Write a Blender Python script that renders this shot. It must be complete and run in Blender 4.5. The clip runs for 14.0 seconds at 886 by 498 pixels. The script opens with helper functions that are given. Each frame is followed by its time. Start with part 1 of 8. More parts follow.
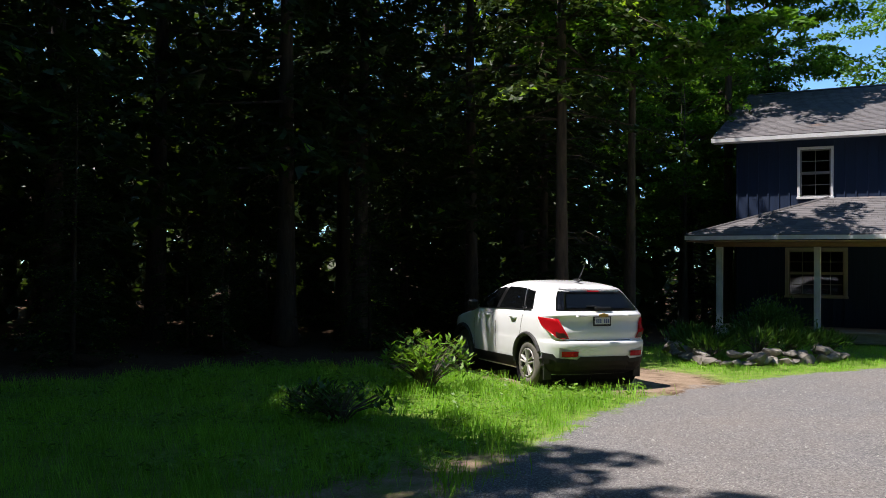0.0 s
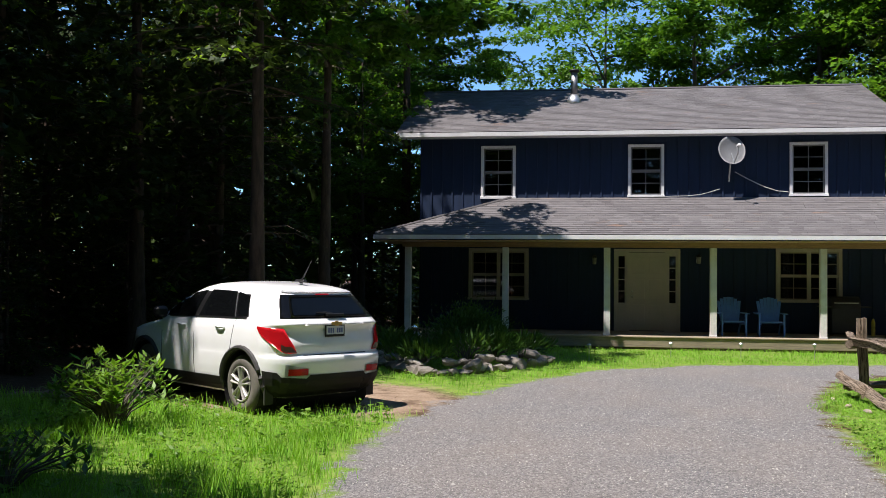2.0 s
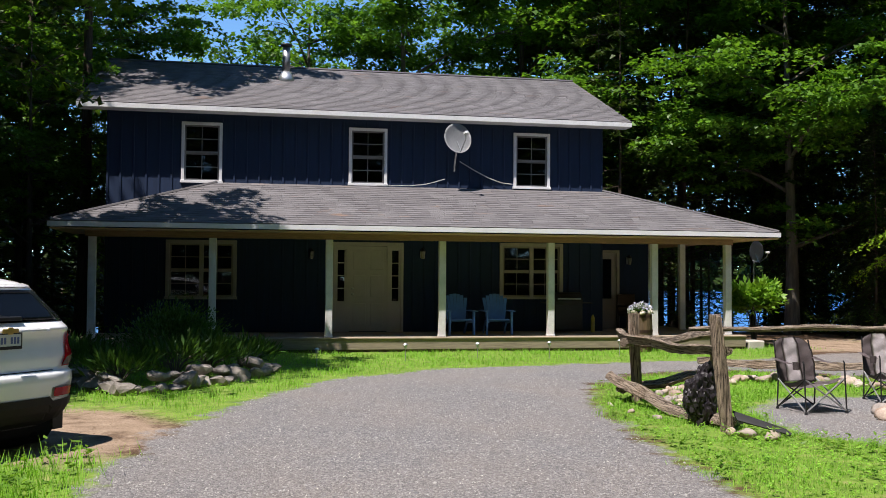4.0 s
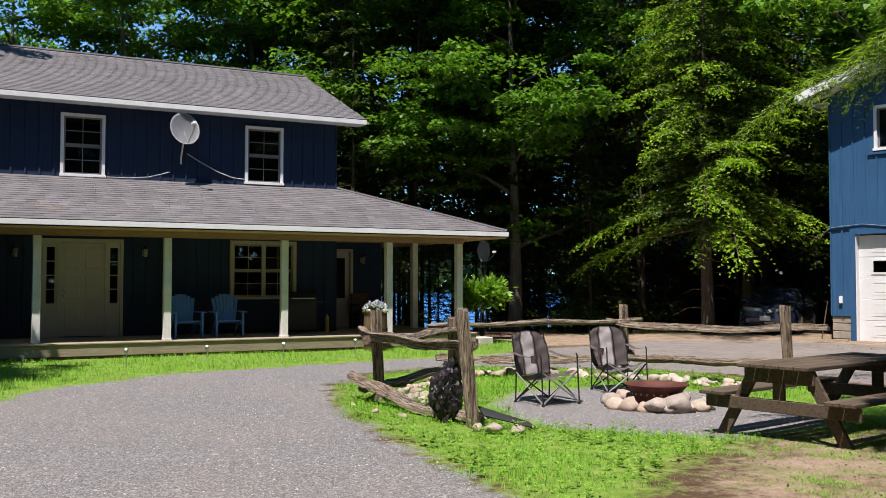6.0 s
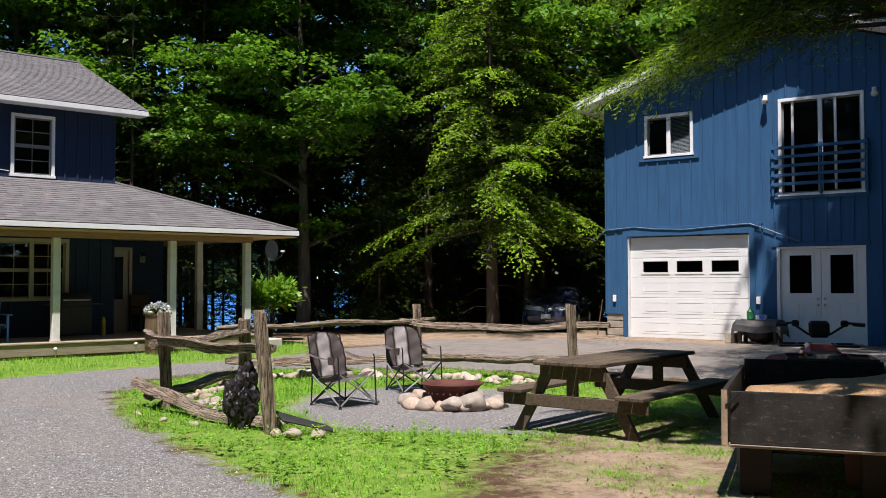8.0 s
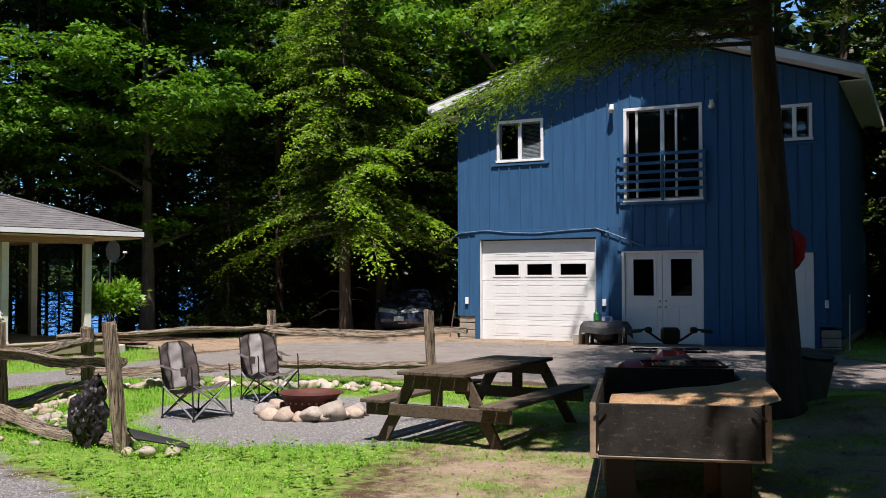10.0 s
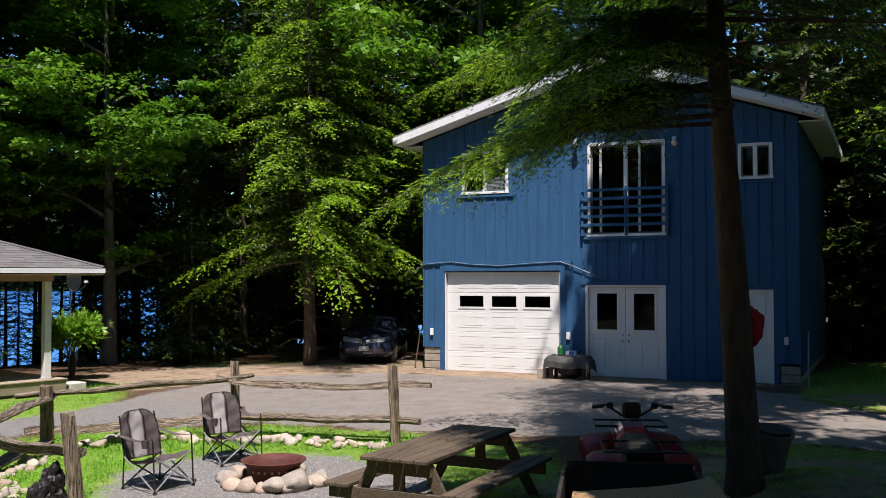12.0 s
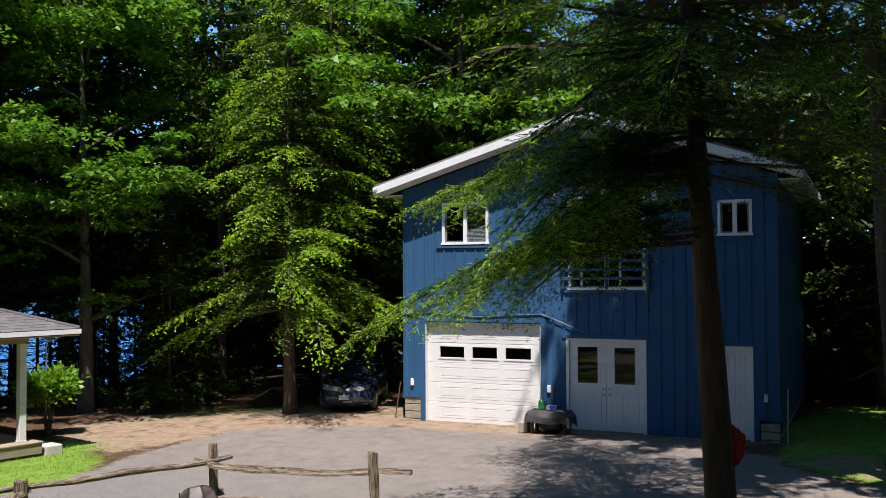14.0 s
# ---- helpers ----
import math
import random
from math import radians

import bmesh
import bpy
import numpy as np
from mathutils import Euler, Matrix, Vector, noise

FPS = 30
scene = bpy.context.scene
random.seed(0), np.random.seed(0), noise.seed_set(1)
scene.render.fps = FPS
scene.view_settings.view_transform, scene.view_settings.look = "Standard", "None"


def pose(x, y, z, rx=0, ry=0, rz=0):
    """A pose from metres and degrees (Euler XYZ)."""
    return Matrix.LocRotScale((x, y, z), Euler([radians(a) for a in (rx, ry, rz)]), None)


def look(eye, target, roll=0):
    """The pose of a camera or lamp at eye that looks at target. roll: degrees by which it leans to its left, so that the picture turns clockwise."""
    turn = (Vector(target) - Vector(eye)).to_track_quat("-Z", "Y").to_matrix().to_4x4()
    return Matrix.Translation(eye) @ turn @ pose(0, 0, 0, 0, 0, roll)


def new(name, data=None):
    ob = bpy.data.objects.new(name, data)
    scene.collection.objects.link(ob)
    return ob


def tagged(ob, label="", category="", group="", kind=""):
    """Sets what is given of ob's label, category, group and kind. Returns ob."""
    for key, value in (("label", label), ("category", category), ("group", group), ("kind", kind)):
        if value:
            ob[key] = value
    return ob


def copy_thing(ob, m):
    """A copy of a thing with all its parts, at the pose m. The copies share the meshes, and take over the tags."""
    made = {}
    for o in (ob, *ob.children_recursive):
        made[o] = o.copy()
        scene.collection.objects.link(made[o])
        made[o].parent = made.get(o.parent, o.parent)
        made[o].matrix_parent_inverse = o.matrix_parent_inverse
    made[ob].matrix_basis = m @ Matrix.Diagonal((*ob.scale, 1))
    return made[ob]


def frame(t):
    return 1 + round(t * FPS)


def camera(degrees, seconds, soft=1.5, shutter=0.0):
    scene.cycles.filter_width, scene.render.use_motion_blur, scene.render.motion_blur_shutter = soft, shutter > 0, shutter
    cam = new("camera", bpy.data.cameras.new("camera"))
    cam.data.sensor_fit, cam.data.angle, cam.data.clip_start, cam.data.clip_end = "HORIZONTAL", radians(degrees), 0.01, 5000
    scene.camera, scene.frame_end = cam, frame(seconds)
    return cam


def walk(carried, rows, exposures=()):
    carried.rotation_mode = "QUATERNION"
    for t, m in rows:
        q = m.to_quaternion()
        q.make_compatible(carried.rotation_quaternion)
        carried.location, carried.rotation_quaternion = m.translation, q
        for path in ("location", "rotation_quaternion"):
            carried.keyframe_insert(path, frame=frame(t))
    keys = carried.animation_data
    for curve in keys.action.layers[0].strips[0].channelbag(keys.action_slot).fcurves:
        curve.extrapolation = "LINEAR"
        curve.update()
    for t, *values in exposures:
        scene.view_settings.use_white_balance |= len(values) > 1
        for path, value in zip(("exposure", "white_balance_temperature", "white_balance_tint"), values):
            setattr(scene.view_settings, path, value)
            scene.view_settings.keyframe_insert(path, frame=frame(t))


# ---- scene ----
cam = camera(49.8, 14.0, soft=0.9)
PATH = [
    (0, (-0.003, 0.054, 1.869), (-1.007, 1.783, 1.91), 0.6),
    (0.5, (-0.576, 0.493, 1.838), (-1.458, 2.288, 1.88), 0.7),
    (1, (-1.142, 0.978, 1.809), (-1.818, 2.859, 1.856), 0.7),
    (1.5, (-1.717, 1.539, 1.807), (-2.201, 3.479, 1.859), 0.7),
    (2, (-2.218, 2.188, 1.785), (-2.501, 4.167, 1.842), 0.5),
    (2.5, (-2.668, 2.941, 1.739), (-2.747, 4.938, 1.799), 0.4),
    (3, (-2.999, 3.762, 1.704), (-2.911, 5.759, 1.767), 0.4),
    (3.2, (-3.075, 4.05, 1.702), (-2.928, 6.043, 1.765), 0.4),
    (5.5, (-3.16, 5.697, 1.546), (-2.363, 7.529, 1.616), 0.1),
    (6, (-3.121, 5.654, 1.567), (-2.201, 7.429, 1.638), -0.0),
    (6.5, (-3.156, 5.666, 1.585), (-2.121, 7.375, 1.656), -0.1),
    (7, (-3.17, 5.73, 1.579), (-2.042, 7.38, 1.649), -0.1),
    (7.5, (-3.174, 5.841, 1.571), (-1.966, 7.433, 1.642), -0.1),
    (8, (-3.163, 5.944, 1.574), (-1.868, 7.467, 1.644), -0.1),
    (8.5, (-3.119, 5.992, 1.58), (-1.739, 7.438, 1.65), -0.1),
    (9, (-3.134, 6.023, 1.569), (-1.681, 7.395, 1.639), -0.1),
    (9.2, (-3.144, 6.06, 1.558), (-1.672, 7.412, 1.627), -0.1),
    (11.5, (-3.28, 6.232, 2.364), (-1.721, 7.484, 2.425), -0.1),
    (12, (-3.211, 6.115, 2.627), (-1.645, 7.357, 2.686), -0.1),
    (12.5, (-3.18, 6.048, 2.949), (-1.606, 7.281, 3.008), -0.2),
    (13, (-3.157, 6.023, 3.312), (-1.578, 7.249, 3.369), -0.1),
    (13.5, (-3.172, 6.043, 3.678), (-1.586, 7.26, 3.731), -0.2),
    (14, (-3.154, 6.15, 4.036), (-1.562, 7.36, 4.091), -0.3),
]
walk(cam, [(t, look(eye, target, roll)) for t, eye, target, roll in PATH])

# ---------------------------------------------------------------- light
SUN_DIR = Vector((-0.34, -0.288, 1.0)).normalized()
world = bpy.data.worlds.new("sky")
scene.world = world
world.use_nodes = True
wn = world.node_tree.nodes
sky = wn.new("ShaderNodeTexSky")
sky.sky_type, sky.sun_disc = "NISHITA", False
sky.sun_elevation, sky.sun_rotation = math.asin(SUN_DIR.z), math.atan2(SUN_DIR.x, SUN_DIR.y)
sky.altitude, sky.air_density, sky.dust_density, sky.ozone_density = 0, 0.6, 0.0, 0.6
blue = wn.new("ShaderNodeMix")
blue.data_type, blue.blend_type = "RGBA", "MULTIPLY"
blue.inputs[0].default_value, blue.inputs[7].default_value = 1.0, (0.76, 1.02, 1.13, 1)
world.node_tree.links.new(sky.outputs[0], blue.inputs[6])
world.node_tree.links.new(blue.outputs[2], wn["Background"].inputs[0])
wn["Background"].inputs[1].default_value = 0.13
sun_data = bpy.data.lights.new("sun", "SUN")
sun_data.energy, sun_data.angle, sun_data.color = 5.0, radians(0.53), (1.0, 0.92, 0.875)
sun = new("sun", sun_data)
sun.matrix_world = look((0, 0, 0), -SUN_DIR)
scene.view_settings.exposure = 0.78

# ---------------------------------------------------------------- materials
def material(name, rough=0.7, metal=0.0, spec=0.5):
    m = bpy.data.materials.new(name)
    m.use_nodes = True
    nt = m.node_tree
    b = nt.nodes["Principled BSDF"]
    b.inputs["Roughness"].default_value = rough
    b.inputs["Metallic"].default_value = metal
    b.inputs["Specular IOR Level"].default_value = spec
    return m, nt, b


def node(nt, kind, **ins):
    n = nt.nodes.new(kind)
    for k, v in ins.items():
        n.inputs[k.replace("_", " ")].default_value = v
    return n


def noise_tex(nt, coord, scale, detail=4.0, rough=0.55, stretch=None):
    n = node(nt, "ShaderNodeTexNoise", Scale=scale, Detail=detail, Roughness=rough)
    if stretch:
        mp = nt.nodes.new("ShaderNodeMapping")
        mp.inputs["Scale"].default_value = stretch
        nt.links.new(coord, mp.inputs["Vector"])
        coord = mp.outputs[0]
    nt.links.new(coord, n.inputs["Vector"])
    return n.outputs["Fac"]


def ramp(nt, fac, stops):
    r = nt.nodes.new("ShaderNodeValToRGB")
    e = r.color_ramp.elements
    while len(e) < len(stops):
        e.new(0.5)
    for el, (p, c) in zip(e, stops):
        el.position = p
        el.color = (*c, 1) if len(c) == 3 else c
    nt.links.new(fac, r.inputs[0])
    return r.outputs[0]


def grey(v):
    return (v, v, v)


def mix(nt, fac, a, b, mode="MIX"):
    m = nt.nodes.new("ShaderNodeMix")
    m.data_type, m.blend_type = "RGBA", mode
    for sock, val in ((m.inputs[0], fac), (m.inputs[6], a), (m.inputs[7], b)):
        if hasattr(val, "links"):
            nt.links.new(val, sock)
        elif isinstance(val, (int, float)):
            sock.default_value = val
        else:
            sock.default_value = (*val, 1)
    return m.outputs[2]


def maths(nt, op, a, b=0.0, clamp=False):
    m = nt.nodes.new("ShaderNodeMath")
    m.operation, m.use_clamp = op, clamp
    for sock, val in zip(m.inputs, (a, b)):
        if hasattr(val, "links"):
            nt.links.new(val, sock)
        else:
            sock.default_value = val
    return m.outputs[0]


def bump(nt, b, height, strength=0.3, dist=0.01):
    n = nt.nodes.new("ShaderNodeBump")
    n.inputs["Strength"].default_value, n.inputs["Distance"].default_value = strength, dist
    nt.links.new(height, n.inputs["Height"])
    nt.links.new(n.outputs[0], b.inputs["Normal"])


def coords(nt, kind="Object"):
    return nt.nodes.new("ShaderNodeTexCoord").outputs[kind]


def simple(name, col, rough=0.6, metal=0.0, var=0.25, scale=6.0, bumpy=0.15, stretch=None, per_object=0.0, spec=0.5, fine=60.0):
    """A surface with stains at one scale, grain at another, and fine relief."""
    m, nt, b = material(name, rough, metal, spec)
    c = coords(nt)
    big = noise_tex(nt, c, scale, 5, 0.6, stretch)
    small = noise_tex(nt, c, fine, 3, 0.6, stretch)
    dark = tuple(x * (1 - var) for x in col)
    lite = tuple(min(1, x * (1 + var)) for x in col)
    k = ramp(nt, big, [(0.3, dark), (0.7, lite)])
    k = mix(nt, 0.35, k, ramp(nt, small, [(0.25, grey(0.35)), (0.75, grey(1.0))]), "MULTIPLY")
    if per_object:
        r = nt.nodes.new("ShaderNodeObjectInfo").outputs["Random"]
        k = mix(nt, 1.0, k, ramp(nt, r, [(0.0, grey(1 - per_object)), (1.0, grey(1.0))]), "MULTIPLY")
    nt.links.new(k, b.inputs["Base Color"])
    nt.links.new(ramp(nt, big, [(0.2, grey(max(0.02, rough - 0.1))), (0.8, grey(min(1, rough + 0.12)))]), b.inputs["Roughness"])
    if bumpy:
        bump(nt, b, small, bumpy, 0.004)
    return m


def plank_mat(name, col, dark, rough=0.8, along=0, var=0.3, crack=0.28):
    """Weathered wood: streaks run along one axis, pieces differ from one another."""
    m, nt, b = material(name, rough)
    c = coords(nt)
    st = [14.0, 14.0, 14.0]
    st[along] = 0.8
    streak = noise_tex(nt, c, 3.0, 6, 0.65, tuple(st))
    blot = noise_tex(nt, c, 2.2, 4)
    k = ramp(nt, streak, [(crack, dark), (0.5, col), (0.8 - 1.2 * (crack - 0.28), tuple(min(1, x * 1.35) for x in col))])
    k = mix(nt, 0.5, k, ramp(nt, blot, [(0.3, grey(1 - var)), (0.7, grey(1.0))]), "MULTIPLY")
    r = nt.nodes.new("ShaderNodeObjectInfo").outputs["Random"]
    k = mix(nt, 0.6, k, ramp(nt, r, [(0.0, grey(0.6)), (1.0, grey(1.0))]), "MULTIPLY")
    nt.links.new(k, b.inputs["Base Color"])
    bump(nt, b, streak, 0.5, 0.006)
    return m


def split_log_mat(name, col, dark, along):
    """Grey split cedar: fine long checks, paler ridges, and a few dark knots."""
    m, nt, b = material(name, 0.95, 0, 0.25)
    c = coords(nt)
    wide, fine = [9.0] * 3, [22.0] * 3
    wide[along], fine[along] = 0.7, 1.3
    a = noise_tex(nt, c, 2.6, 5, 0.6, tuple(wide))
    f = noise_tex(nt, c, 3.0, 6, 0.7, tuple(fine))
    k = ramp(nt, a, [(0.32, tuple(x * 0.45 for x in col)), (0.5, col), (0.72, tuple(min(1, x * 1.5) for x in col))])
    k = mix(nt, ramp(nt, f, [(0.40, grey(1.0)), (0.54, grey(0.0))]), k, dark)
    k = mix(nt, ramp(nt, noise_tex(nt, c, 1.6, 5, 0.6), [(0.50, grey(0.0)), (0.72, grey(0.5))]), k, (0.20, 0.13, 0.075))
    r = nt.nodes.new("ShaderNodeObjectInfo").outputs["Random"]
    k = mix(nt, 0.6, k, ramp(nt, r, [(0.0, grey(0.65)), (1.0, grey(1.0))]), "MULTIPLY")
    nt.links.new(k, b.inputs["Base Color"])
    bump(nt, b, maths(nt, "ADD", a, maths(nt, "MULTIPLY", f, 1.0)), 1.0, 0.05)
    return m


def leaf_mat(name, dark, lite, trans=0.45, rough=0.45, hue=0.0):
    m, nt, b = material(name, rough, 0.0, 0.35)
    isl = nt.nodes.new("ShaderNodeNewGeometry").outputs["Random Per Island"]
    c = coords(nt)
    big = noise_tex(nt, c, 0.9, 3)
    spray = ramp(nt, noise_tex(nt, c, 4.5, 3), [(0.3, grey(0.0)), (0.7, grey(1.0))])
    pick = maths(nt, "ADD", maths(nt, "MULTIPLY", isl, 0.5), maths(nt, "MULTIPLY", spray, 0.5))
    k = ramp(nt, pick, [(0.0, dark), (0.55, tuple((x + y) / 2 for x, y in zip(dark, lite))), (1.0, lite)])
    k = mix(nt, 0.5, k, ramp(nt, big, [(0.3, grey(0.55)), (0.7, grey(1.0))]), "MULTIPLY")
    nt.links.new(k, b.inputs["Base Color"])
    t = nt.nodes.new("ShaderNodeBsdfTranslucent")
    nt.links.new(mix(nt, 1.0, k, (1.0, 1.0, 0.45), "MULTIPLY"), t.inputs[0])
    ms = nt.nodes.new("ShaderNodeMixShader")
    ms.inputs[0].default_value = trans
    nt.links.new(b.outputs[0], ms.inputs[1])
    nt.links.new(t.outputs[0], ms.inputs[2])
    nt.links.new(ms.outputs[0], nt.nodes["Material Output"].inputs[0])
    return m


def glass_mat(name, tint=(0.6, 0.65, 0.68), rough=0.02):
    """Window glass: a clear pane with its reflection."""
    m, nt, b = material(name)
    nt.nodes.remove(b)
    tr = nt.nodes.new("ShaderNodeBsdfTransparent")
    tr.inputs[0].default_value = (*tint, 1)
    gl = nt.nodes.new("ShaderNodeBsdfGlossy")
    gl.inputs["Roughness"].default_value = rough
    fr = nt.nodes.new("ShaderNodeFresnel")
    fr.inputs[0].default_value = 1.5
    ms = nt.nodes.new("ShaderNodeMixShader")
    nt.links.new(fr.outputs[0], ms.inputs[0])
    nt.links.new(tr.outputs[0], ms.inputs[1])
    nt.links.new(gl.outputs[0], ms.inputs[2])
    nt.links.new(ms.outputs[0], nt.nodes["Material Output"].inputs[0])
    return m


BLUE = simple("blue_siding_paint", (0.032, 0.104, 0.225), 0.75, var=0.16, scale=1.6, bumpy=0.25, stretch=(6, 6, 0.6), spec=0.25)
# darker than the garage blue: the house front's shade is put into it
BLUE_SHADED = simple("shaded_blue_house_paint", (0.018, 0.034, 0.078), 0.75, var=0.16, scale=1.4, bumpy=0.25, stretch=(6, 6, 0.6), spec=0.25)
WHITE = simple("white_trim_paint", (0.84, 0.84, 0.86), 0.5, var=0.06, scale=3, bumpy=0.08)
DOORWHITE = simple("white_door_paint", (0.80, 0.80, 0.80), 0.45, var=0.05, scale=2.0, bumpy=0.05)
TAN = simple("cream_window_trim", (0.42, 0.38, 0.32), 0.6, var=0.1, scale=3)
CREAM = simple("cream_door_paint", (0.51, 0.465, 0.43), 0.5, var=0.07, scale=2)
CREAM_POST = simple("weathered_white_post_paint", (0.68, 0.67, 0.66), 0.7, var=0.12, scale=4, bumpy=0.2)
SOFFIT = simple("soffit_board", (0.55, 0.36, 0.20), 0.7, var=0.2, scale=4, stretch=(1, 8, 8))
DECK = plank_mat("grey_brown_deck_board", (0.36, 0.29, 0.21), (0.16, 0.12, 0.09), along=0)
SASH = simple("grey_sash_vinyl", (0.20, 0.20, 0.21), 0.5, var=0.08)
SASH_TAN = simple("tan_sash", (0.30, 0.26, 0.20), 0.55, var=0.08)
GLASS = glass_mat("window_glass")
# near-black: the shade inside the rooms is put into the lining's colour
ROOM_UNLIT = simple("unlit_room_lining", (0.05, 0.05, 0.055), 0.9, var=0.2)
STEEL = simple("galvanised_steel", (0.55, 0.56, 0.57), 0.4, 0.9, var=0.12)
BLACKM = simple("black_metal", (0.02, 0.02, 0.022), 0.5, 0.3, var=0.3)
BLOCK = simple("concrete_block", (0.36, 0.31, 0.25), 0.9, var=0.25, scale=5, bumpy=0.5)
DISHGREY = simple("grey_dish_paint", (0.42, 0.43, 0.45), 0.55, var=0.08)


def shingle_mat(name, col):
    m, nt, b = material(name, 0.92, 0, 0.2)
    c = coords(nt)
    isl = nt.nodes.new("ShaderNodeNewGeometry").outputs["Random Per Island"]
    rnd = nt.nodes.new("ShaderNodeObjectInfo").outputs["Random"]
    k = ramp(nt, maths(nt, "FRACT", maths(nt, "ADD", isl, rnd)), [(0.0, tuple(x * 0.80 for x in col)), (0.35, tuple(x * 0.93 for x in col)), (0.7, col), (1.0, tuple(x * 1.12 for x in col))])
    k = mix(nt, 0.45, k, ramp(nt, noise_tex(nt, c, 180, 2), [(0.3, grey(0.3)), (0.75, grey(1.0))]), "MULTIPLY")
    k = mix(nt, 0.5, k, ramp(nt, noise_tex(nt, c, 0.9, 5, 0.65), [(0.3, (0.62, 0.6, 0.6)), (0.65, (1.0, 0.98, 0.96))]), "MULTIPLY")
    rust = noise_tex(nt, c, 1.7, 6, 0.7, (0.6, 1.6, 1.6))
    k = mix(nt, ramp(nt, rust, [(0.60, grey(0.0)), (0.72, grey(0.45))]), k, (0.26, 0.15, 0.09))
    nt.links.new(k, b.inputs["Base Color"])
    bump(nt, b, noise_tex(nt, c, 220, 2), 0.5, 0.004)
    return m


SHINGLE = shingle_mat("grey_asphalt_shingle", (0.178, 0.171, 0.178))
BARK = simple("hemlock_bark", (0.085, 0.06, 0.045), 0.95, var=0.5, scale=3, bumpy=1.0, stretch=(5, 5, 0.9), fine=14)
BARK2 = simple("grey_maple_bark", (0.13, 0.11, 0.09), 0.95, var=0.45, scale=3, bumpy=0.9, stretch=(5, 5, 0.7), fine=14)
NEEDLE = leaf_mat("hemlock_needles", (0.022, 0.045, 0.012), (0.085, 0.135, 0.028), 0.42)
# brighter copy of the needles: sunlight on outer sprays put into the colour
NEEDLE_BRIGHT = leaf_mat("sunlit_tip_needles", (0.16, 0.32, 0.018), (0.46, 0.70, 0.055), 0.58)
MAPLE_LEAF = leaf_mat("maple_leaves", (0.045, 0.12, 0.013), (0.22, 0.45, 0.048), 0.5)
# another lit copy, for the hemlock that stands in full sun
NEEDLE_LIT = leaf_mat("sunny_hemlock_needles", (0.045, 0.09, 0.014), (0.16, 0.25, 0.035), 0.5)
TOPIARY_LEAF = leaf_mat("glossy_topiary_leaves", (0.14, 0.32, 0.03), (0.34, 0.58, 0.08), 0.5)
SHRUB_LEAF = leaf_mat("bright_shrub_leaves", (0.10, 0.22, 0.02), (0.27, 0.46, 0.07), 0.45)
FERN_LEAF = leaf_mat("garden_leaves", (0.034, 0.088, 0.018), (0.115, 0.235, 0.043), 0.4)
GRASS = leaf_mat("grass_blades", (0.17, 0.41, 0.03), (0.41, 0.72, 0.095), 0.45, 0.6)


# ---------------------------------------------------------------- mesh helpers
def bm_box(bm, lo, hi, m=None, bev=0.0):
    g = bmesh.ops.create_cube(bm, size=1.0)["verts"]
    c = [(a + b) / 2 for a, b in zip(lo, hi)]
    s = [abs(b - a) for a, b in zip(lo, hi)]
    for v in g:
        v.co = Vector((c[0] + v.co.x * s[0], c[1] + v.co.y * s[1], c[2] + v.co.z * s[2]))
    if bev:
        es = list({e for v in g for e in v.link_edges})
        r = bmesh.ops.bevel(bm, geom=es, offset=bev, segments=1, affect="EDGES", profile=0.5)
        g = list({v for f in r["faces"] for v in f.verts} | {v for v in g if v.is_valid})
    if m is not None:
        for v in g:
            v.co = m @ v.co
    return g


def bm_tube(bm, pts, radii, n=8, cap=True, squash=None):
    """A round bar through the points, each with its own radius."""
    pts = [Vector(p) for p in pts]
    rings = []
    up = Vector((0, 0, 1))
    for i, p in enumerate(pts):
        d = (pts[min(i + 1, len(pts) - 1)] - pts[max(i - 1, 0)]).normalized()
        a = d.cross(up if abs(d.z) < 0.95 else Vector((1, 0, 0))).normalized()
        b = d.cross(a).normalized()
        r = float(radii[i] if hasattr(radii, "__len__") else radii)
        rings.append([bm.verts.new(p + r * (math.cos(2 * math.pi * k / n) * a + math.sin(2 * math.pi * k / n) * b * (squash or 1))) for k in range(n)])
    for r0, r1 in zip(rings, rings[1:]):
        for k in range(n):
            bm.faces.new((r0[k], r0[(k + 1) % n], r1[(k + 1) % n], r1[k]))
    if cap:
        bm.faces.new(rings[0][::-1])
        bm.faces.new(rings[-1])
    return rings


def bm_prism(bm, poly, axis, a, b):
    """A flat outline, given in the two other axes, drawn out along one axis from a to b."""
    def put(p, t):
        q = list(p)
        q.insert(axis, t)
        return bm.verts.new(q)
    v0 = [put(p, a) for p in poly]
    v1 = [put(p, b) for p in poly]
    bm.faces.new(v0)
    bm.faces.new(v1[::-1])
    n = len(poly)
    for i in range(n):
        bm.faces.new((v0[i], v1[i], v1[(i + 1) % n], v0[(i + 1) % n]))


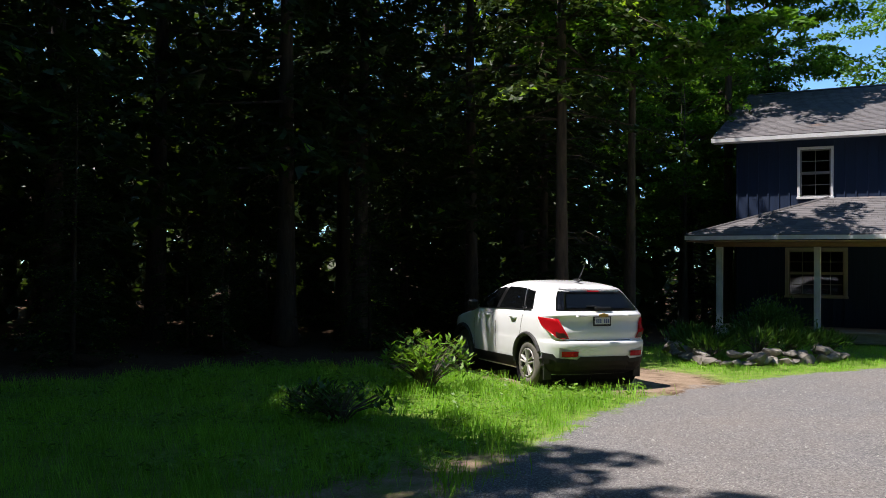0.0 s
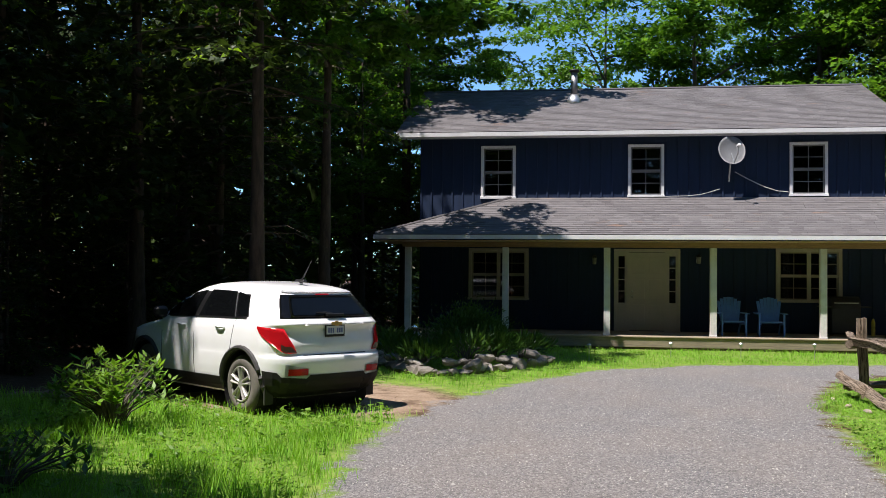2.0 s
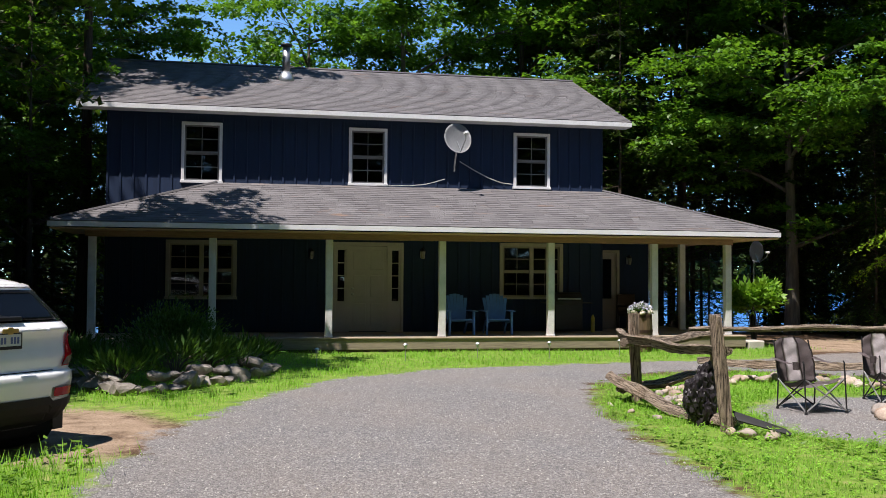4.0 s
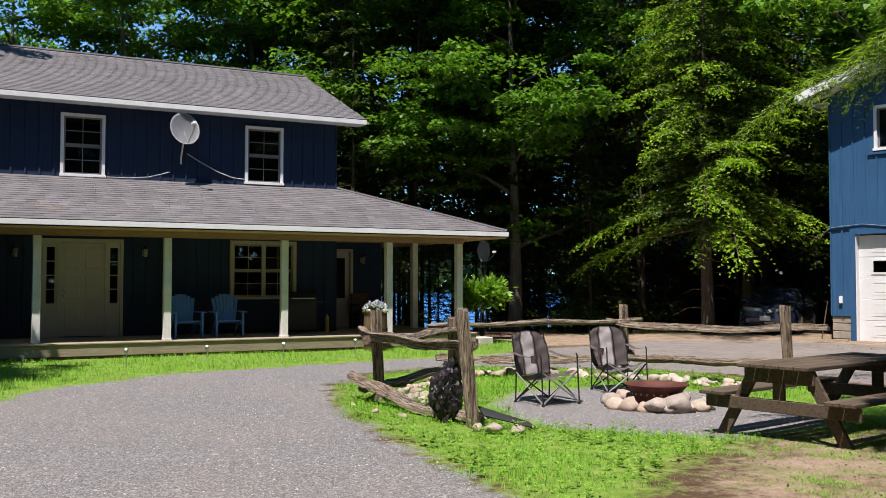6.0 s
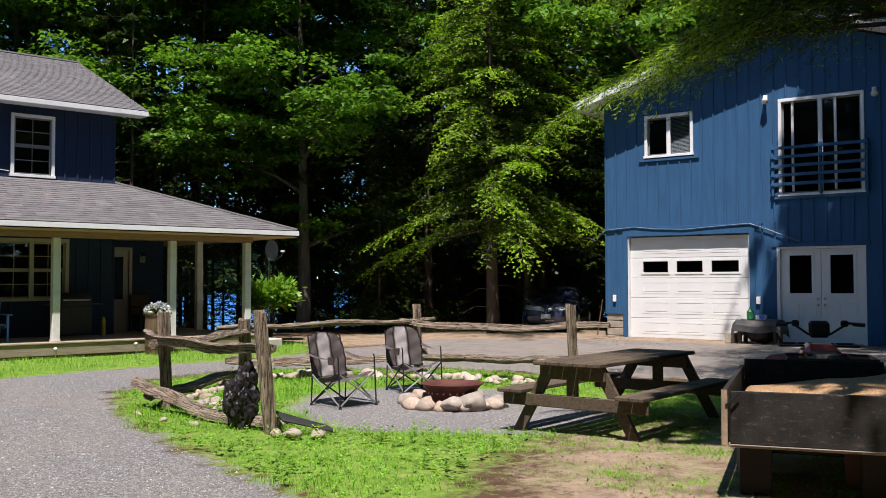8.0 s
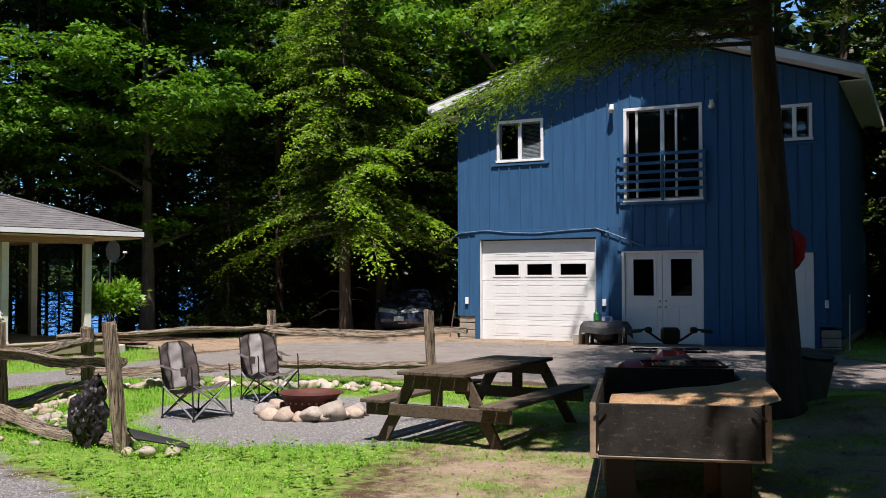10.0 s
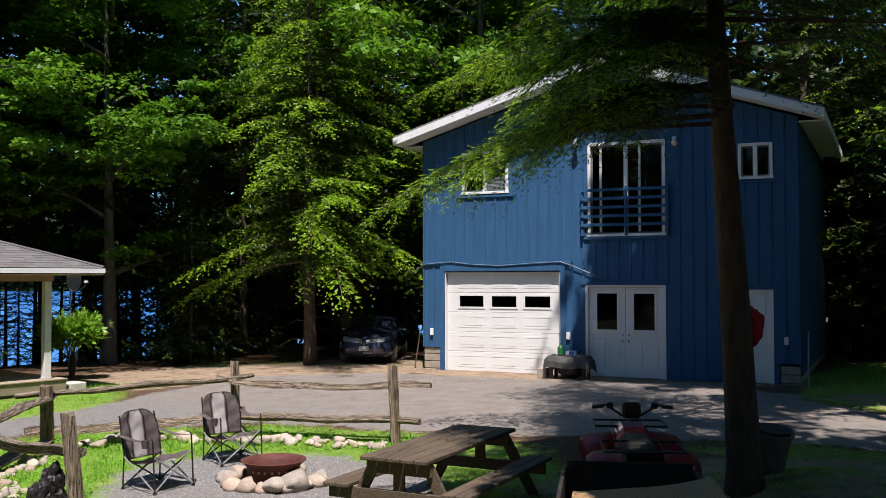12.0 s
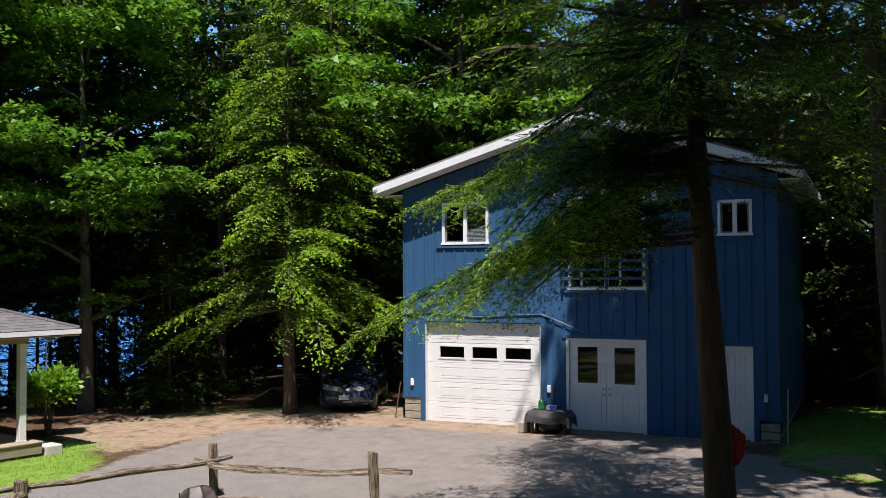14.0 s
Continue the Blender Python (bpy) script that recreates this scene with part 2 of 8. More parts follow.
def bm_rock(bm, c, r, seed, flat=0.75, sub=2):
    """An uneven boulder with facets."""
    rnd = random.Random(seed)
    g = bmesh.ops.create_icosphere(bm, subdivisions=sub, radius=1.0)["verts"]
    sx, sy, sz = r * rnd.uniform(0.85, 1.45), r * rnd.uniform(0.75, 1.15), r * flat * rnd.uniform(0.85, 1.15)
    rot = Euler((rnd.uniform(-0.3, 0.3), rnd.uniform(-0.3, 0.3), rnd.uniform(0, 6.3))).to_matrix()
    off = Vector((rnd.uniform(-50, 50), rnd.uniform(-50, 50), seed % 97))
    cuts = [(Vector((rnd.gauss(0, 1), rnd.gauss(0, 1), rnd.gauss(0, 1))).normalized(), rnd.uniform(0.5, 0.8)) for _ in range(9)]
    for v in g:
        p = v.co.copy()
        for k, lim in cuts:
            d = p.dot(k)
            if d > lim:
                p -= k * (d - lim) * 0.92
        p *= 1.12 + 0.2 * noise.noise(p * 1.7 + off) + 0.09 * noise.noise(p * 4.5 + off)
        v.co = rot @ Vector((p.x * sx, p.y * sy, p.z * sz)) + Vector(c)
    return g


def link_mesh(name, bm, mat, parent=None, label="", smooth=False):
    bmesh.ops.recalc_face_normals(bm, faces=bm.faces)
    me = bpy.data.meshes.new(name)
    bm.to_mesh(me)
    bm.free()
    for m in (mat if isinstance(mat, (list, tuple)) else [mat]):
        me.materials.append(m)
    if smooth:
        me.polygons.foreach_set("use_smooth", [True] * len(me.polygons))
    ob = new(name, me)
    if parent:
        ob.parent = parent
    return tagged(ob, label)


def part(name, bm, mat, parent, label="", smooth=False):
    return link_mesh(name, bm, mat, parent, label, smooth)


def shared(name, ob, parent, m, label=""):
    """One more piece on the mesh of another."""
    o = new(name, ob.data)
    o.parent = parent
    o.matrix_basis = m
    return tagged(o, label)


def root(name, m, label, category, group="", kind=""):
    e = new(name)
    e.empty_display_size = 0.2
    e.matrix_basis = m
    return tagged(e, label, category, group, kind)


def boxpart(name, lo, hi, mat, parent, label="", bev=0.004, m=None):
    bm = bmesh.new()
    bm_box(bm, lo, hi, m, bev)
    return part(name, bm, mat, parent, label)


def quads_mesh(name, verts, mat):
    """A mesh of loose faces, from an array of n faces x k corners."""
    n, k = len(verts), verts.shape[1]
    me = bpy.data.meshes.new(name)
    me.vertices.add(n * k)
    me.vertices.foreach_set("co", verts.reshape(-1).astype(np.float32))
    me.loops.add(n * k)
    me.loops.foreach_set("vertex_index", np.arange(n * k, dtype=np.int32))
    me.polygons.add(n)
    me.polygons.foreach_set("loop_start", np.arange(0, n * k, k, dtype=np.int32))
    me.update(calc_edges=True)
    for m in (mat if isinstance(mat, (list, tuple)) else [mat]):
        me.materials.append(m)
    return me


def unit(a):
    return a / np.maximum(np.linalg.norm(a, axis=-1, keepdims=True), 1e-6)


def leaflets(p, d, nrm, length, width):
    """Diamond leaves at points p that point along d and face nrm."""
    d = unit(d)
    s = unit(np.cross(d, nrm))
    L, W = np.asarray(length).reshape(-1, 1), np.asarray(width).reshape(-1, 1)
    mid = p + d * L * 0.45
    return np.stack([p, mid + s * W * 0.5, p + d * L, mid - s * W * 0.5], axis=1)

# ---------------------------------------------------------------- the lie of the land
DRIVE = [(-3.2, -12), (-3.5, 3), (-3.9, 7.4), (-4.25, 9.7), (-4.45, 11.3), (-4.45, 13.5), (-4.05, 15.75), (-3.1, 18.5), (-1.9, 20.7), (0.2, 22.4), (3.7, 23.2),
         (7.5, 23.7), (10.2, 25.0), (13.2, 25.6), (15.4, 23.4), (16.4, 20.5), (17.2, 17.6), (18.2, 15.0), (17.5, 13.0), (16.2, 11.8), (15.6, 10.2), (15.4, 1), (11.8, 1), (12.1, 9.8), (12.1, 11.2), (11.0, 13.4), (9.6, 16.6), (8.5, 19.6),
         (5.6, 21.8), (3.4, 21.2), (2.1, 19.6), (1.35, 17.5), (0.8, 14.2), (0.5, 11.2), (0.5, 8), (0.9, -12)]
PIT = [(2.9, 14.6), (3.2, 16.6), (4.6, 18.1), (6.3, 18.0), (7.2, 16.6), (7.3, 14.6), (6.0, 13.5), (4.2, 13.2)]
DIRT_CAR = [(-10.5, 15.2), (-7.2, 14.2), (-5.0, 13.9), (-4.3, 14.2), (-3.9, 15.8), (-4.6, 17.3), (-6.5, 18.3), (-10, 19.5)]
DIRT_BACK = [(9.8, 25.6), (13.0, 25.2), (15.0, 23.0), (16.0, 20.3), (16.8, 17.4), (17.8, 14.9), (19.4, 13.4), (21.5, 14.2), (20, 20), (19.5, 26), (16.0, 27.4), (14.5, 29.3), (11.5, 30.0), (10.2, 28.5)]
DIRT_YARD = [(0.9, 9.2), (2.4, 11.6), (4.6, 12.9), (8.6, 12.8), (10.5, 11.5), (12, 8.5), (9, 5), (3, 5.5)]
DIRT_EDGE = [(-5.2, 3), (-5.0, 7.0), (-4.5, 8.6), (-3.9, 8.8), (-3.6, 3)]
DIRT_BANK = [(16.5, 11.3), (17.4, 12.3), (18.7, 11.8), (17.9, 10.2), (16.4, 10.2)]
LAWNS = [
    [(-13.5, 2), (-12.5, 13.5), (-10, 15.0), (-4.2, 14.4), (-3.6, 10), (-3.0, 2), (-6, -3)],
    [(-6.6, 18.2), (-4.6, 17.0), (-3.6, 15.8), (-2.8, 18.2), (-1.6, 20.4), (0.4, 22.1), (3.8, 22.9), (7.6, 23.4), (9.2, 25.0), (9.4, 26.6), (-7, 26.6), (-7.6, 20.5)],
    [(0.45, 10.6), (0.8, 14.0), (1.3, 17.2), (2.1, 19.3), (3.5, 20.9), (5.6, 21.4), (8.3, 19.3), (9.3, 16.6), (9.6, 14.5), (7.6, 12.6), (4.4, 13.0), (2.4, 12.0)],
    [(8.8, 26.2), (10.8, 25.8), (11.0, 27.2), (9.6, 28.2), (8.8, 28)],
    [(12, 28.6), (14, 28.0), (16.5, 26.3), (17.2, 26.9), (14.5, 29.6)],
    [(17.0, 23.8), (17.3, 22.9), (18.0, 23.0), (17.6, 24.6)],
    [(10.5, 12.6), (12.0, 11.1), (12.0, 9.8), (11.7, 4.0), (9.5, 9.0)],
    [(19.4, 13.2), (17.4, 12.9), (16.2, 11.7), (15.7, 10.2), (15.6, 3.0), (28, 6), (27, 14), (21, 14.0)],
]


def signed(poly, x, y):
    """How far inside an outline each point lies, negative outside."""
    inside = np.zeros(x.shape, bool)
    best = np.full(x.shape, 1e9)
    n = len(poly)
    for i in range(n):
        (x0, y0), (x1, y1) = poly[i], poly[(i + 1) % n]
        dx, dy = x1 - x0, y1 - y0
        t = np.clip(((x - x0) * dx + (y - y0) * dy) / (dx * dx + dy * dy), 0, 1)
        best = np.minimum(best, np.hypot(x - x0 - t * dx, y - y0 - t * dy))
        cross = ((y0 > y) != (y1 > y)) & (x < dx * (y - y0) / (dy if dy else 1e-9) + x0)
        inside ^= cross
    return np.where(inside, best, -best)


def wob(x, y, f=1.0):
    return (np.sin(x * 1.9 * f + 1.3 * np.sin(y * 1.1 * f)) + np.sin(y * 2.3 * f + 1.7 * np.sin(x * 1.3 * f + 2)) + np.sin((x + y) * 3.7 * f)) / 3


def height(x, y):
    h = -0.11 * np.exp(-((x - 5.6) ** 2 + (y - 16.0) ** 2) / 14.0)
    h = h + 0.1 * np.clip((x - 11) / 5, 0, 1) * np.clip((32 - y) / 6, 0, 1)
    far = np.clip((y - 33) / 25, 0, 1.6)
    h = h - 3.2 * far * np.clip((y - 33) / 6, 0, 1) * np.clip((x + 30) / 20, 0, 1)
    wood = np.clip((-x - 12) / 10, 0, 1)
    h = h + 0.5 * wood * (1 + wob(x, y, 0.25)) * 0.6
    h = h + 0.35 * np.exp(-((x - 8.3) ** 2 + (y - 9.6) ** 2) / 1.6)
    h = h + 0.06 * np.exp(-((x - 18.2) ** 2 + (y - 25.8) ** 2) / 7.0)
    return h + 0.015 * wob(x, y, 0.8)


def hz(x, y):
    return float(height(np.array([x]), np.array([y]))[0])


def masks(x, y):
    gravel = np.maximum(signed(DRIVE, x, y), signed(PIT, x, y))
    dirt = np.maximum.reduce([signed(p, x, y) for p in (DIRT_CAR, DIRT_BACK, DIRT_YARD, DIRT_EDGE, DIRT_BANK)])
    lawn = np.maximum.reduce([signed(p, x, y) for p in LAWNS])
    return gravel, dirt, lawn


def ground_sheet():
    def axis(lo, hi, step, far):
        a = np.arange(lo, hi + 1e-6, step)
        out, d = [], step
        q = hi
        while q < far:
            d *= 1.35
            q += d
            out.append(q)
        out2, d, q = [], step, lo
        while q > -far:
            d *= 1.35
            q -= d
            out2.append(q)
        return np.concatenate([out2[::-1], a, out])
    xs, ys = axis(-14, 24, 0.26, 1800), axis(2, 34, 0.26, 1800)
    X, Y = np.meshgrid(xs, ys)
    x, y = X.ravel(), Y.ravel()
    z = height(x, y)
    nx, ny = len(xs), len(ys)
    i = (np.arange(ny - 1)[:, None] * nx + np.arange(nx - 1)[None, :]).ravel()
    faces = np.stack([i, i + 1, i + nx + 1, i + nx], 1)
    me = bpy.data.meshes.new("ground")
    me.from_pydata(np.stack([x, y, z], 1).tolist(), [], faces.tolist())
    g, d, l = masks(x, y)
    for name, arr in (("gravel", g), ("dirt", d), ("lawn", l)):
        at = me.attributes.new(name, "FLOAT", "POINT")
        at.data.foreach_set("value", np.clip(arr, -3, 3).astype(np.float32))
    me.polygons.foreach_set("use_smooth", [True] * len(me.polygons))
    m, nt, b = material("ground_gravel_dirt_and_turf", 0.95, 0, 0.2)
    c = coords(nt)

    def attr(n):
        a = nt.nodes.new("ShaderNodeAttribute")
        a.attribute_name = n
        return a.outputs["Fac"]
    edge = maths(nt, "MULTIPLY", maths(nt, "SUBTRACT", noise_tex(nt, c, 1.7, 8, 0.75), 0.5), 1.7)

    rag = maths(nt, "ADD", edge, maths(nt, "MULTIPLY", maths(nt, "SUBTRACT", noise_tex(nt, c, 5.5, 8, 0.8), 0.5), 2.4))

    def mask(n, soft=0.22, ragged=False):
        v = maths(nt, "ADD", attr(n), rag if ragged else edge)
        return maths(nt, "ADD", maths(nt, "DIVIDE", v, soft), 0.5, True)
    # crushed grey stone, with paler and brown worn tracks
    vor = node(nt, "ShaderNodeTexVoronoi", Scale=64.0)
    nt.links.new(c, vor.inputs["Vector"])
    vor2 = node(nt, "ShaderNodeTexVoronoi", Scale=135.0)
    nt.links.new(c, vor2.inputs["Vector"])
    sep = nt.nodes.new("ShaderNodeSeparateColor")
    nt.links.new(vor.outputs["Color"], sep.inputs[0])
    stone = ramp(nt, sep.outputs[0], [(0.0, (0.145, 0.142, 0.149)), (0.45, (0.238, 0.23, 0.234)), (0.8, (0.32, 0.308, 0.305)), (1.0, (0.43, 0.418, 0.405))])
    stone = mix(nt, 0.55, stone, ramp(nt, vor2.outputs["Distance"], [(0.0, grey(1.0)), (0.55, grey(0.55))]), "MULTIPLY")
    wear = ramp(nt, noise_tex(nt, c, 0.55, 5, 0.6, (1.0, 0.55, 1.0)), [(0.40, grey(0.0)), (0.68, grey(0.5))])
    # packed and browner towards the parking area
    sx = nt.nodes.new("ShaderNodeSeparateXYZ")
    nt.links.new(c, sx.inputs[0])
    away = maths(nt, "ADD", maths(nt, "DIVIDE", maths(nt, "SUBTRACT", sx.outputs[0], 6.5), 5.0), maths(nt, "MULTIPLY", edge, 0.35), True)
    packed = ramp(nt, noise_tex(nt, c, 2.0, 9, 0.7), [(0.25, (0.165, 0.135, 0.115)), (0.5, (0.255, 0.22, 0.195)), (0.8, (0.34, 0.305, 0.275))])
    stone = mix(nt, maths(nt, "MULTIPLY", away, 0.75), stone, packed)
    stone = mix(nt, wear, stone, mix(nt, 0.5, (0.30, 0.245, 0.20), stone))
    # sandy earth, and the brown litter under the trees
    earth = ramp(nt, noise_tex(nt, c, 3.2, 8, 0.68), [(0.25, (0.20, 0.145, 0.10)), (0.55, (0.35, 0.26, 0.185)), (0.8, (0.45, 0.36, 0.27))])
    earth = mix(nt, 0.4, earth, ramp(nt, sep.outputs[1], [(0.0, grey(0.55)), (1.0, grey(1.0))]), "MULTIPLY")
    green = maths(nt, "MULTIPLY", ramp(nt, noise_tex(nt, c, 1.4, 7, 0.72), [(0.46, grey(0.0)), (0.60, grey(0.8))]), ramp(nt, noise_tex(nt, c, 22.0, 5, 0.7), [(0.4, grey(0.2)), (0.6, grey(1.0))]))
    earth = mix(nt, ramp(nt, noise_tex(nt, c, 30.0, 6, 0.75), [(0.35, grey(0.5)), (0.65, grey(0.0))]), earth, (0.13, 0.09, 0.06))
    yard = maths(nt, "MULTIPLY", green, maths(nt, "GREATER_THAN", 14.5, sx.outputs[1]))
    earth = mix(nt, yard, earth, (0.10, 0.155, 0.025))
    litter = ramp(nt, noise_tex(nt, c, 7.0, 8, 0.72), [(0.25, (0.030, 0.018, 0.011)), (0.55, (0.085, 0.050, 0.030)), (0.85, (0.17, 0.105, 0.065))])
    turf = ramp(nt, noise_tex(nt, c, 4.0, 7, 0.7), [(0.28, (0.065, 0.115, 0.018)), (0.52, (0.145, 0.235, 0.033)), (0.75, (0.28, 0.27, 0.10))])
    patch = ramp(nt, noise_tex(nt, c, 1.3, 6, 0.7), [(0.42, grey(0.0)), (0.6, grey(1.0))])
    k = mix(nt, mask("lawn", 0.45, True), litter, turf)
    k = mix(nt, maths(nt, "MULTIPLY", mask("dirt", 0.45, True), ramp(nt, noise_tex(nt, c, 1.6, 6, 0.7), [(0.30, grey(0.15)), (0.48, grey(1.0))])), k, earth)
    k = mix(nt, mask("gravel", 0.2), k, stone)
    nt.links.new(k, b.inputs["Base Color"])
    hgt = mix(nt, mask("gravel", 0.2), noise_tex(nt, c, 26, 6, 0.7), ramp(nt, vor.outputs["Distance"], [(0.0, grey(1.0)), (0.7, grey(0.0))]))
    bump(nt, b, hgt, 0.9, 0.02)
    me.materials.append(m)
    ob = new("ground", me)
    return tagged(ob, "gravel drive, sandy earth, turf and leaf litter", "ground", "", "structure")


ground_sheet()

# the lake behind the house, seen between trunks
def lake():
    m, nt, b = material("lake_water", 0.3, 0, 0.5)
    # the blue of the reflected sky is put into the water's base colour
    b.inputs["Base Color"].default_value = (0.02, 0.13, 0.36, 1)
    c = coords(nt)
    bump(nt, b, noise_tex(nt, c, 1.2, 4, 0.6, (0.4, 1.0, 1.0)), 0.35, 0.06)
    bm = bmesh.new()
    vs = [bm.verts.new(p) for p in ((-20, 62, -2.9), (420, 52, -2.9), (620, 560, -2.9), (-60, 560, -2.9))]
    bm.faces.new(vs)
    return tagged(link_mesh("water", bm, m), "blue lake water with small ripples", "water", "", "structure")


lake()

# ---------------------------------------------------------------- the house
HX0, HX1, HY, HYB = -6.71, 5.83, 28.92, 37.4
DECK_Z = 0.33


def wall_with_holes(bm, u0, u1, z0, z1, holes, y0, y1):
    """A wall in x and z, one closed shell, with openings (u0, u1, z0, z1) cut through it from y0 to y1."""
    us = sorted(u for u in {u0, u1, *[h[0] for h in holes], *[h[1] for h in holes]} if u0 <= u <= u1)
    zs = sorted(z for z in {z0, z1, *[h[2] for h in holes], *[h[3] for h in holes]} if z0 <= z <= z1)
    nu, nz = len(us) - 1, len(zs) - 1

    def solid(i, k):
        if not (0 <= i < nu and 0 <= k < nz):
            return False
        u, z = (us[i] + us[i + 1]) / 2, (zs[k] + zs[k + 1]) / 2
        return not any(h[0] < u < h[1] and h[2] < z < h[3] for h in holes)
    made = {}

    def v(i, k, y):
        if (i, k, y) not in made:
            made[i, k, y] = bm.verts.new((us[i], y, zs[k]))
        return made[i, k, y]
    for i in range(nu):
        for k in range(nz):
            if not solid(i, k):
                continue
            bm.faces.new((v(i, k, y0), v(i + 1, k, y0), v(i + 1, k + 1, y0), v(i, k + 1, y0)))
            bm.faces.new((v(i, k, y1), v(i, k + 1, y1), v(i + 1, k + 1, y1), v(i + 1, k, y1)))
            for di, dk, a, b in ((-1, 0, (i, k), (i, k + 1)), (1, 0, (i + 1, k), (i + 1, k + 1)), (0, -1, (i, k), (i + 1, k)), (0, 1, (i, k + 1), (i + 1, k + 1))):
                if not solid(i + di, k + dk):
                    bm.faces.new((v(*a, y0), v(*b, y0), v(*b, y1), v(*a, y1)))


def shingled(parent, corner, along, up, rows, keep, seed, lean=0.004):
    """Courses of shingle tabs on a sloping face. rows: (start, end) along the eave for each course. keep: how many become pieces of their own."""
    rnd = random.Random(seed)
    nrm = along.cross(up).normalized()
    if nrm.z < 0:
        nrm = -nrm
    exposure = 0.143
    verts, faces = [], []
    singles = []
    for r, (a, b) in enumerate(rows):
        x = a + rnd.uniform(-0.3, 0.0)
        while x < b:
            w = rnd.choice((0.21, 0.26, 0.30, 0.34, 0.38))
            x0, x1 = max(a, x), min(b, x + w - 0.006)
            x += w
            if x1 - x0 < 0.05:
                continue
            lo, hi = r * exposure - 0.004, (r + 1) * exposure + 0.03
            th = 0.006 + rnd.uniform(0, 0.004)
            pts = [corner + along * u + up * s + nrm * h for u, s, h in (
                (x0, lo, th + lean), (x1, lo, th + lean), (x1, hi, 0.004), (x0, hi, 0.004), (x0, lo, 0.0), (x1, lo, 0.0), (x1, hi, 0.0), (x0, hi, 0.0))]
            singles.append(pts)
    rnd2 = random.Random(seed + 1)
    pick = set(rnd2.sample(range(len(singles)), min(keep, len(singles))))
    fs = ((0, 1, 2, 3), (4, 5, 1, 0), (5, 6, 2, 1), (7, 4, 0, 3))
    own = []
    for i, pts in enumerate(singles):
        if i in pick:
            own.append(pts)
            continue
        n = len(verts)
        verts.extend(pts)
        faces.extend(tuple(n + k for k in f) for f in fs)
    me = bpy.data.meshes.new("shingles")
    me.from_pydata(verts, [], faces)
    me.materials.append(SHINGLE)
    ob = new("shingles", me)
    ob.parent = parent
    tagged(ob, "grey asphalt shingle courses", "", "", "stuff")
    return own, fs


LATER = []  # pieces of roofs and walls, linked at the end


def slope_face(name, parent, quad, mat):
    bm = bmesh.new()
    top = [bm.verts.new(q) for q in quad]
    low = [bm.verts.new(Vector(q) - Vector((0, 0, 0.06))) for q in quad]
    bm.faces.new(top)
    bm.faces.new(low[::-1])
    n = len(quad)
    for i in range(n):
        bm.faces.new((top[i], low[i], low[(i + 1) % n], top[(i + 1) % n]))
    return part(name, bm, mat, parent)


def sash_window(name, parent, x0, x1, z0, z1, y, trim, sashes, grid=(2, 2), tw=0.09, halves=1, blind=None):
    """A trimmed window: casing, sill, sash frames, bars and panes, with a dark room behind."""
    w = new(name)
    w.parent = parent
    cas = bmesh.new()
    bm_box(cas, (x0, y - 0.035, z1 - tw), (x1, y + 0.03, z1), None, 0.004)
    bm_box(cas, (x0, y - 0.035, z0), (x0 + tw, y + 0.03, z1 - tw), None, 0.004)
    bm_box(cas, (x1 - tw, y - 0.035, z0), (x1, y + 0.03, z1 - tw), None, 0.004)
    part("window_frame", cas, trim, w)
    boxpart("window_sill", (x0 - 0.02, y - 0.06, z0 - 0.03), (x1 + 0.02, y + 0.03, z0 + 0.035), trim, w)
    ix0, ix1, iz0, iz1 = x0 + tw, x1 - tw, z0 + 0.035, z1 - tw
    hw = (ix1 - ix0) / halves
    for h in range(halves):
        a, b = ix0 + h * hw, ix0 + (h + 1) * hw
        if h:
            boxpart("mullion", (a - 0.05, y - 0.03, iz0), (a + 0.05, y + 0.03, iz1), trim, w)
        zs = [iz0 + (iz1 - iz0) * s / sashes for s in range(sashes + 1)]
        for s in range(sashes):
            yy = y + 0.012 + 0.03 * (s % 2 == 0)
            fr = bmesh.new()
            f = 0.04
            bm_box(fr, (a, yy, zs[s]), (a + f, yy + 0.03, zs[s + 1]))
            bm_box(fr, (b - f, yy, zs[s]), (b, yy + 0.03, zs[s + 1]))
            bm_box(fr, (a + f, yy, zs[s]), (b - f, yy + 0.03, zs[s] + f))
            bm_box(fr, (a + f, yy, zs[s + 1] - f), (b - f, yy + 0.03, zs[s + 1]))
            for g in range(1, grid[0]):
                u = a + (b - a) * g / grid[0]
                bm_box(fr, (u - 0.007, yy + 0.006, zs[s] + f), (u + 0.007, yy + 0.024, zs[s + 1] - f))
            for g in range(1, grid[1]):
                v = zs[s] + (zs[s + 1] - zs[s]) * g / grid[1]
                bm_box(fr, (a + f, yy + 0.007, v - 0.009), (b - f, yy + 0.023, v + 0.009))
            part("sash", fr, SASH_TAN if trim is TAN else SASH, w)
            gl = bmesh.new()
            bm_box(gl, (a + f, yy + 0.012, zs[s] + f), (b - f, yy + 0.018, zs[s + 1] - f))
            part("pane", gl, GLASS, w).visible_shadow = False
    if blind:
        bl = bmesh.new()
        a, b = blind
        z = iz0 + 0.05
        while z < iz1 - 0.03:
            bm_box(bl, (a, y + 0.10, z), (b, y + 0.12, z + 0.018))
            z += 0.035
        part("blind", bl, WHITE, w, "white slatted blind")
    return w


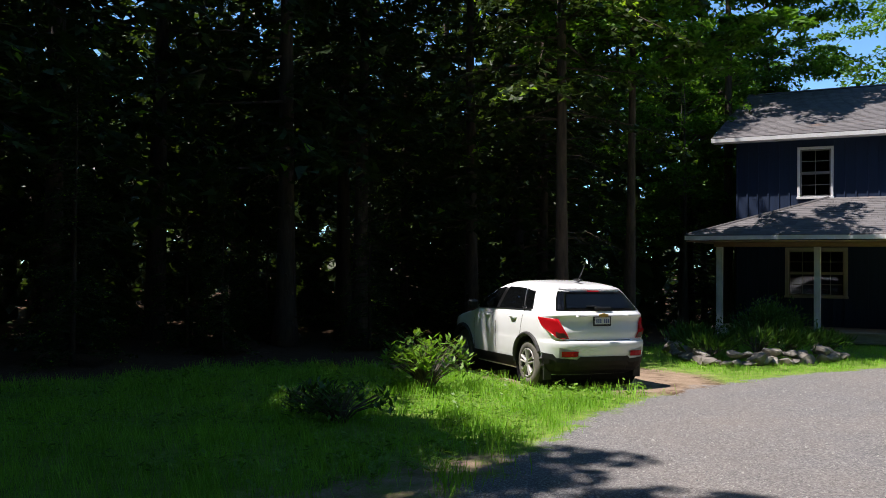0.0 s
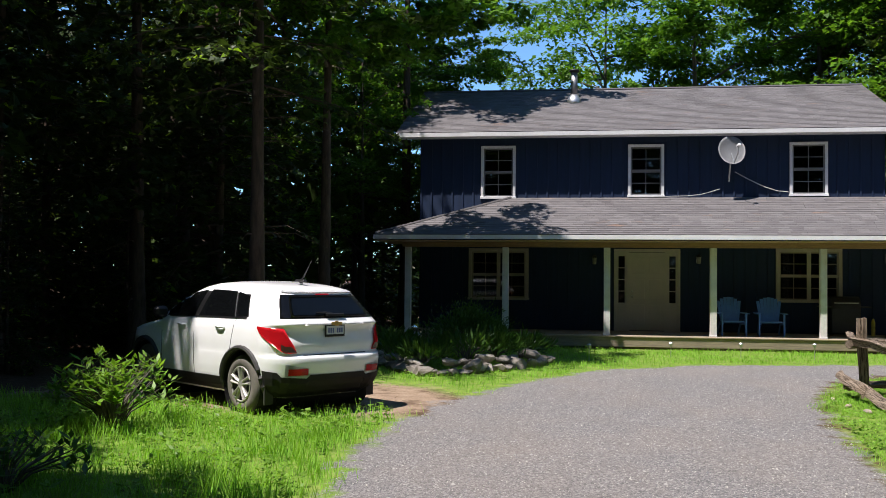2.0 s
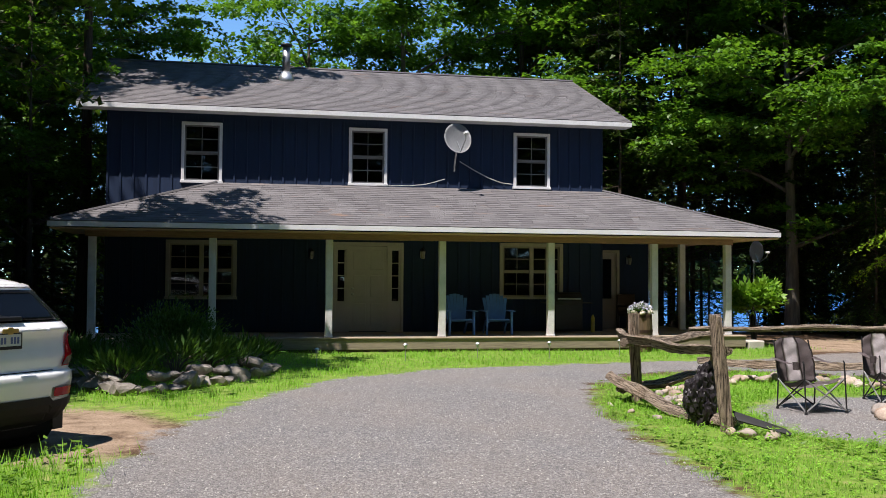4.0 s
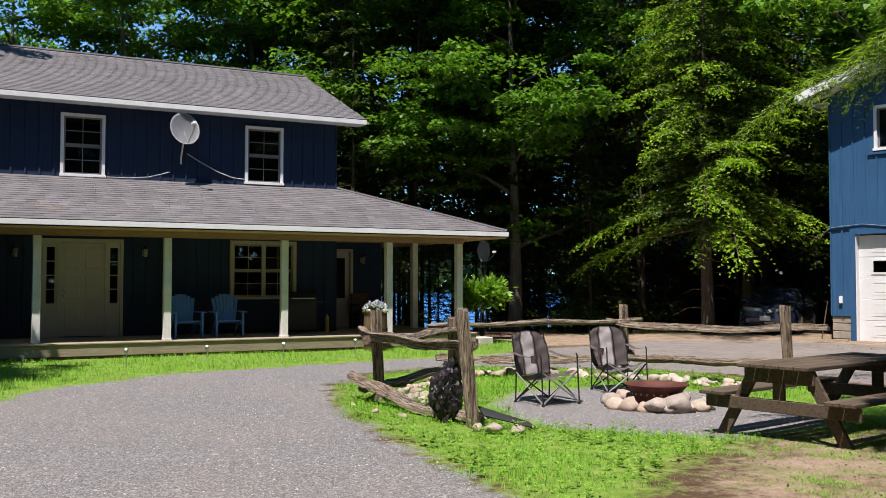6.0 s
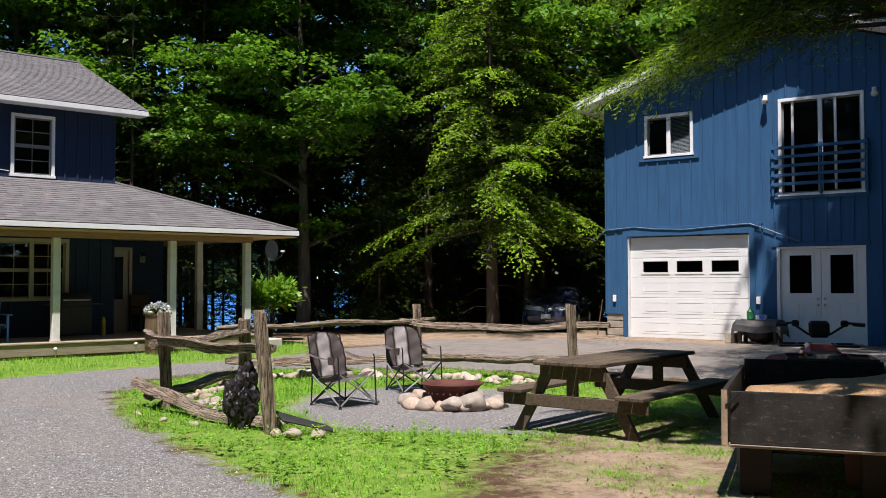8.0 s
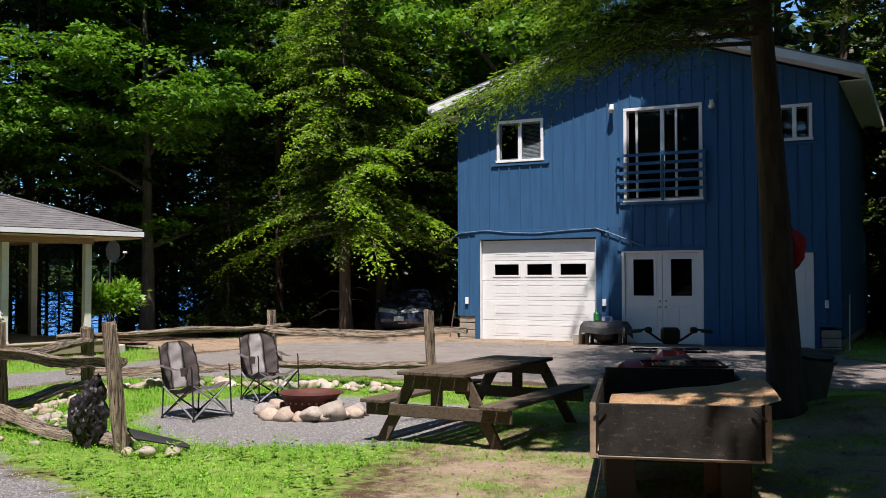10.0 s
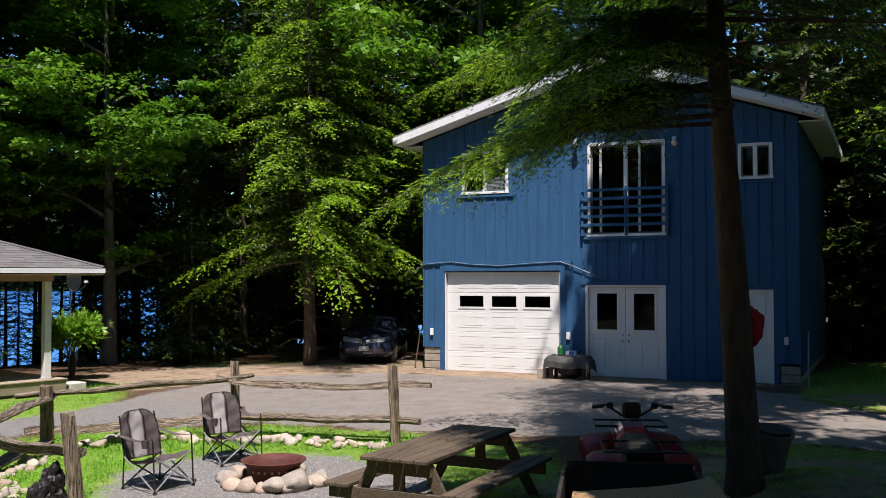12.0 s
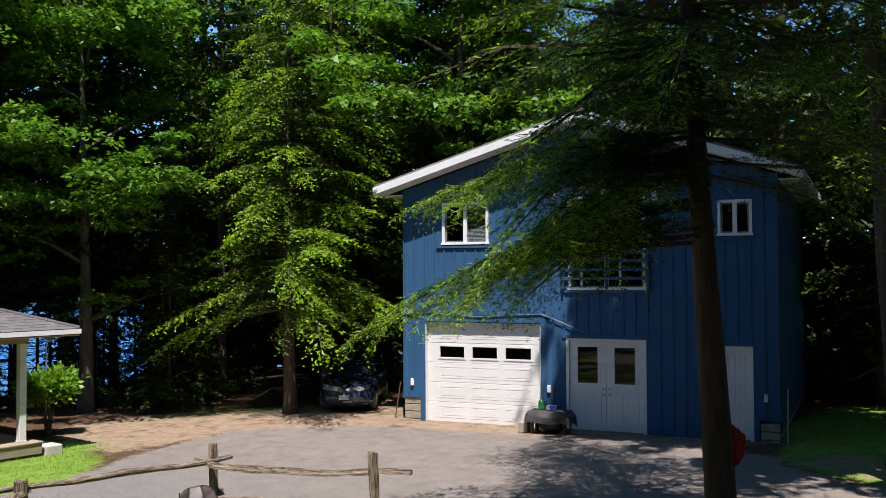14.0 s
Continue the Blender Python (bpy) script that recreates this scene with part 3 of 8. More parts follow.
def house():
    h = root("house", Matrix(), "two-storey blue board-and-batten house with wraparound porch", "house")
    up = [(-4.97, -4.0, 4.0, 5.46), (-0.9, 0.07, 4.03, 5.46), (3.38, 4.36, 4.05, 5.48)]
    low = [(-5.3, -3.62, 1.17, 2.58), (-1.27, 0.51, DECK_Z, 2.58), (3.02, 4.72, 1.19, 2.61)]
    shrink = [(a + 0.05, b - 0.05, c + (0.03 if c > 0.5 else 0), d - 0.05) for a, b, c, d in up + low]
    bm = bmesh.new()
    wall_with_holes(bm, HX0, HX1, -0.1, 5.72, shrink, HY, HY + 0.16)
    part("front_wall", bm, BLUE_SHADED, h, "shade-darkened blue vertical board siding")
    bm = bmesh.new()
    bm_box(bm, (HX0, HY + 0.16, -0.1), (HX0 + 0.16, HYB, 5.72))
    bm_prism(bm, [(HY, 5.72), (HYB, 5.72), ((HY + HYB) / 2, 7.6)], 0, HX0, HX0 + 0.16)
    part("side_wall", bm, BLUE_SHADED, h)
    bm = bmesh.new()
    bm_box(bm, (HX1 - 0.16, HY + 0.16, -0.1), (HX1, HYB, 5.72))
    bm_prism(bm, [(HY, 5.72), (HYB, 5.72), ((HY + HYB) / 2, 7.6)], 0, HX1 - 0.16, HX1)
    part("side_wall", bm, BLUE_SHADED, h)
    boxpart("back_wall", (HX0 + 0.16, HYB - 0.16, -0.1), (HX1 - 0.16, HYB, 5.72), BLUE_SHADED, h, bev=0)
    boxpart("interior_floor", (HX0 + 0.17, HY + 0.17, 2.75), (HX1 - 0.17, HYB - 0.17, 2.95), ROOM_UNLIT, h, bev=0)
    boxpart("interior_wall", (HX0 + 0.17, HY + 2.2, 0.3), (HX1 - 0.17, HY + 2.3, 5.6), ROOM_UNLIT, h, bev=0)
    boxpart("ground_floor", (HX0 + 0.17, HY + 0.17, 0.2), (HX1 - 0.17, HYB - 0.17, DECK_Z), ROOM_UNLIT, h, bev=0)
    # set-back entry wing under the porch roof
    bm = bmesh.new()
    wall_with_holes(bm, HX1, 7.7, -0.1, 3.0, [(5.95, 6.75, DECK_Z, 2.42)], 30.3, 30.46)
    bm_box(bm, (7.54, 30.46, -0.1), (7.7, 34.5, 3.0))
    part("wing_wall", bm, BLUE_SHADED, h)
    # battens
    bat = boxpart("batten", (-0.022, -0.022, 0), (0.022, 0.0, 1.0), BLUE_SHADED, h)
    bpy.data.objects.remove(bat)
    me = [m for m in bpy.data.meshes if m.name.startswith("batten")][-1]

    def batten(x, z0, z1, y):
        o = new("batten", me)
        o.parent = h
        o.matrix_basis = Matrix.Translation((x, y, z0)) @ Matrix.Diagonal((1, 1, z1 - z0, 1))
    n = 42
    for i in range(n + 1):
        x = HX0 + 0.03 + (HX1 - HX0 - 0.06) * i / n
        segs = [(3.3 if x < -4.0 else 3.98, 5.62)]
        for a, b, c, d in up:
            if a - 0.03 < x < b + 0.03:
                segs = [(q0, q1) for q0, q1 in ((segs[0][0], c - 0.05), (d + 0.02, segs[0][1])) if q1 - q0 > 0.05]
        for q0, q1 in segs:
            batten(x, q0, q1, HY)
        segs = [(DECK_Z, 2.75)]
        for a, b, c, d in low:
            if a - 0.03 < x < b + 0.03:
                segs = [(q0, q1) for q0, q1 in ((DECK_Z, c - 0.05), (d + 0.02, 2.75)) if q1 - q0 > 0.05]
        for q0, q1 in segs:
            batten(x, q0, q1, HY)
    for i, (a, b, c, d) in enumerate(up):
        sash_window("window", h, a, b, c, d, HY - 0.03, WHITE, 2, tw=0.07)
    for a, b, c, d in (low[0], low[2]):
        sash_window("window", h, a, b, c, d, HY - 0.03, TAN, 2, halves=2)
    # front door with sidelights
    dr = new("door")
    dr.parent = h
    bm = bmesh.new()
    bm_box(bm, (-1.27, HY - 0.04, DECK_Z), (-1.2, HY + 0.05, 2.58), None, 0.004)
    bm_box(bm, (0.44, HY - 0.04, DECK_Z), (0.51, HY + 0.05, 2.58), None, 0.004)
    bm_box(bm, (-1.2, HY - 0.04, 2.49), (0.44, HY + 0.05, 2.58), None, 0.004)
    bm_box(bm, (-0.93, HY - 0.03, DECK_Z), (-0.86, HY + 0.05, 2.49))
    bm_box(bm, (0.10, HY - 0.03, DECK_Z), (0.17, HY + 0.05, 2.49))
    part("door_frame", bm, CREAM, dr)
    bm = bmesh.new()
    bm_box(bm, (-0.86, HY + 0.005, DECK_Z + 0.02), (0.10, HY + 0.05, 2.48))
    for a, b in ((-0.76, -0.44), (-0.32, 0.0)):
        for c, d in ((0.5, 1.05), (1.2, 1.75), (1.9, 2.35)):
            bm_box(bm, (a, HY - 0.008, c), (b, HY + 0.006, d), None, 0.006)
    part("door_leaf", bm, CREAM, dr, "cream panelled front door")
    for a, b in ((-1.2, -0.93), (0.17, 0.44)):
        bm = bmesh.new()
        wall_with_holes(bm, a, b, DECK_Z, 2.49, [(a + 0.05, b - 0.05, 1.1, 2.38)], HY, HY + 0.04)
        for v in (1.42, 1.74, 2.06):
            bm_box(bm, (a + 0.05, HY + 0.01, v - 0.012), (b - 0.05, HY + 0.03, v + 0.012))
        part("sidelight", bm, CREAM, dr)
        bm = bmesh.new()
        bm_box(bm, (a + 0.05, HY + 0.018, 1.1), (b - 0.05, HY + 0.024, 2.38))
        part("pane", bm, GLASS, dr).visible_shadow = False
    bm = bmesh.new()
    bmesh.ops.create_uvsphere(bm, u_segments=12, v_segments=8, radius=0.035, matrix=Matrix.Translation((-0.78, HY - 0.03, 1.28)))
    part("door_handle", bm, STEEL, dr, "metal knob", True)
    bm = bmesh.new()
    bmesh.ops.create_uvsphere(bm, u_segments=12, v_segments=8, radius=0.03, matrix=Matrix.Translation((-0.78, HY - 0.02, 1.42)))
    part("lock", bm, STEEL, dr, "metal lock", True)
    # side door on the wing
    dr = new("door")
    dr.parent = h
    bm = bmesh.new()
    wall_with_holes(bm, 5.87, 6.83, DECK_Z, 2.50, [(5.95, 6.75, DECK_Z, 2.42)], 30.26, 30.34)
    part("door_frame", bm, TAN, dr)
    bm = bmesh.new()
    wall_with_holes(bm, 5.95, 6.75, DECK_Z, 2.42, [(6.08, 6.62, 1.15, 2.25)], 30.32, 30.36)
    part("door_leaf", bm, CREAM, dr, "cream side door with glazed top")
    bm = bmesh.new()
    bm_box(bm, (6.08, 30.335, 1.15), (6.62, 30.345, 2.25))
    part("pane", bm, GLASS, dr).visible_shadow = False
    # porch lanterns
    for x, y, z in ((-1.81, HY, 2.25), (0.99, HY, 2.28), (7.1, 30.3, 2.2)):
        w = new("wall_lantern")
        w.parent = h
        boxpart("back_plate", (x - 0.05, y - 0.03, z - 0.08), (x + 0.05, y - 0.002, z + 0.12), WHITE, w)
        bm = bmesh.new()
        bm_tube(bm, [(x, y - 0.11, z - 0.1), (x, y - 0.11, z + 0.08)], [0.045, 0.065], 8)
        part("lantern_glass", bm, simple("frosted_lantern_glass", (0.22, 0.21, 0.19), 0.3), w)
        bm = bmesh.new()
        bm_tube(bm, [(x, y - 0.11, z + 0.08), (x, y - 0.11, z + 0.16)], [0.085, 0.02], 8)
        part("lantern_cap", bm, BLACKM, w)
    # main roof
    ye, ze, sl = 28.495, 5.80, 0.425
    yr = (HY + HYB) / 2 + 0.15
    zr = ze + sl * (yr - ye)
    x0, x1 = -7.34, 6.47
    roof = new("roof")
    roof.parent = h
    yb = 2 * yr - ye
    slope_face("roof_deck", roof, [(x0, ye, ze), (x1, ye, ze), (x1, yr, zr), (x0, yr, zr)], SHINGLE)
    slope_face("roof_deck", roof, [(x0, yr, zr), (x1, yr, zr), (x1, yb, ze), (x0, yb, ze)], SHINGLE)
    upv = Vector((0, yr - ye, zr - ze))
    L = upv.length
    rows = [(0, x1 - x0)] * int(L / 0.143)
    LATER.append((roof, shingled(roof, Vector((x0, ye - 0.03, ze)), Vector((1, 0, 0)), upv.normalized(), rows, 300, 3)))
    bm = bmesh.new()
    bm_tube(bm, [(x0, yr, zr + 0.015), (x1, yr, zr + 0.015)], 0.05, 6)
    part("ridge_cap", bm, SHINGLE, roof)
    boxpart("fascia", (x0, ye - 0.035, ze - 0.125), (x1, ye - 0.004, ze - 0.012), WHITE, roof, "white fascia board")
    boxpart("soffit", (x0, ye - 0.003, ze - 0.125), (x1, HY, ze - 0.105), WHITE, roof)
    for xx in (x0, x1 - 0.03):
        bm = bmesh.new()
        bm_prism(bm, [(ye, ze - 0.125), (ye, ze - 0.02), (yr, zr - 0.02), (yr, zr - 0.125)], 0, xx, xx + 0.03)
        bm_prism(bm, [(yb, ze - 0.125), (yb, ze - 0.02), (yr, zr - 0.02), (yr, zr - 0.125)], 0, xx, xx + 0.03)
        part("bargeboard", bm, WHITE, roof)
    for xa, xb in ((x0 + 0.03, HX0), (HX1, x1 - 0.03)):
        bm = bmesh.new()
        bm_prism(bm, [(ye, ze - 0.125), (ye, ze - 0.105), (yr, zr - 0.105), (yr, zr - 0.125)], 0, xa, xb)
        bm_prism(bm, [(yb, ze - 0.125), (yb, ze - 0.105), (yr, zr - 0.105), (yr, zr - 0.125)], 0, xa, xb)
        part("soffit", bm, WHITE, roof)
    # stove pipe
    ch = new("chimney")
    ch.parent = h
    zc = ze + sl * (31.7 - ye)
    bm = bmesh.new()
    bm_tube(bm, [(-2.4, 31.7, zc - 0.15), (-2.4, 31.7, zc + 0.06), (-2.4, 31.7, zc + 0.24)], [0.25, 0.22, 0.12], 20)
    part("flashing", bm, STEEL, ch, "pale metal flashing cone", True)
    bm = bmesh.new()
    bm_tube(bm, [(-2.4, 31.7, zc + 0.1), (-2.4, 31.7, zc + 0.92)], 0.105, 20)
    part("flue_pipe", bm, simple("dull_flue_metal", (0.30, 0.30, 0.30), 0.45, 0.8), ch, "", True)
    bm = bmesh.new()
    bm_tube(bm, [(-2.4, 31.7, zc + 0.93), (-2.4, 31.7, zc + 0.95), (-2.4, 31.7, zc + 1.0), (-2.4, 31.7, zc + 1.02)], [0.10, 0.16, 0.16, 0.12], 20)
    part("rain_cap", bm, BLACKM, ch, "", True)
    # porch roof: front face with a hip at each end
    pe, pz, pt = 26.235, 2.85, 4.0
    L0, R0, L1, R1 = -7.44, 9.36, -4.05, HX1
    pr = new("porch_roof")
    pr.parent = h
    slope_face("roof_deck", pr, [(L0, pe, pz), (R0, pe, pz), (R1, HY, pt), (L1, HY, pt)], SHINGLE)
    slope_face("roof_deck", pr, [(R0, pe, pz), (R0, 34.0, pz), (R1, 34.0, pt), (R1, HY, pt)], SHINGLE)
    slope_face("roof_deck", pr, [(L0, HY, pz), (L0, pe, pz), (L1, HY, pt)], SHINGLE)
    upv = Vector((0, HY - pe, pt - pz))
    L = upv.length
    nrow = int(L / 0.143)
    rows = [((L1 - L0) * (r + 0.3) * 0.143 / L, (R0 - L0) - (R0 - R1) * (r + 0.3) * 0.143 / L) for r in range(nrow)]
    LATER.append((pr, shingled(pr, Vector((L0, pe - 0.03, pz)), Vector((1, 0, 0)), upv.normalized(), rows, 300, 5)))
    upl = Vector((L1 - L0, 0, pt - pz))
    Ll = upl.length
    nl = int(Ll / 0.143)
    rows = [(0.02 + (HY - pe) * (r + 0.2) * 0.143 / Ll, HY - pe - 0.02) for r in range(nl)]
    LATER.append((pr, shingled(pr, Vector((L0 - 0.02, pe, pz)), Vector((0, 1, 0)), upl.normalized(), rows, 60, 7)))
    for a, b in (((L0, pe, pz), (L1, HY, pt)), ((R0, pe, pz), (R1, HY, pt))):
        bm = bmesh.new()
        bm_tube(bm, [Vector(a) + Vector((0, 0, 0.02)), Vector(b) + Vector((0, 0, 0.02))], 0.045, 6)
        part("hip_cap", bm, SHINGLE, pr)
    boxpart("fascia", (L0, pe - 0.035, pz - 0.118), (R0, pe - 0.004, pz - 0.01), WHITE, pr, "white fascia board")
    boxpart("fascia", (L0 - 0.034, pe - 0.035, pz - 0.118), (L0 - 0.003, HY + 0.1, pz - 0.01), WHITE, pr)
    boxpart("fascia", (R0 + 0.003, pe - 0.035, pz - 0.118), (R0 + 0.034, 34.0, pz - 0.01), WHITE, pr)
    bm = bmesh.new()
    bm_box(bm, (L0, pe, pz - 0.165), (R0, HY, pz - 0.14))
    bm_box(bm, (HX1, HY, pz - 0.165), (R0, 34.0, pz - 0.14))
    part("porch_ceiling", bm, SOFFIT, pr, "warm brown board ceiling")
    boxpart("beam", (-6.8, 26.72, pz - 0.30), (8.4, 26.88, pz - 0.17), simple("brown_beam", (0.30, 0.18, 0.10), 0.7, stretch=(1, 8, 8)), pr)
    # posts
    for x, y in ((-6.65, 26.72), (-4.1, 26.72), (-1.52, 26.72), (1.1, 26.72), (3.73, 26.72), (6.35, 26.72), (8.28, 26.72), (8.28, 29.3), (8.28, 31.8)):
        pb = bmesh.new()
        bm_box(pb, (x - 0.08, y, DECK_Z + 0.002), (x + 0.08, y + 0.16, pz - 0.305 if y < 27 else pz - 0.17), None, 0.008)
        bm_box(pb, (x - 0.09, y - 0.01, DECK_Z + 0.002), (x + 0.09, y + 0.17, DECK_Z + 0.04), None, 0.004)
        part("porch_post", pb, CREAM_POST, h, "painted square porch post")
    # deck
    dk = new("deck")
    dk.parent = h
    # dark filler below the boards, with the underside's shade put into its colour
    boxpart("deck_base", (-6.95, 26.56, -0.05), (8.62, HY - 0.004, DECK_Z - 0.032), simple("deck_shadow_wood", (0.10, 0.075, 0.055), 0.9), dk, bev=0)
    boxpart("rim_board", (-6.98, 26.515, 0.06), (8.62, 26.555, DECK_Z - 0.033), simple("pale_rim_board", (0.28, 0.23, 0.165), 0.8, stretch=(0.5, 6, 6)), dk, "pale weathered rim board")
    y = 26.49
    first = boxpart("deck_board", (-6.98, 0, -0.03), (8.64, 0.135, 0.0), DECK, dk)
    first.matrix_basis = Matrix.Translation((0, y, DECK_Z))
    y += 0.142
    while y < HY - 0.1:
        shared("deck_board", first, dk, Matrix.Translation((0, y, DECK_Z)))
        y += 0.142
    boxpart("side_deck", (HX1 + 0.01, HY, 0.1), (8.62, 33.5, DECK_Z - 0.004), DECK, dk)
    # the low concrete step at the porch corner
    boxpart("step", (8.7, 26.5, -0.05), (9.12, 27.4, 0.2), simple("pale_concrete", (0.5, 0.47, 0.42), 0.9, var=0.15, bumpy=0.4), dk, "pale concrete step", 0.02)
    return h


HOUSE = house()


def dish(name, m, r, label, pole):
    d = root(name, m, label, "satellite dish")
    bm = bmesh.new()
    rings = []
    n = 28
    for i in range(7):
        q = r * i / 6
        rings.append([bm.verts.new((q * math.cos(2 * math.pi * k / n), -0.0 + 0.16 * (q / r) ** 2 * r - 0.12 * r, q * math.sin(2 * math.pi * k / n) * 1.06)) for k in range(n)])
    for a, b in zip(rings[1:], rings[2:]):
        for k in range(n):
            bm.faces.new((a[k], a[(k + 1) % n], b[(k + 1) % n], b[k]))
    bm.faces.new(rings[1])
    for v in rings[0]:
        bm.verts.remove(v)
    for v in bm.verts:
        v.co.y = -v.co.y
    bmesh.ops.solidify(bm, geom=list(bm.faces), thickness=0.012)
    part("reflector", bm, DISHGREY, d, "grey round reflector", True)
    bm = bmesh.new()
    bm_tube(bm, [(0.0, 0.06, -0.06), (0.0, -0.12, -r - 0.02), (0, -0.45 * r / 0.36, -r * 0.55), (0, -0.5 * r / 0.36, -r * 0.2)], [0.014, 0.014, 0.014, 0.014], 6)
    part("feed_arm", bm, STEEL, d)
    bm = bmesh.new()
    bm_box(bm, (-0.045, -0.56 * r / 0.36, -r * 0.22), (0.045, -0.44 * r / 0.36, -r * 0.02), None, 0.012)
    part("receiver", bm, WHITE, d, "white receiver head")
    bm = bmesh.new()
    bm_tube(bm, pole, 0.022, 8)
    part("mast", bm, STEEL, d)
    return d


dish("satellite_dish", pose(1.80, 28.45, 5.22, -12, 0, 12), 0.37, "grey satellite dish on the upper wall of the house",
     [(0.0, 0.08, -0.05), (0.0, 0.12, -0.25), (0.03, 0.40, -0.62), (0.03, 0.43, -0.74)])


def cable(name, pts, r, mat, label):
    bm = bmesh.new()
    bm_tube(bm, pts, r, 5)
    return tagged(link_mesh(name, bm, mat), label, "cable")


PALE_CABLE = simple("pale_cable", (0.5, 0.5, 0.5), 0.5)
cable("dish_cable", [(1.95, 28.86, 4.68), (2.3, 28.86, 4.48), (2.7, 28.86, 4.28), (3.05, 28.86, 4.16), (3.35, 28.86, 4.13)], 0.011, PALE_CABLE, "thin pale cable drooping from the dish to a window")
cable("dish_cable", [(1.55, 28.86, 4.22), (1.3, 28.85, 4.14), (1.05, 28.84, 4.07), (0.7, 28.82, 4.03), (-0.2, 28.8, 4.01)], 0.011, PALE_CABLE, "thin pale cable lying along the porch roof")

# ---------------------------------------------------------------- the garage with rooms above
def garage():
    G = pose(17.2, 22.236, 0, 0, 0, -76.8)
    g = root("garage", G, "blue two-storey board-and-batten garage with white doors", "garage")
    S0, S1, D, mid = -0.67, 9.1, 9.0, 4.56
    ze, zp, ov, side = 6.33, 8.02, 0.60, 0.57
    holes = [(0.0, 3.28, -0.2, 2.78), (3.95, 5.99, 0.02, 2.42), (7.77, 8.5, 0.02, 2.32), (0.57, 1.81, 4.93, 5.93), (7.78, 8.47, 5.0, 5.77), (4.08, 5.95, 3.72, 5.98)]
    bm = bmesh.new()
    wall_with_holes(bm, S0, S1, 0.10, 6.2, holes + [(S0, -0.12, -0.2, 0.72), (8.62, S1, -0.2, 0.6)], 0.0, 0.16)
    bm_prism(bm, [(S0, 6.2), (S1, 6.2), (S1, 6.35), (mid, zp - 0.15), (S0, 6.35)], 1, 0.0, 0.16)
    part("front_wall", bm, BLUE, g, "blue vertical board siding")
    for s in (S0, S1 - 0.16):
        boxpart("side_wall", (s, 0.16, 0.3), (s + 0.16, D, 6.3), BLUE, g, bev=0)
    boxpart("back_wall", (S0 + 0.16, D - 0.16, 0.3), (S1 - 0.16, D, 6.3), BLUE, g, bev=0)
    boxpart("upper_floor", (S0 + 0.17, 0.17, 2.95), (S1 - 0.17, D - 0.17, 3.2), ROOM_UNLIT, g, bev=0)
    boxpart("inner_wall", (S0 + 0.17, 2.6, 0.1), (S1 - 0.17, 2.7, 6.3), ROOM_UNLIT, g, bev=0)
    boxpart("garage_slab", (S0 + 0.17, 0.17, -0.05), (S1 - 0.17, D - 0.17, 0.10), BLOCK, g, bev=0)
    # block foundation, visible at both corners
    for a, b, top in ((S0 + 0.03, -0.15, 0.72), (8.64, S1 - 0.03, 0.6)):
        z = -0.05
        i = 0
        while z < top - 0.05:
            zz = min(z + 0.19, top)
            boxpart("concrete_block", (a, 0.03, z), (b, 0.4, zz - 0.01), BLOCK, g, bev=0.008)
            z += 0.2
            i += 1
    boxpart("foundation", (S0 + 0.04, 0.41, -0.1), (S0 + 0.2, D, 0.33), BLOCK, g, bev=0)
    boxpart("foundation", (S1 - 0.2, 0.41, -0.1), (S1 - 0.04, D, 0.33), BLOCK, g, bev=0)
    # battens on the front
    base = boxpart("batten", (-0.02, -0.024, 0), (0.02, 0.0, 1.0), BLUE, g)

    def batten(x, z0, z1):
        shared("batten", base, g, Matrix.Translation((x, 0, z0)) @ Matrix.Diagonal((1, 1, z1 - z0, 1)))
    n = 32
    for i in range(n + 1):
        x = S0 + 0.03 + (S1 - S0 - 0.06) * i / n
        top = 6.35 + (zp - 0.15 - 6.35) * (1 - abs(x - mid) / ((S1 - mid) if x > mid else (mid - S0))) - 0.02
        segs = [(0.72 if x < -0.1 else (0.6 if x > 8.6 else 0.1), 2.96), (3.0, top)]
        for a, b, c, d in holes:
            if a - 0.12 < x < b + 0.12:
                out = []
                for q0, q1 in segs:
                    if d < q0 or c > q1:
                        out.append((q0, q1))
                        continue
                    if c - 0.12 > q0:
                        out.append((q0, c - 0.12))
                    if q1 > d + 0.1:
                        out.append((d + 0.1, q1))
                segs = out
        for q0, q1 in segs:
            if q1 - q0 > 0.08:
                batten(x, q0, q1)
    bpy.data.objects.remove(base)
    boxpart("belt_board", (S0, -0.03, 2.93), (3.55, -0.002, 3.03), BLUE, g)
    boxpart("drip_board", (0.36, -0.045, 4.76), (2.02, -0.003, 4.82), BLUE, g)
    boxpart("drip_board", (3.9, -0.05, 3.58), (6.12, -0.003, 3.65), BLUE, g)
    boxpart("drip_board", (7.6, -0.045, 4.86), (8.66, -0.003, 4.91), BLUE, g)
    for a, b, z0, z1 in ((-0.14, -0.004, 0.05, 2.93), (3.284, 3.42, 0.05, 2.93), (-0.004, 3.284, 2.79, 2.93)):
        boxpart("door_casing", (a, -0.03, z0), (b, -0.002, z1), BLUE, g)
    # sectional overhead door
    od = new("overhead_door")
    od.parent = g
    rows = [0.10, 0.63, 1.16, 1.69, 2.22, 2.77]
    for r, (z0, z1) in enumerate(zip(rows, rows[1:])):
        sec = bmesh.new()
        cols = [(0.36, 1.12), (1.30, 2.06), (2.24, 3.0)]
        if r == 3:
            wall_with_holes(sec, 0.02, 3.26, z0, z1 - 0.008, [(a + 0.02, b - 0.02, z0 + 0.13, z1 - 0.09) for a, b in cols], 0.12, 0.165)
        else:
            bm_box(sec, (0.02, 0.12, z0), (3.26, 0.165, z1 - 0.008), None, 0.006)
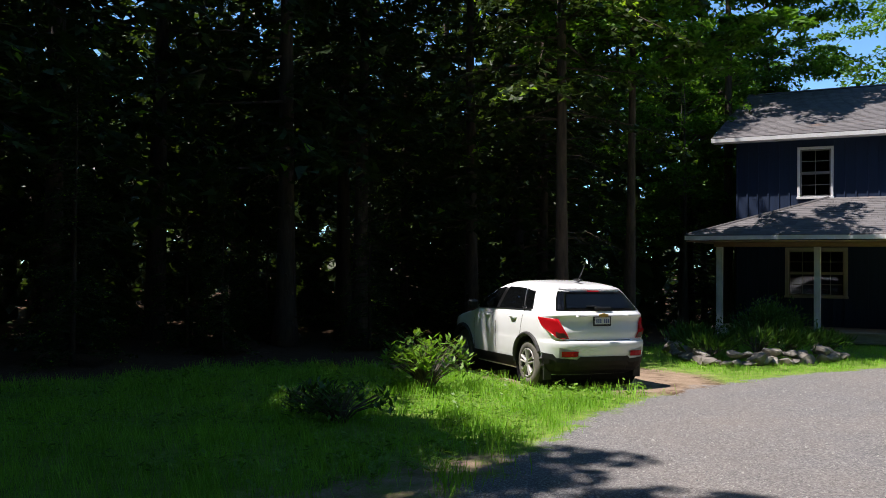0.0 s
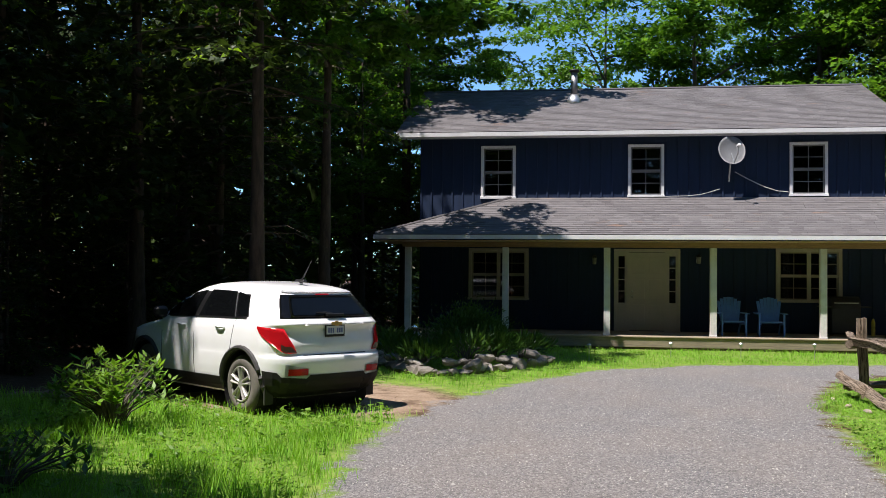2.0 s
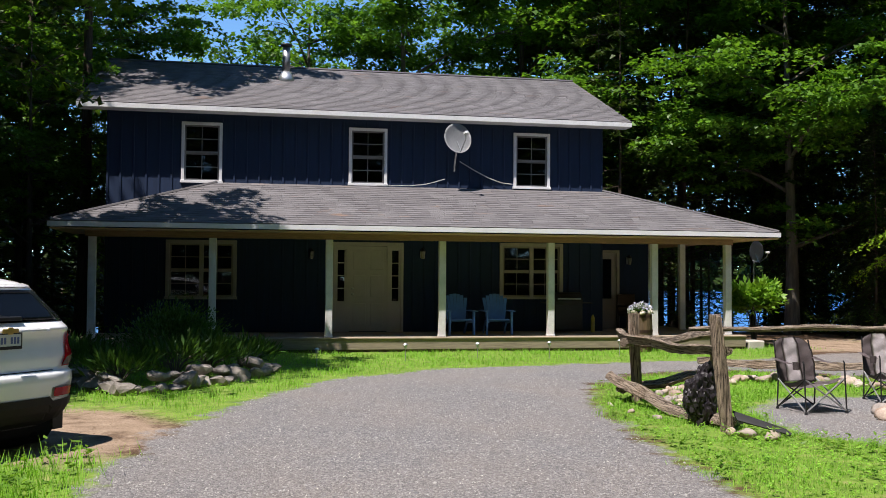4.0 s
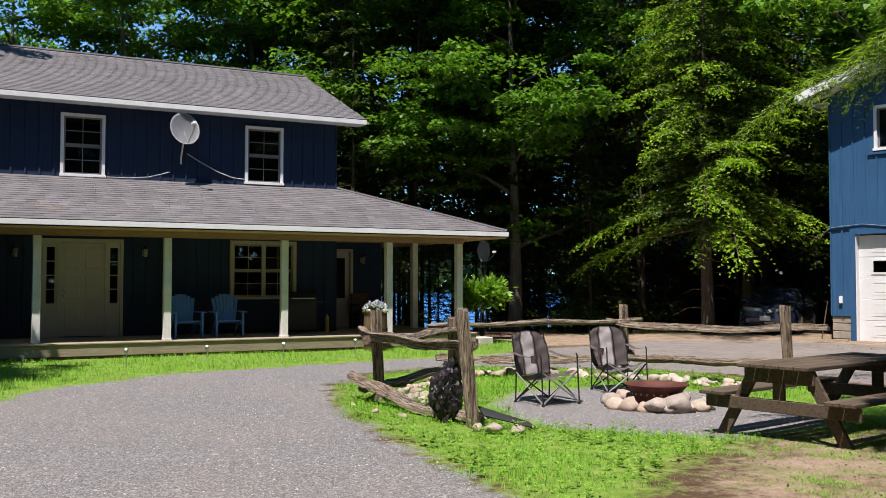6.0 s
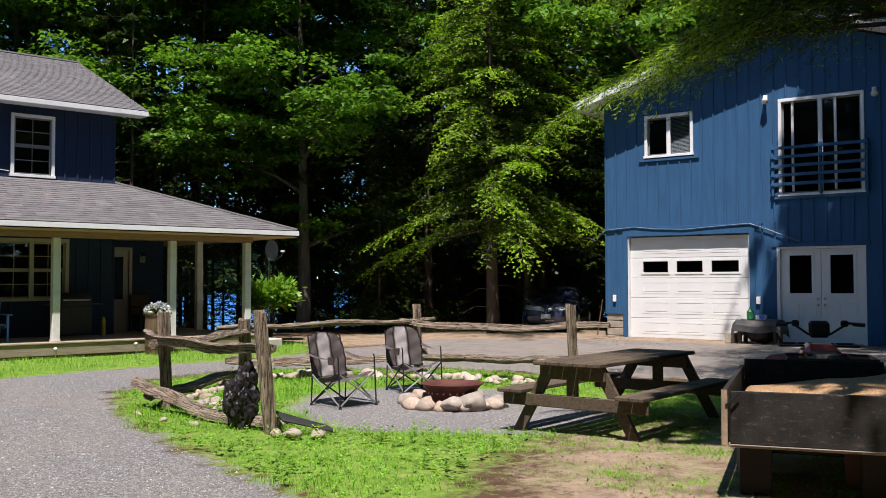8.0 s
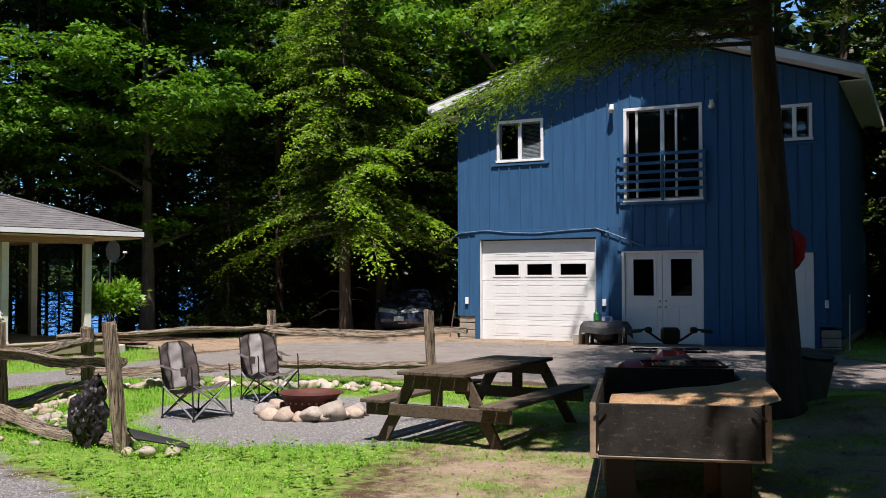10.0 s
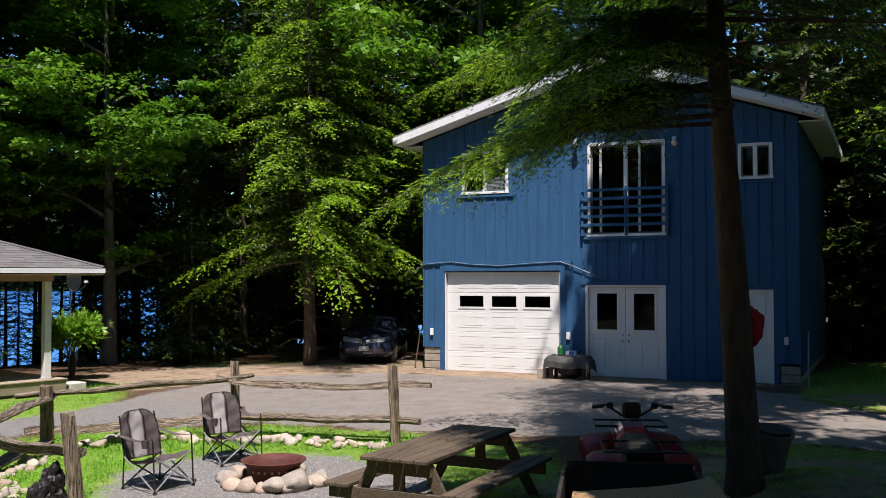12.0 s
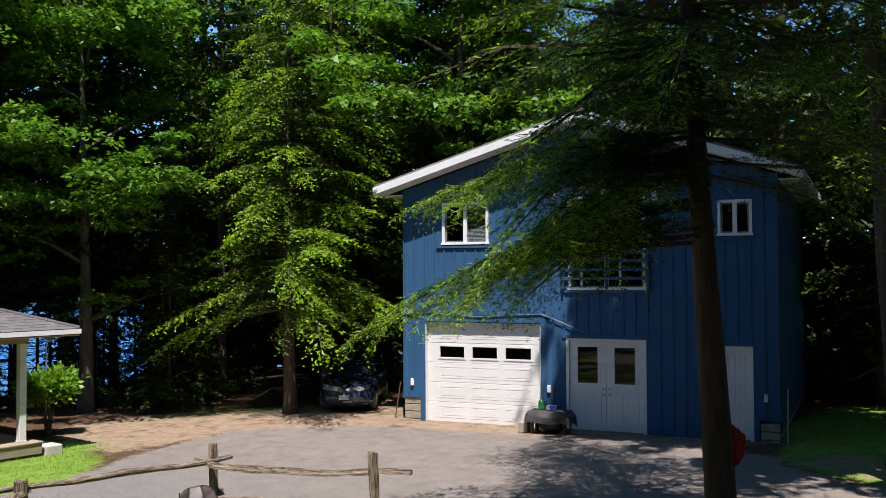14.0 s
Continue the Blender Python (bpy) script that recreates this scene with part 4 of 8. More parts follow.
        s = part("door_section", sec, DOORWHITE, od, "white embossed door section")
        for a, b in cols:
            if r == 3:
                fr = bmesh.new()
                wall_with_holes(fr, a - 0.02, b + 0.02, z0 + 0.09, z1 - 0.05, [(a + 0.03, b - 0.03, z0 + 0.14, z1 - 0.10)], 0.105, 0.119)
                part("pane_frame", fr, DOORWHITE, s)
                pn = bmesh.new()
                bm_box(pn, (a, 0.14, z0 + 0.11), (b, 0.146, z1 - 0.07))
                part("pane", pn, GLASS, s).visible_shadow = False
            else:
                pm = bmesh.new()
                wall_with_holes(pm, a, b, z0 + 0.11, z1 - 0.10, [(a + 0.035, b - 0.035, z0 + 0.145, z1 - 0.135)], 0.1145, 0.119)
                bm_box(pm, (a + 0.06, 0.1145, z0 + 0.17), (b - 0.06, 0.1195, z1 - 0.16), None, 0.004)
                part("raised_panel", pm, DOORWHITE, s)
    for x in (-0.003, 3.262):
        bm = bmesh.new()
        bm_box(bm, (x, 0.0, 0.1), (x + 0.021, 0.17, 2.78))
        part("jamb", bm, DOORWHITE, od)
    # double doors and the single door
    def leaf(name, a, b, z0, z1, glazed, knob):
        d = new(name)
        d.parent = g
        bm = bmesh.new()
        holes2 = [(a + 0.2, b - 0.2, z0 + 1.17, z1 - 0.14)] if glazed else []
        wall_with_holes(bm, a, b, z0, z1, holes2, 0.05, 0.095)
        part("door_leaf", bm, DOORWHITE, d)
        if glazed:
            bm = bmesh.new()
            wall_with_holes(bm, a + 0.14, b - 0.14, z0 + 1.11, z1 - 0.08, [(a + 0.21, b - 0.21, z0 + 1.18, z1 - 0.15)], 0.034, 0.049)
            part("pane_frame", bm, DOORWHITE, d)
            bm = bmesh.new()
            bm_box(bm, (a + 0.19, 0.068, z0 + 1.16), (b - 0.19, 0.076, z1 - 0.13))
            part("pane", bm, GLASS, d).visible_shadow = False
        w = (b - a)
        tall = [(0.16, 0.95)] if glazed else [(0.16, 0.6), (0.74, 1.3), (1.44, 2.0)]
        for p0, p1 in ((a + 0.12, a + w / 2 - 0.05), (a + w / 2 + 0.05, b - 0.12)):
            for c, e in tall:
                bm = bmesh.new()
                bm_box(bm, (p0, 0.040, z0 + c), (p1, 0.0495, z0 + e), None, 0.008)
                part("raised_panel", bm, DOORWHITE, d)
        bm = bmesh.new()
        bmesh.ops.create_uvsphere(bm, u_segments=12, v_segments=8, radius=0.032, matrix=Matrix.Translation((knob, 0.02, z0 + 0.9)))
        part("door_handle", bm, STEEL, d, "metal knob", True)
        bm = bmesh.new()
        bmesh.ops.create_uvsphere(bm, u_segments=12, v_segments=8, radius=0.028, matrix=Matrix.Translation((knob, 0.025, z0 + 1.05)))
        part("lock", bm, STEEL, d, "metal lock", True)
    leaf("entry_door", 4.03, 4.965, 0.12, 2.36, True, 4.06 + 0.84)
    leaf("entry_door", 4.975, 5.91, 0.12, 2.36, True, 5.05)
    leaf("entry_door", 7.83, 8.44, 0.12, 2.27, False, 7.9)
    for a, b, z1 in ((3.95, 5.99, 2.42), (7.77, 8.5, 2.32)):
        bm = bmesh.new()
        wall_with_holes(bm, a, b, 0.10, z1, [(a + 0.075, b - 0.075, 0.10, z1 - 0.055)], -0.012, 0.09)
        part("door_frame", bm, DOORWHITE, g)
        boxpart("door_trim", (a - 0.1, -0.03, z1 + 0.004), (b + 0.1, -0.002, z1 + 0.1), BLUE, g)
    # windows
    sash_window("window", g, 0.52, 1.86, 4.88, 5.98, 0.0, WHITE, 1, (1, 1), 0.075, 2, (1.22, 1.76))
    sash_window("window", g, 7.73, 8.52, 4.97, 5.8, 0.0, WHITE, 1, (1, 1), 0.07, 2)
    w = sash_window("patio_window", g, 4.03, 6.0, 3.68, 6.03, 0.0, WHITE, 1, (1, 1), 0.075, 2)
    for s in (4.33, 5.32):
        boxpart("stile", (s, 0.012, 3.76), (s + 0.06, 0.045, 5.95), WHITE, w)
    rl = new("rail")
    rl.parent = g
    for z in (3.9, 4.12, 4.34, 4.56, 4.78):
        boxpart("rail_slat", (3.88, -0.15, z), (6.1, -0.12, z + 0.075), BLUE, rl)
    for s in (3.88, 5.0, 6.03):
        boxpart("rail_post", (s, -0.119, 3.66), (s + 0.06, -0.04, 4.9), BLUE, rl)
    # flood lamps, sockets
    for s, z in ((3.73, 6.12), (6.23, 6.02)):
        fl = new("flood_lamp")
        fl.parent = g
        boxpart("lamp_base", (s - 0.05, -0.05, z - 0.05), (s + 0.05, -0.002, z + 0.05), WHITE, fl)
        bm = bmesh.new()
        bm_tube(bm, [(s, -0.05, z), (s + 0.02, -0.12, z - 0.05), (s + 0.04, -0.2, z - 0.14)], [0.03, 0.05, 0.085], 12)
        part("lamp_head", bm, WHITE, fl, "", True)
    for s, z in ((-0.38, 1.14), (3.5, 1.12), (8.78, 1.13)):
        boxpart("socket_cover", (s - 0.045, -0.06, z - 0.09), (s + 0.045, -0.003, z + 0.09), WHITE, g, "white weatherproof socket cover")
    # roof
    rf = new("roof")
    rf.parent = g
    a, b, back = S0 - side, S1 + side, D + 0.4
    metal = simple("grey_roof_shingle", (0.20, 0.19, 0.19), 0.9)
    for e, s in ((a, -1), (b, 1)):
        bm = bmesh.new()
        bm_prism(bm, [(e, ze + 0.10), (mid, zp + 0.10), (mid, zp + 0.15), (e, ze + 0.15)], 1, -ov, back)
        part("roof_deck", bm, metal, rf)
        bm = bmesh.new()
        bm_prism(bm, [(e, ze - 0.10), (mid, zp - 0.10), (mid, zp + 0.096), (e, ze + 0.096)], 1, -ov - 0.03, -ov)
        part("bargeboard", bm, WHITE, rf, "white bargeboard")
        bm = bmesh.new()
        bm_prism(bm, [(e, ze - 0.10), (mid, zp - 0.10), (mid, zp - 0.07), (e, ze - 0.07)], 1, -ov + 0.002, -0.002)
        part("soffit", bm, WHITE, rf)
        boxpart("fascia", (e - (0.03 if s < 0 else -0.0), -ov - 0.03, ze - 0.10), (e + (0.0 if s < 0 else 0.03), back, ze + 0.096), WHITE, rf)
        lo, hi = sorted((e, S0 if s < 0 else S1))
        boxpart("eave_soffit", (lo, -0.002, ze - 0.10), (hi, back, ze - 0.075), WHITE, rf)
    return g


GARAGE = garage()
GARM = pose(17.2, 22.236, 0, 0, 0, -76.8)


def gpt(s, d, z):
    return GARM @ Vector((s, d, z))


cable("wall_cable", [gpt(-1.0, -0.03, 2.75), gpt(-0.6, -0.05, 2.98), gpt(0.2, -0.05, 3.04), gpt(0.8, -0.05, 2.97), gpt(1.6, -0.05, 2.93), gpt(2.6, -0.05, 2.99), gpt(3.3, -0.05, 3.02), gpt(3.7, -0.05, 2.88), gpt(4.5, -0.05, 2.55)],
      0.012, simple("blue_grey_cable", (0.1, 0.16, 0.25), 0.5), "cable looped along the garage wall above the door")
cable("wall_cable", [gpt(-0.66, -0.03, 2.93), gpt(-1.6, 0.6, 2.45), gpt(-2.6, 1.4, 2.25), gpt(-4.0, 3.0, 2.6), gpt(-5.2, 4.0, 3.4)], 0.011, BLACKM, "dark cable slung from the garage into the trees")

# ---------------------------------------------------------------- trees
def rough_trunk(H, r0, seed, lean=0.0, top=0.12, n=9):
    rnd = random.Random(seed)
    bm = bmesh.new()
    pts, rad = [], []
    ph, ph2 = rnd.uniform(0, 6), rnd.uniform(0, 6)
    m = 14
    for i in range(m + 1):
        t = i / m
        z = H * t ** 1.3
        pts.append((lean * z + 0.06 * math.sin(ph + 5 * t), 0.06 * math.sin(ph2 + 4 * t), z - (0.15 if i == 0 else 0)))
        rad.append(max(0.015, r0 * ((1 - t) * (1 - top) + top * (1 - t)) + (r0 * 0.35 * math.exp(-z / 0.35))))
    bm_tube(bm, pts, rad, n)
    for v in bm.verts:
        a = math.atan2(v.co.y, v.co.x - lean * v.co.z)
        k = 1 + 0.07 * math.sin(3 * a + ph + v.co.z) + 0.05 * math.sin(5 * a + ph2)
        v.co.x = lean * v.co.z + (v.co.x - lean * v.co.z) * k
        v.co.y *= k
    return bm, pts


def hemlock_leaves(rng, H, R, base, nb, step, twig_step, L, W, trunk_lean=0.0, sector=None, droop=0.34, fill=1.0, tilt=0.5, gap=None):
    """Drooping flat sprays along whorled branches. Returns leaf corners and the branch lines."""
    P, D, N, S = [], [], [], []
    lines = []
    for i in range(nb):
        f = (i + rng.uniform(0, 1)) / nb
        z = base + (H - base) * f
        ln = R * (1 - f) ** 0.75 * rng.uniform(0.45, 1.15) + 0.25
        az = i * 2.39996 + rng.uniform(-1.0, 1.0)
        if sector:
            az = sector[0] + (sector[1] - sector[0]) * rng.uniform(0, 1)
        if gap and gap[0] < az % 6.2832 < gap[1] and z < base + 5:
            az += gap[1] - gap[0] if az % 6.2832 > sum(gap) / 2 else gap[0] - gap[1]
        out = np.array([math.cos(az), math.sin(az), 0.0])
        side = np.array([-math.sin(az), math.cos(az), 0.0])
        rise, dr = rng.uniform(0.02, 0.25), droop * rng.uniform(0.7, 1.5)
        def at(s):
            return np.array([trunk_lean * z, 0, z]) + out * (ln * s) + np.array([0, 0, ln * (rise * s - dr * s * s)]) + side * (0.06 * ln * math.sin(3 * s + i))
        lines.append([at(s) for s in (0.0, 0.3, 0.6, 0.95)])
        ns = max(3, int(ln / step))
        for j in range(ns):
            s = 0.10 + 0.90 * (j + rng.uniform(0, 1)) / ns
            c = at(s)
            tang = unit(at(min(1.0, s + 0.05)) - at(s - 0.05))
            for sg in (-1, 1):
                if rng.uniform(0, 1) > fill * 0.92:
                    continue
                # a side twig, bent down at its tip, with short twiglets to both sides of it
                tl = (0.14 + 0.34 * ln * (1 - s) ** 0.7 * (0.45 + 0.55 * min(1, s * 2.2))) * rng.uniform(0.35, 1.25)
                dirn = unit(tang * rng.uniform(0.45, 1.1) + side * sg * rng.uniform(0.45, 1.05) + np.array([0, 0, rng.uniform(-0.42, 0.12)]))
                m_ = max(2, int(tl / (2.1 * twig_step)))
                k = (np.arange(m_) + rng.uniform(0, 1, m_)) / m_
                stem = c + dirn * (k * tl)[:, None] + np.array([0, 0, -rng.uniform(0.1, 0.55)])[None] * (k ** 2 * tl)[:, None]
                perp = unit(np.cross(dirn, np.array([0, 0, 1.0])))
                flip = np.where((np.arange(m_) + j) % 2 == 0, 1.0, -1.0)[:, None]
                sub = unit(dirn[None] * rng.uniform(0.5, 1.0, (m_, 1)) + perp[None] * flip * rng.uniform(0.4, 1.0, (m_, 1)) + rng.normal(0, 0.2, (m_, 3)) + np.array([0, 0, -0.12]))
                sl = np.minimum(0.42, 0.6 * L + 0.28 * tl * (1 - k) ** 0.7) * rng.uniform(0.5, 1.2, m_)
                flat = np.array([0, 0, 1.0])[None] + rng.normal(0, tilt, (m_, 3))
                sl = np.minimum(sl, 3.4 * L)
                for q in range(5 if L < 0.1 else 3):
                    # the twiglet itself, and shorter ones that fork from it
                    P.append(stem + sub * (sl * (0.0, 0.22, 0.42, 0.6, 0.75)[q])[:, None])
                    D.append(unit(sub + perp[None] * (0.0, 0.75, -0.75, 0.7, -0.7)[q] + rng.normal(0, 0.14, (m_, 3))))
                    N.append(flat)
                    S.append(sl * (1.0, 0.6, 0.55, 0.42, 0.35)[q] * rng.uniform(0.8, 1.2, m_))
    P, D, N, S = np.concatenate(P), np.concatenate(D), np.concatenate(N), np.concatenate(S)
    return leaflets(P, D, N, S, W * rng.uniform(0.6, 1.2, len(S))), lines


def hemlock(name, m, seed, H, R, base, r0, nb, step, twig_step, L, W, label, mat=None, lean=0.0, tips=0.3, sector=None, droop=0.34, bare=0, fill=1.0, low=None, tilt=0.5, gap=None):
    rng = np.random.default_rng(seed)
    t = root(name, m, label, "tree")
    bm, pts = rough_trunk(H, r0, seed, lean)
    part("trunk", bm, BARK, t, "", True)
    quads, lines = hemlock_leaves(rng, H, R, base, nb, step, twig_step * 0.5, L * 0.95, W * (2.5 if L > 0.2 else 1.0), lean, sector, droop, fill, tilt, gap)
    if low:
        # long boughs hanging out on one side
        q2, l2 = hemlock_leaves(rng, *low[:4], 0.055, 0.018, 0.05, 0.024, lean, low[4], droop, fill, tilt, gap)
        quads, lines = np.concatenate([quads, q2]), lines + l2
    quads = quads[:, :3]
    me = quads_mesh("crown", quads, [mat or NEEDLE, NEEDLE_BRIGHT])
    # outer sprays take the brighter needles, sunlight put into their colour
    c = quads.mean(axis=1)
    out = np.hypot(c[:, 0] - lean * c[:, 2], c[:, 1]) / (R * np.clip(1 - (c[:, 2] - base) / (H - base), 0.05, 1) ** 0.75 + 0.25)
    lit_tips = (rng.uniform(0, 1, len(c)) < tips * np.clip((out - 0.35) / 0.4, 0, 1)).astype(np.int32)
    me.polygons.foreach_set("material_index", lit_tips)
    cr = new("crown", me)
    cr.parent = t
    lm = bmesh.new()
    for l in lines:
        ln = np.linalg.norm(l[3] - l[0])
        bm_tube(lm, [Vector(l[0]), Vector(l[2]), Vector(l[3])], [0.010 + 0.007 * ln, 0.006 + 0.004 * ln, 0.003], 3, False)
    for k in range(bare):
        z = base * rng.uniform(0.15, 1.0)
        az = rng.uniform(0, 6.28)
        ln = rng.uniform(0.4, 1.5)
        o = Vector((math.cos(az), math.sin(az), 0))
        b0 = Vector((lean * z, 0, z))
        bm_tube(lm, [b0, b0 + o * ln * 0.5 + Vector((0, 0, 0.03)), b0 + o * ln + Vector((0, 0, -0.2 * ln))], [0.018, 0.011, 0.004], 3, False)
    tagged(part("branchwork", lm, BARK, t), "", "", "", "stuff")
    return t


def maple(name, m, seed, H, R, base, r0, clumps, per, size, label, mat=None, flat=0.45, bark=None):
    rng = np.random.default_rng(seed)
    rnd = random.Random(seed)
    t = root(name, m, label, "tree")
    bm, pts = rough_trunk(H * 0.92, r0, seed, rnd.uniform(-0.02, 0.02))
    part("trunk", bm, bark or BARK2, t, "", True)
    lm = bmesh.new()
    P, D, N, S = [], [], [], []
    tips = []
    nl = 11
    for i in range(nl):
        z0 = base * 0.75 + (H * 0.8 - base * 0.75) * (i + rnd.random()) / nl
        az = i * 2.4 + rnd.uniform(-0.4, 0.4)
        ln = R * rnd.uniform(0.7, 1.1) * (1 - 0.5 * (z0 / H) ** 2)
        o = Vector((math.cos(az), math.sin(az), 0))
        p0 = Vector((0, 0, z0))
        rise = rnd.uniform(0.35, 0.9)
        line = [p0 + o * ln * s + Vector((0, 0, ln * rise * (s - 0.35 * s * s))) + Vector((rnd.uniform(-0.12, 0.12), rnd.uniform(-0.12, 0.12), 0)) * s for s in (0, 0.25, 0.5, 0.75, 1.0)]
        r = r0 * 0.34 * (1 - 0.5 * z0 / H)
        bm_tube(lm, line, [r, r * 0.8, r * 0.6, r * 0.35, r * 0.12], 5, False)
        for s in (0.4, 0.6, 0.8, 1.0):
            q = line[int(s * 4)] if s < 1 else line[4]
            for k in range(2):
                a2 = az + rnd.uniform(-1.5, 1.5)
                l2 = R * rnd.uniform(0.15, 0.4)
                e = q + Vector((math.cos(a2), math.sin(a2), rnd.uniform(0.0, 0.5))) * l2
                bm_tube(lm, [q, (q + e) / 2 + Vector((0, 0, 0.06)), e], [r * 0.3, r * 0.2, 0.006], 4, False)
                tips.append(np.array(e))
            tips.append(np.array(q))
    tagged(part("limbwork", lm, BARK2, t), "", "", "", "stuff")
    tips = np.array(tips)
    for c in range(clumps):
        q = tips[rng.integers(len(tips))] + rng.normal(0, 1, 3) * np.array([0.16 * R, 0.16 * R, 0.10 * R])
        q[2] = max(q[2], base * 0.8)
        rr = rng.uniform(0.35, 0.95) * R * 0.2
        n = int(per * 2.0 * rng.uniform(0.6, 1.3))
        a = rng.uniform(0, 6.283, n)
        rad = rr * np.sqrt(rng.uniform(0, 1, n))
        off = np.stack([np.cos(a) * rad, np.sin(a) * rad, rng.normal(0, 0.22, n) * rr * flat - 0.25 * rad * rad / max(rr, 0.1)], 1)
        P.append(q + off)
        D.append(np.stack([np.cos(a), np.sin(a), rng.uniform(-0.7, 0.1, n)], 1) + rng.normal(0, 0.35, (n, 3)))
        N.append(np.array([0, 0, 1.0])[None] + rng.normal(0, 0.4, (n, 3)))
        S.append(rng.uniform(0.6, 1.3, n))
    P, D, N, S = map(np.concatenate, (P, D, N, S))
    quads = leaflets(P, D, N, size * 0.88 * S, size * 1.25 * S)[:, :3]
    cr = new("crown", quads_mesh("crown", quads, mat or MAPLE_LEAF))
    cr.parent = t
    return t


rt = random.Random(11)
# templates, each also standing as a tree itself
HEM = "tall dark green hemlock at the forest edge"
hem_a = hemlock("hemlock_tree", pose(-8.1, 19.0, 0), 21, 21, 3.1, 5.2, 0.17, 120, 0.22, 0.16, 0.27, 0.10, "tall hemlock with a bare grey trunk behind the parked car", bare=30, tips=0.12)
hem_b = hemlock("hemlock_tree", pose(-13.4, 19.2, 0, 0, 0, 100), 22, 19, 3.7, 4.2, 0.22, 120, 0.23, 0.17, 0.30, 0.11, HEM, bare=18, tips=0.05)
hem_c = hemlock("hemlock_tree", pose(-11.0, 24.5, 0), 23, 15, 3.1, 0.5, 0.15, 120, 0.22, 0.16, 0.27, 0.10, HEM, bare=10, tips=0.1)
hem_d = hemlock("hemlock_tree", pose(-16.5, 11.0, 0, 0, 0, 100), 24, 21, 3.6, 3.8, 0.24, 100, 0.30, 0.27, 0.46, 0.20, HEM, bare=26, tips=0.03)
hem_far = hemlock("hemlock_tree", pose(-24, 18, 0.3), 29, 21, 4.0, 2.0, 0.24, 90, 0.38, 0.36, 0.62, 0.30, "dark hemlock deep in the woods", bare=12, tips=0.0)


def wood(kinds, spots, lo=0.85, hi=1.2):
    for k, (x, y) in enumerate(spots):
        src = kinds[k % len(kinds)]
        s = rt.uniform(lo, hi)
        o = copy_thing(src, pose(x, y, hz(x, y) - 0.05, 0, 0, rt.uniform(0, 360)))
        o.scale = (s, s, s * rt.uniform(0.95, 1.15))


wood([hem_b, hem_d, hem_c], [(-14.5, 20), (-13.0, 27), (-16, 25.5), (-14.9, 6.2), (-11.4, 3.4), (-20.5, 36.5), (-17.5, 13.6), (-11.6, 21.4), (-14.6, 23.0), (-11.6, 26.0), (-14.2, 17.2), (-10.0, 36), (-24.5, 34.5)])
wood([hem_far, hem_d], [(-17.5, 16.5), (-19, 21), (-20.5, 13), (-21, 27), (-18.5, 8.2), (-15, 31), (-19, 33), (-24, 24), (-26, 12), (-22.5, 7.5),
     (-28, 20), (-13.2, 36.5), (-9.6, -0.5), (-24, 31), (-17, 38), (-22, 22.5), (-29, 27), (-31, 15)])
# saplings under the forest edge
wood([hem_c], [(-12.2, 17.8), (-13.6, 14.6), (-15.2, 15.2), (-10.4, 26.6), (-16.8, 19.0), (-14.4, 11.6)], 0.25, 0.4)
# unseen woods behind the drive, added to keep sky light off the house
wood([hem_far], [(-6.5, -6), (-11, -6), (-2.5, -10), (3.5, -7), (9, -5), (14.5, -2.5), (20, -1.5)])
maple_a = maple("maple_tree", pose(13.2, 32.0, -0.1), 31, 17, 5.0, 3.6, 0.24, 330, 72, 0.20, "tall maple with a straight trunk beside the porch")
maple_b = maple("maple_tree", pose(2.5, 41.0, -0.6), 32, 19, 5.6, 5.0, 0.26, 300, 62, 0.24, "tall maple standing behind the house roof")
maple_c = maple("maple_tree", pose(-1.2, 44.5, -1.0), 33, 19, 5.2, 5.5, 0.24, 170, 46, 0.25, "open-crowned maple behind the house, sky through it")
wood([maple_b, maple_c, maple_a], [(7.5, 42), (11, 39), (5, 47), (10, 47), (16, 38), (14, 44), (19.5, 34.5), (22, 40), (12.0, 37.2)])
hem_hero = hemlock("hemlock_tree", pose(15.95, 26.2, 0.05, 0, 0, 40), 25, 15.5, 3.55, 2.9, 0.2, 240, 0.12, 0.085, 0.12, 0.105, "sunlit hemlock with brightened outer sprays beside the parking area", tips=1.0, bare=8, droop=0.36, tilt=0.95, mat=NEEDLE_LIT)
hem_e = hemlock("hemlock_tree", pose(18.4, 27.0, 0.05), 26, 16, 3.6, 2.8, 0.2, 120, 0.22, 0.16, 0.27, 0.10, "hemlock behind the parked dark car", tips=0.5, bare=12)
wood([hem_e, hem_b, hem_a], [(21, 29), (23.5, 32.5), (17.5, 31), (18.4, 38.5), (15.2, 35.0), (24.5, 26.5), (28.5, 21), (26, 9.5)])
wood([hem_far, hem_e], [(26, 27.5), (28.5, 33), (23.6, 41.0), (30, 28), (32, 43), (33, 24), (34, 32), (30.5, 15.5), (31, 5), (24.5, 5.5), (33, 11), (35, 18), (29, 1), (22, 2.5), (36, 26), (27.5, 13.0), (24.5, 2)])
wood([maple_a, maple_b], [(26.5, 24), (23, 25.5), (37, 33), (32, 37), (25.5, 30.5)])
wood([hem_c], [(9.6, 33.6), (11.6, 34.4), (14.4, 33.6), (16.6, 33.2), (19.0, 31.6), (21.5, 27.6), (22.5, 30.5)], 0.22, 0.4)
hem_near = hemlock("hemlock_tree", pose(7.62, 10.30, -0.04, -2.0, -1.6, 0), 27, 17, 3.2, 5.2, 0.205, 150, 0.085, 0.044, 0.05, 0.024, "large hemlock with a thick scarred trunk and overhanging boughs", lean=-0.008, tips=0.6, droop=0.36, bare=0, tilt=0.4, low=(7.2, 4.7, 4.4, 26, (2.3, 3.3)))
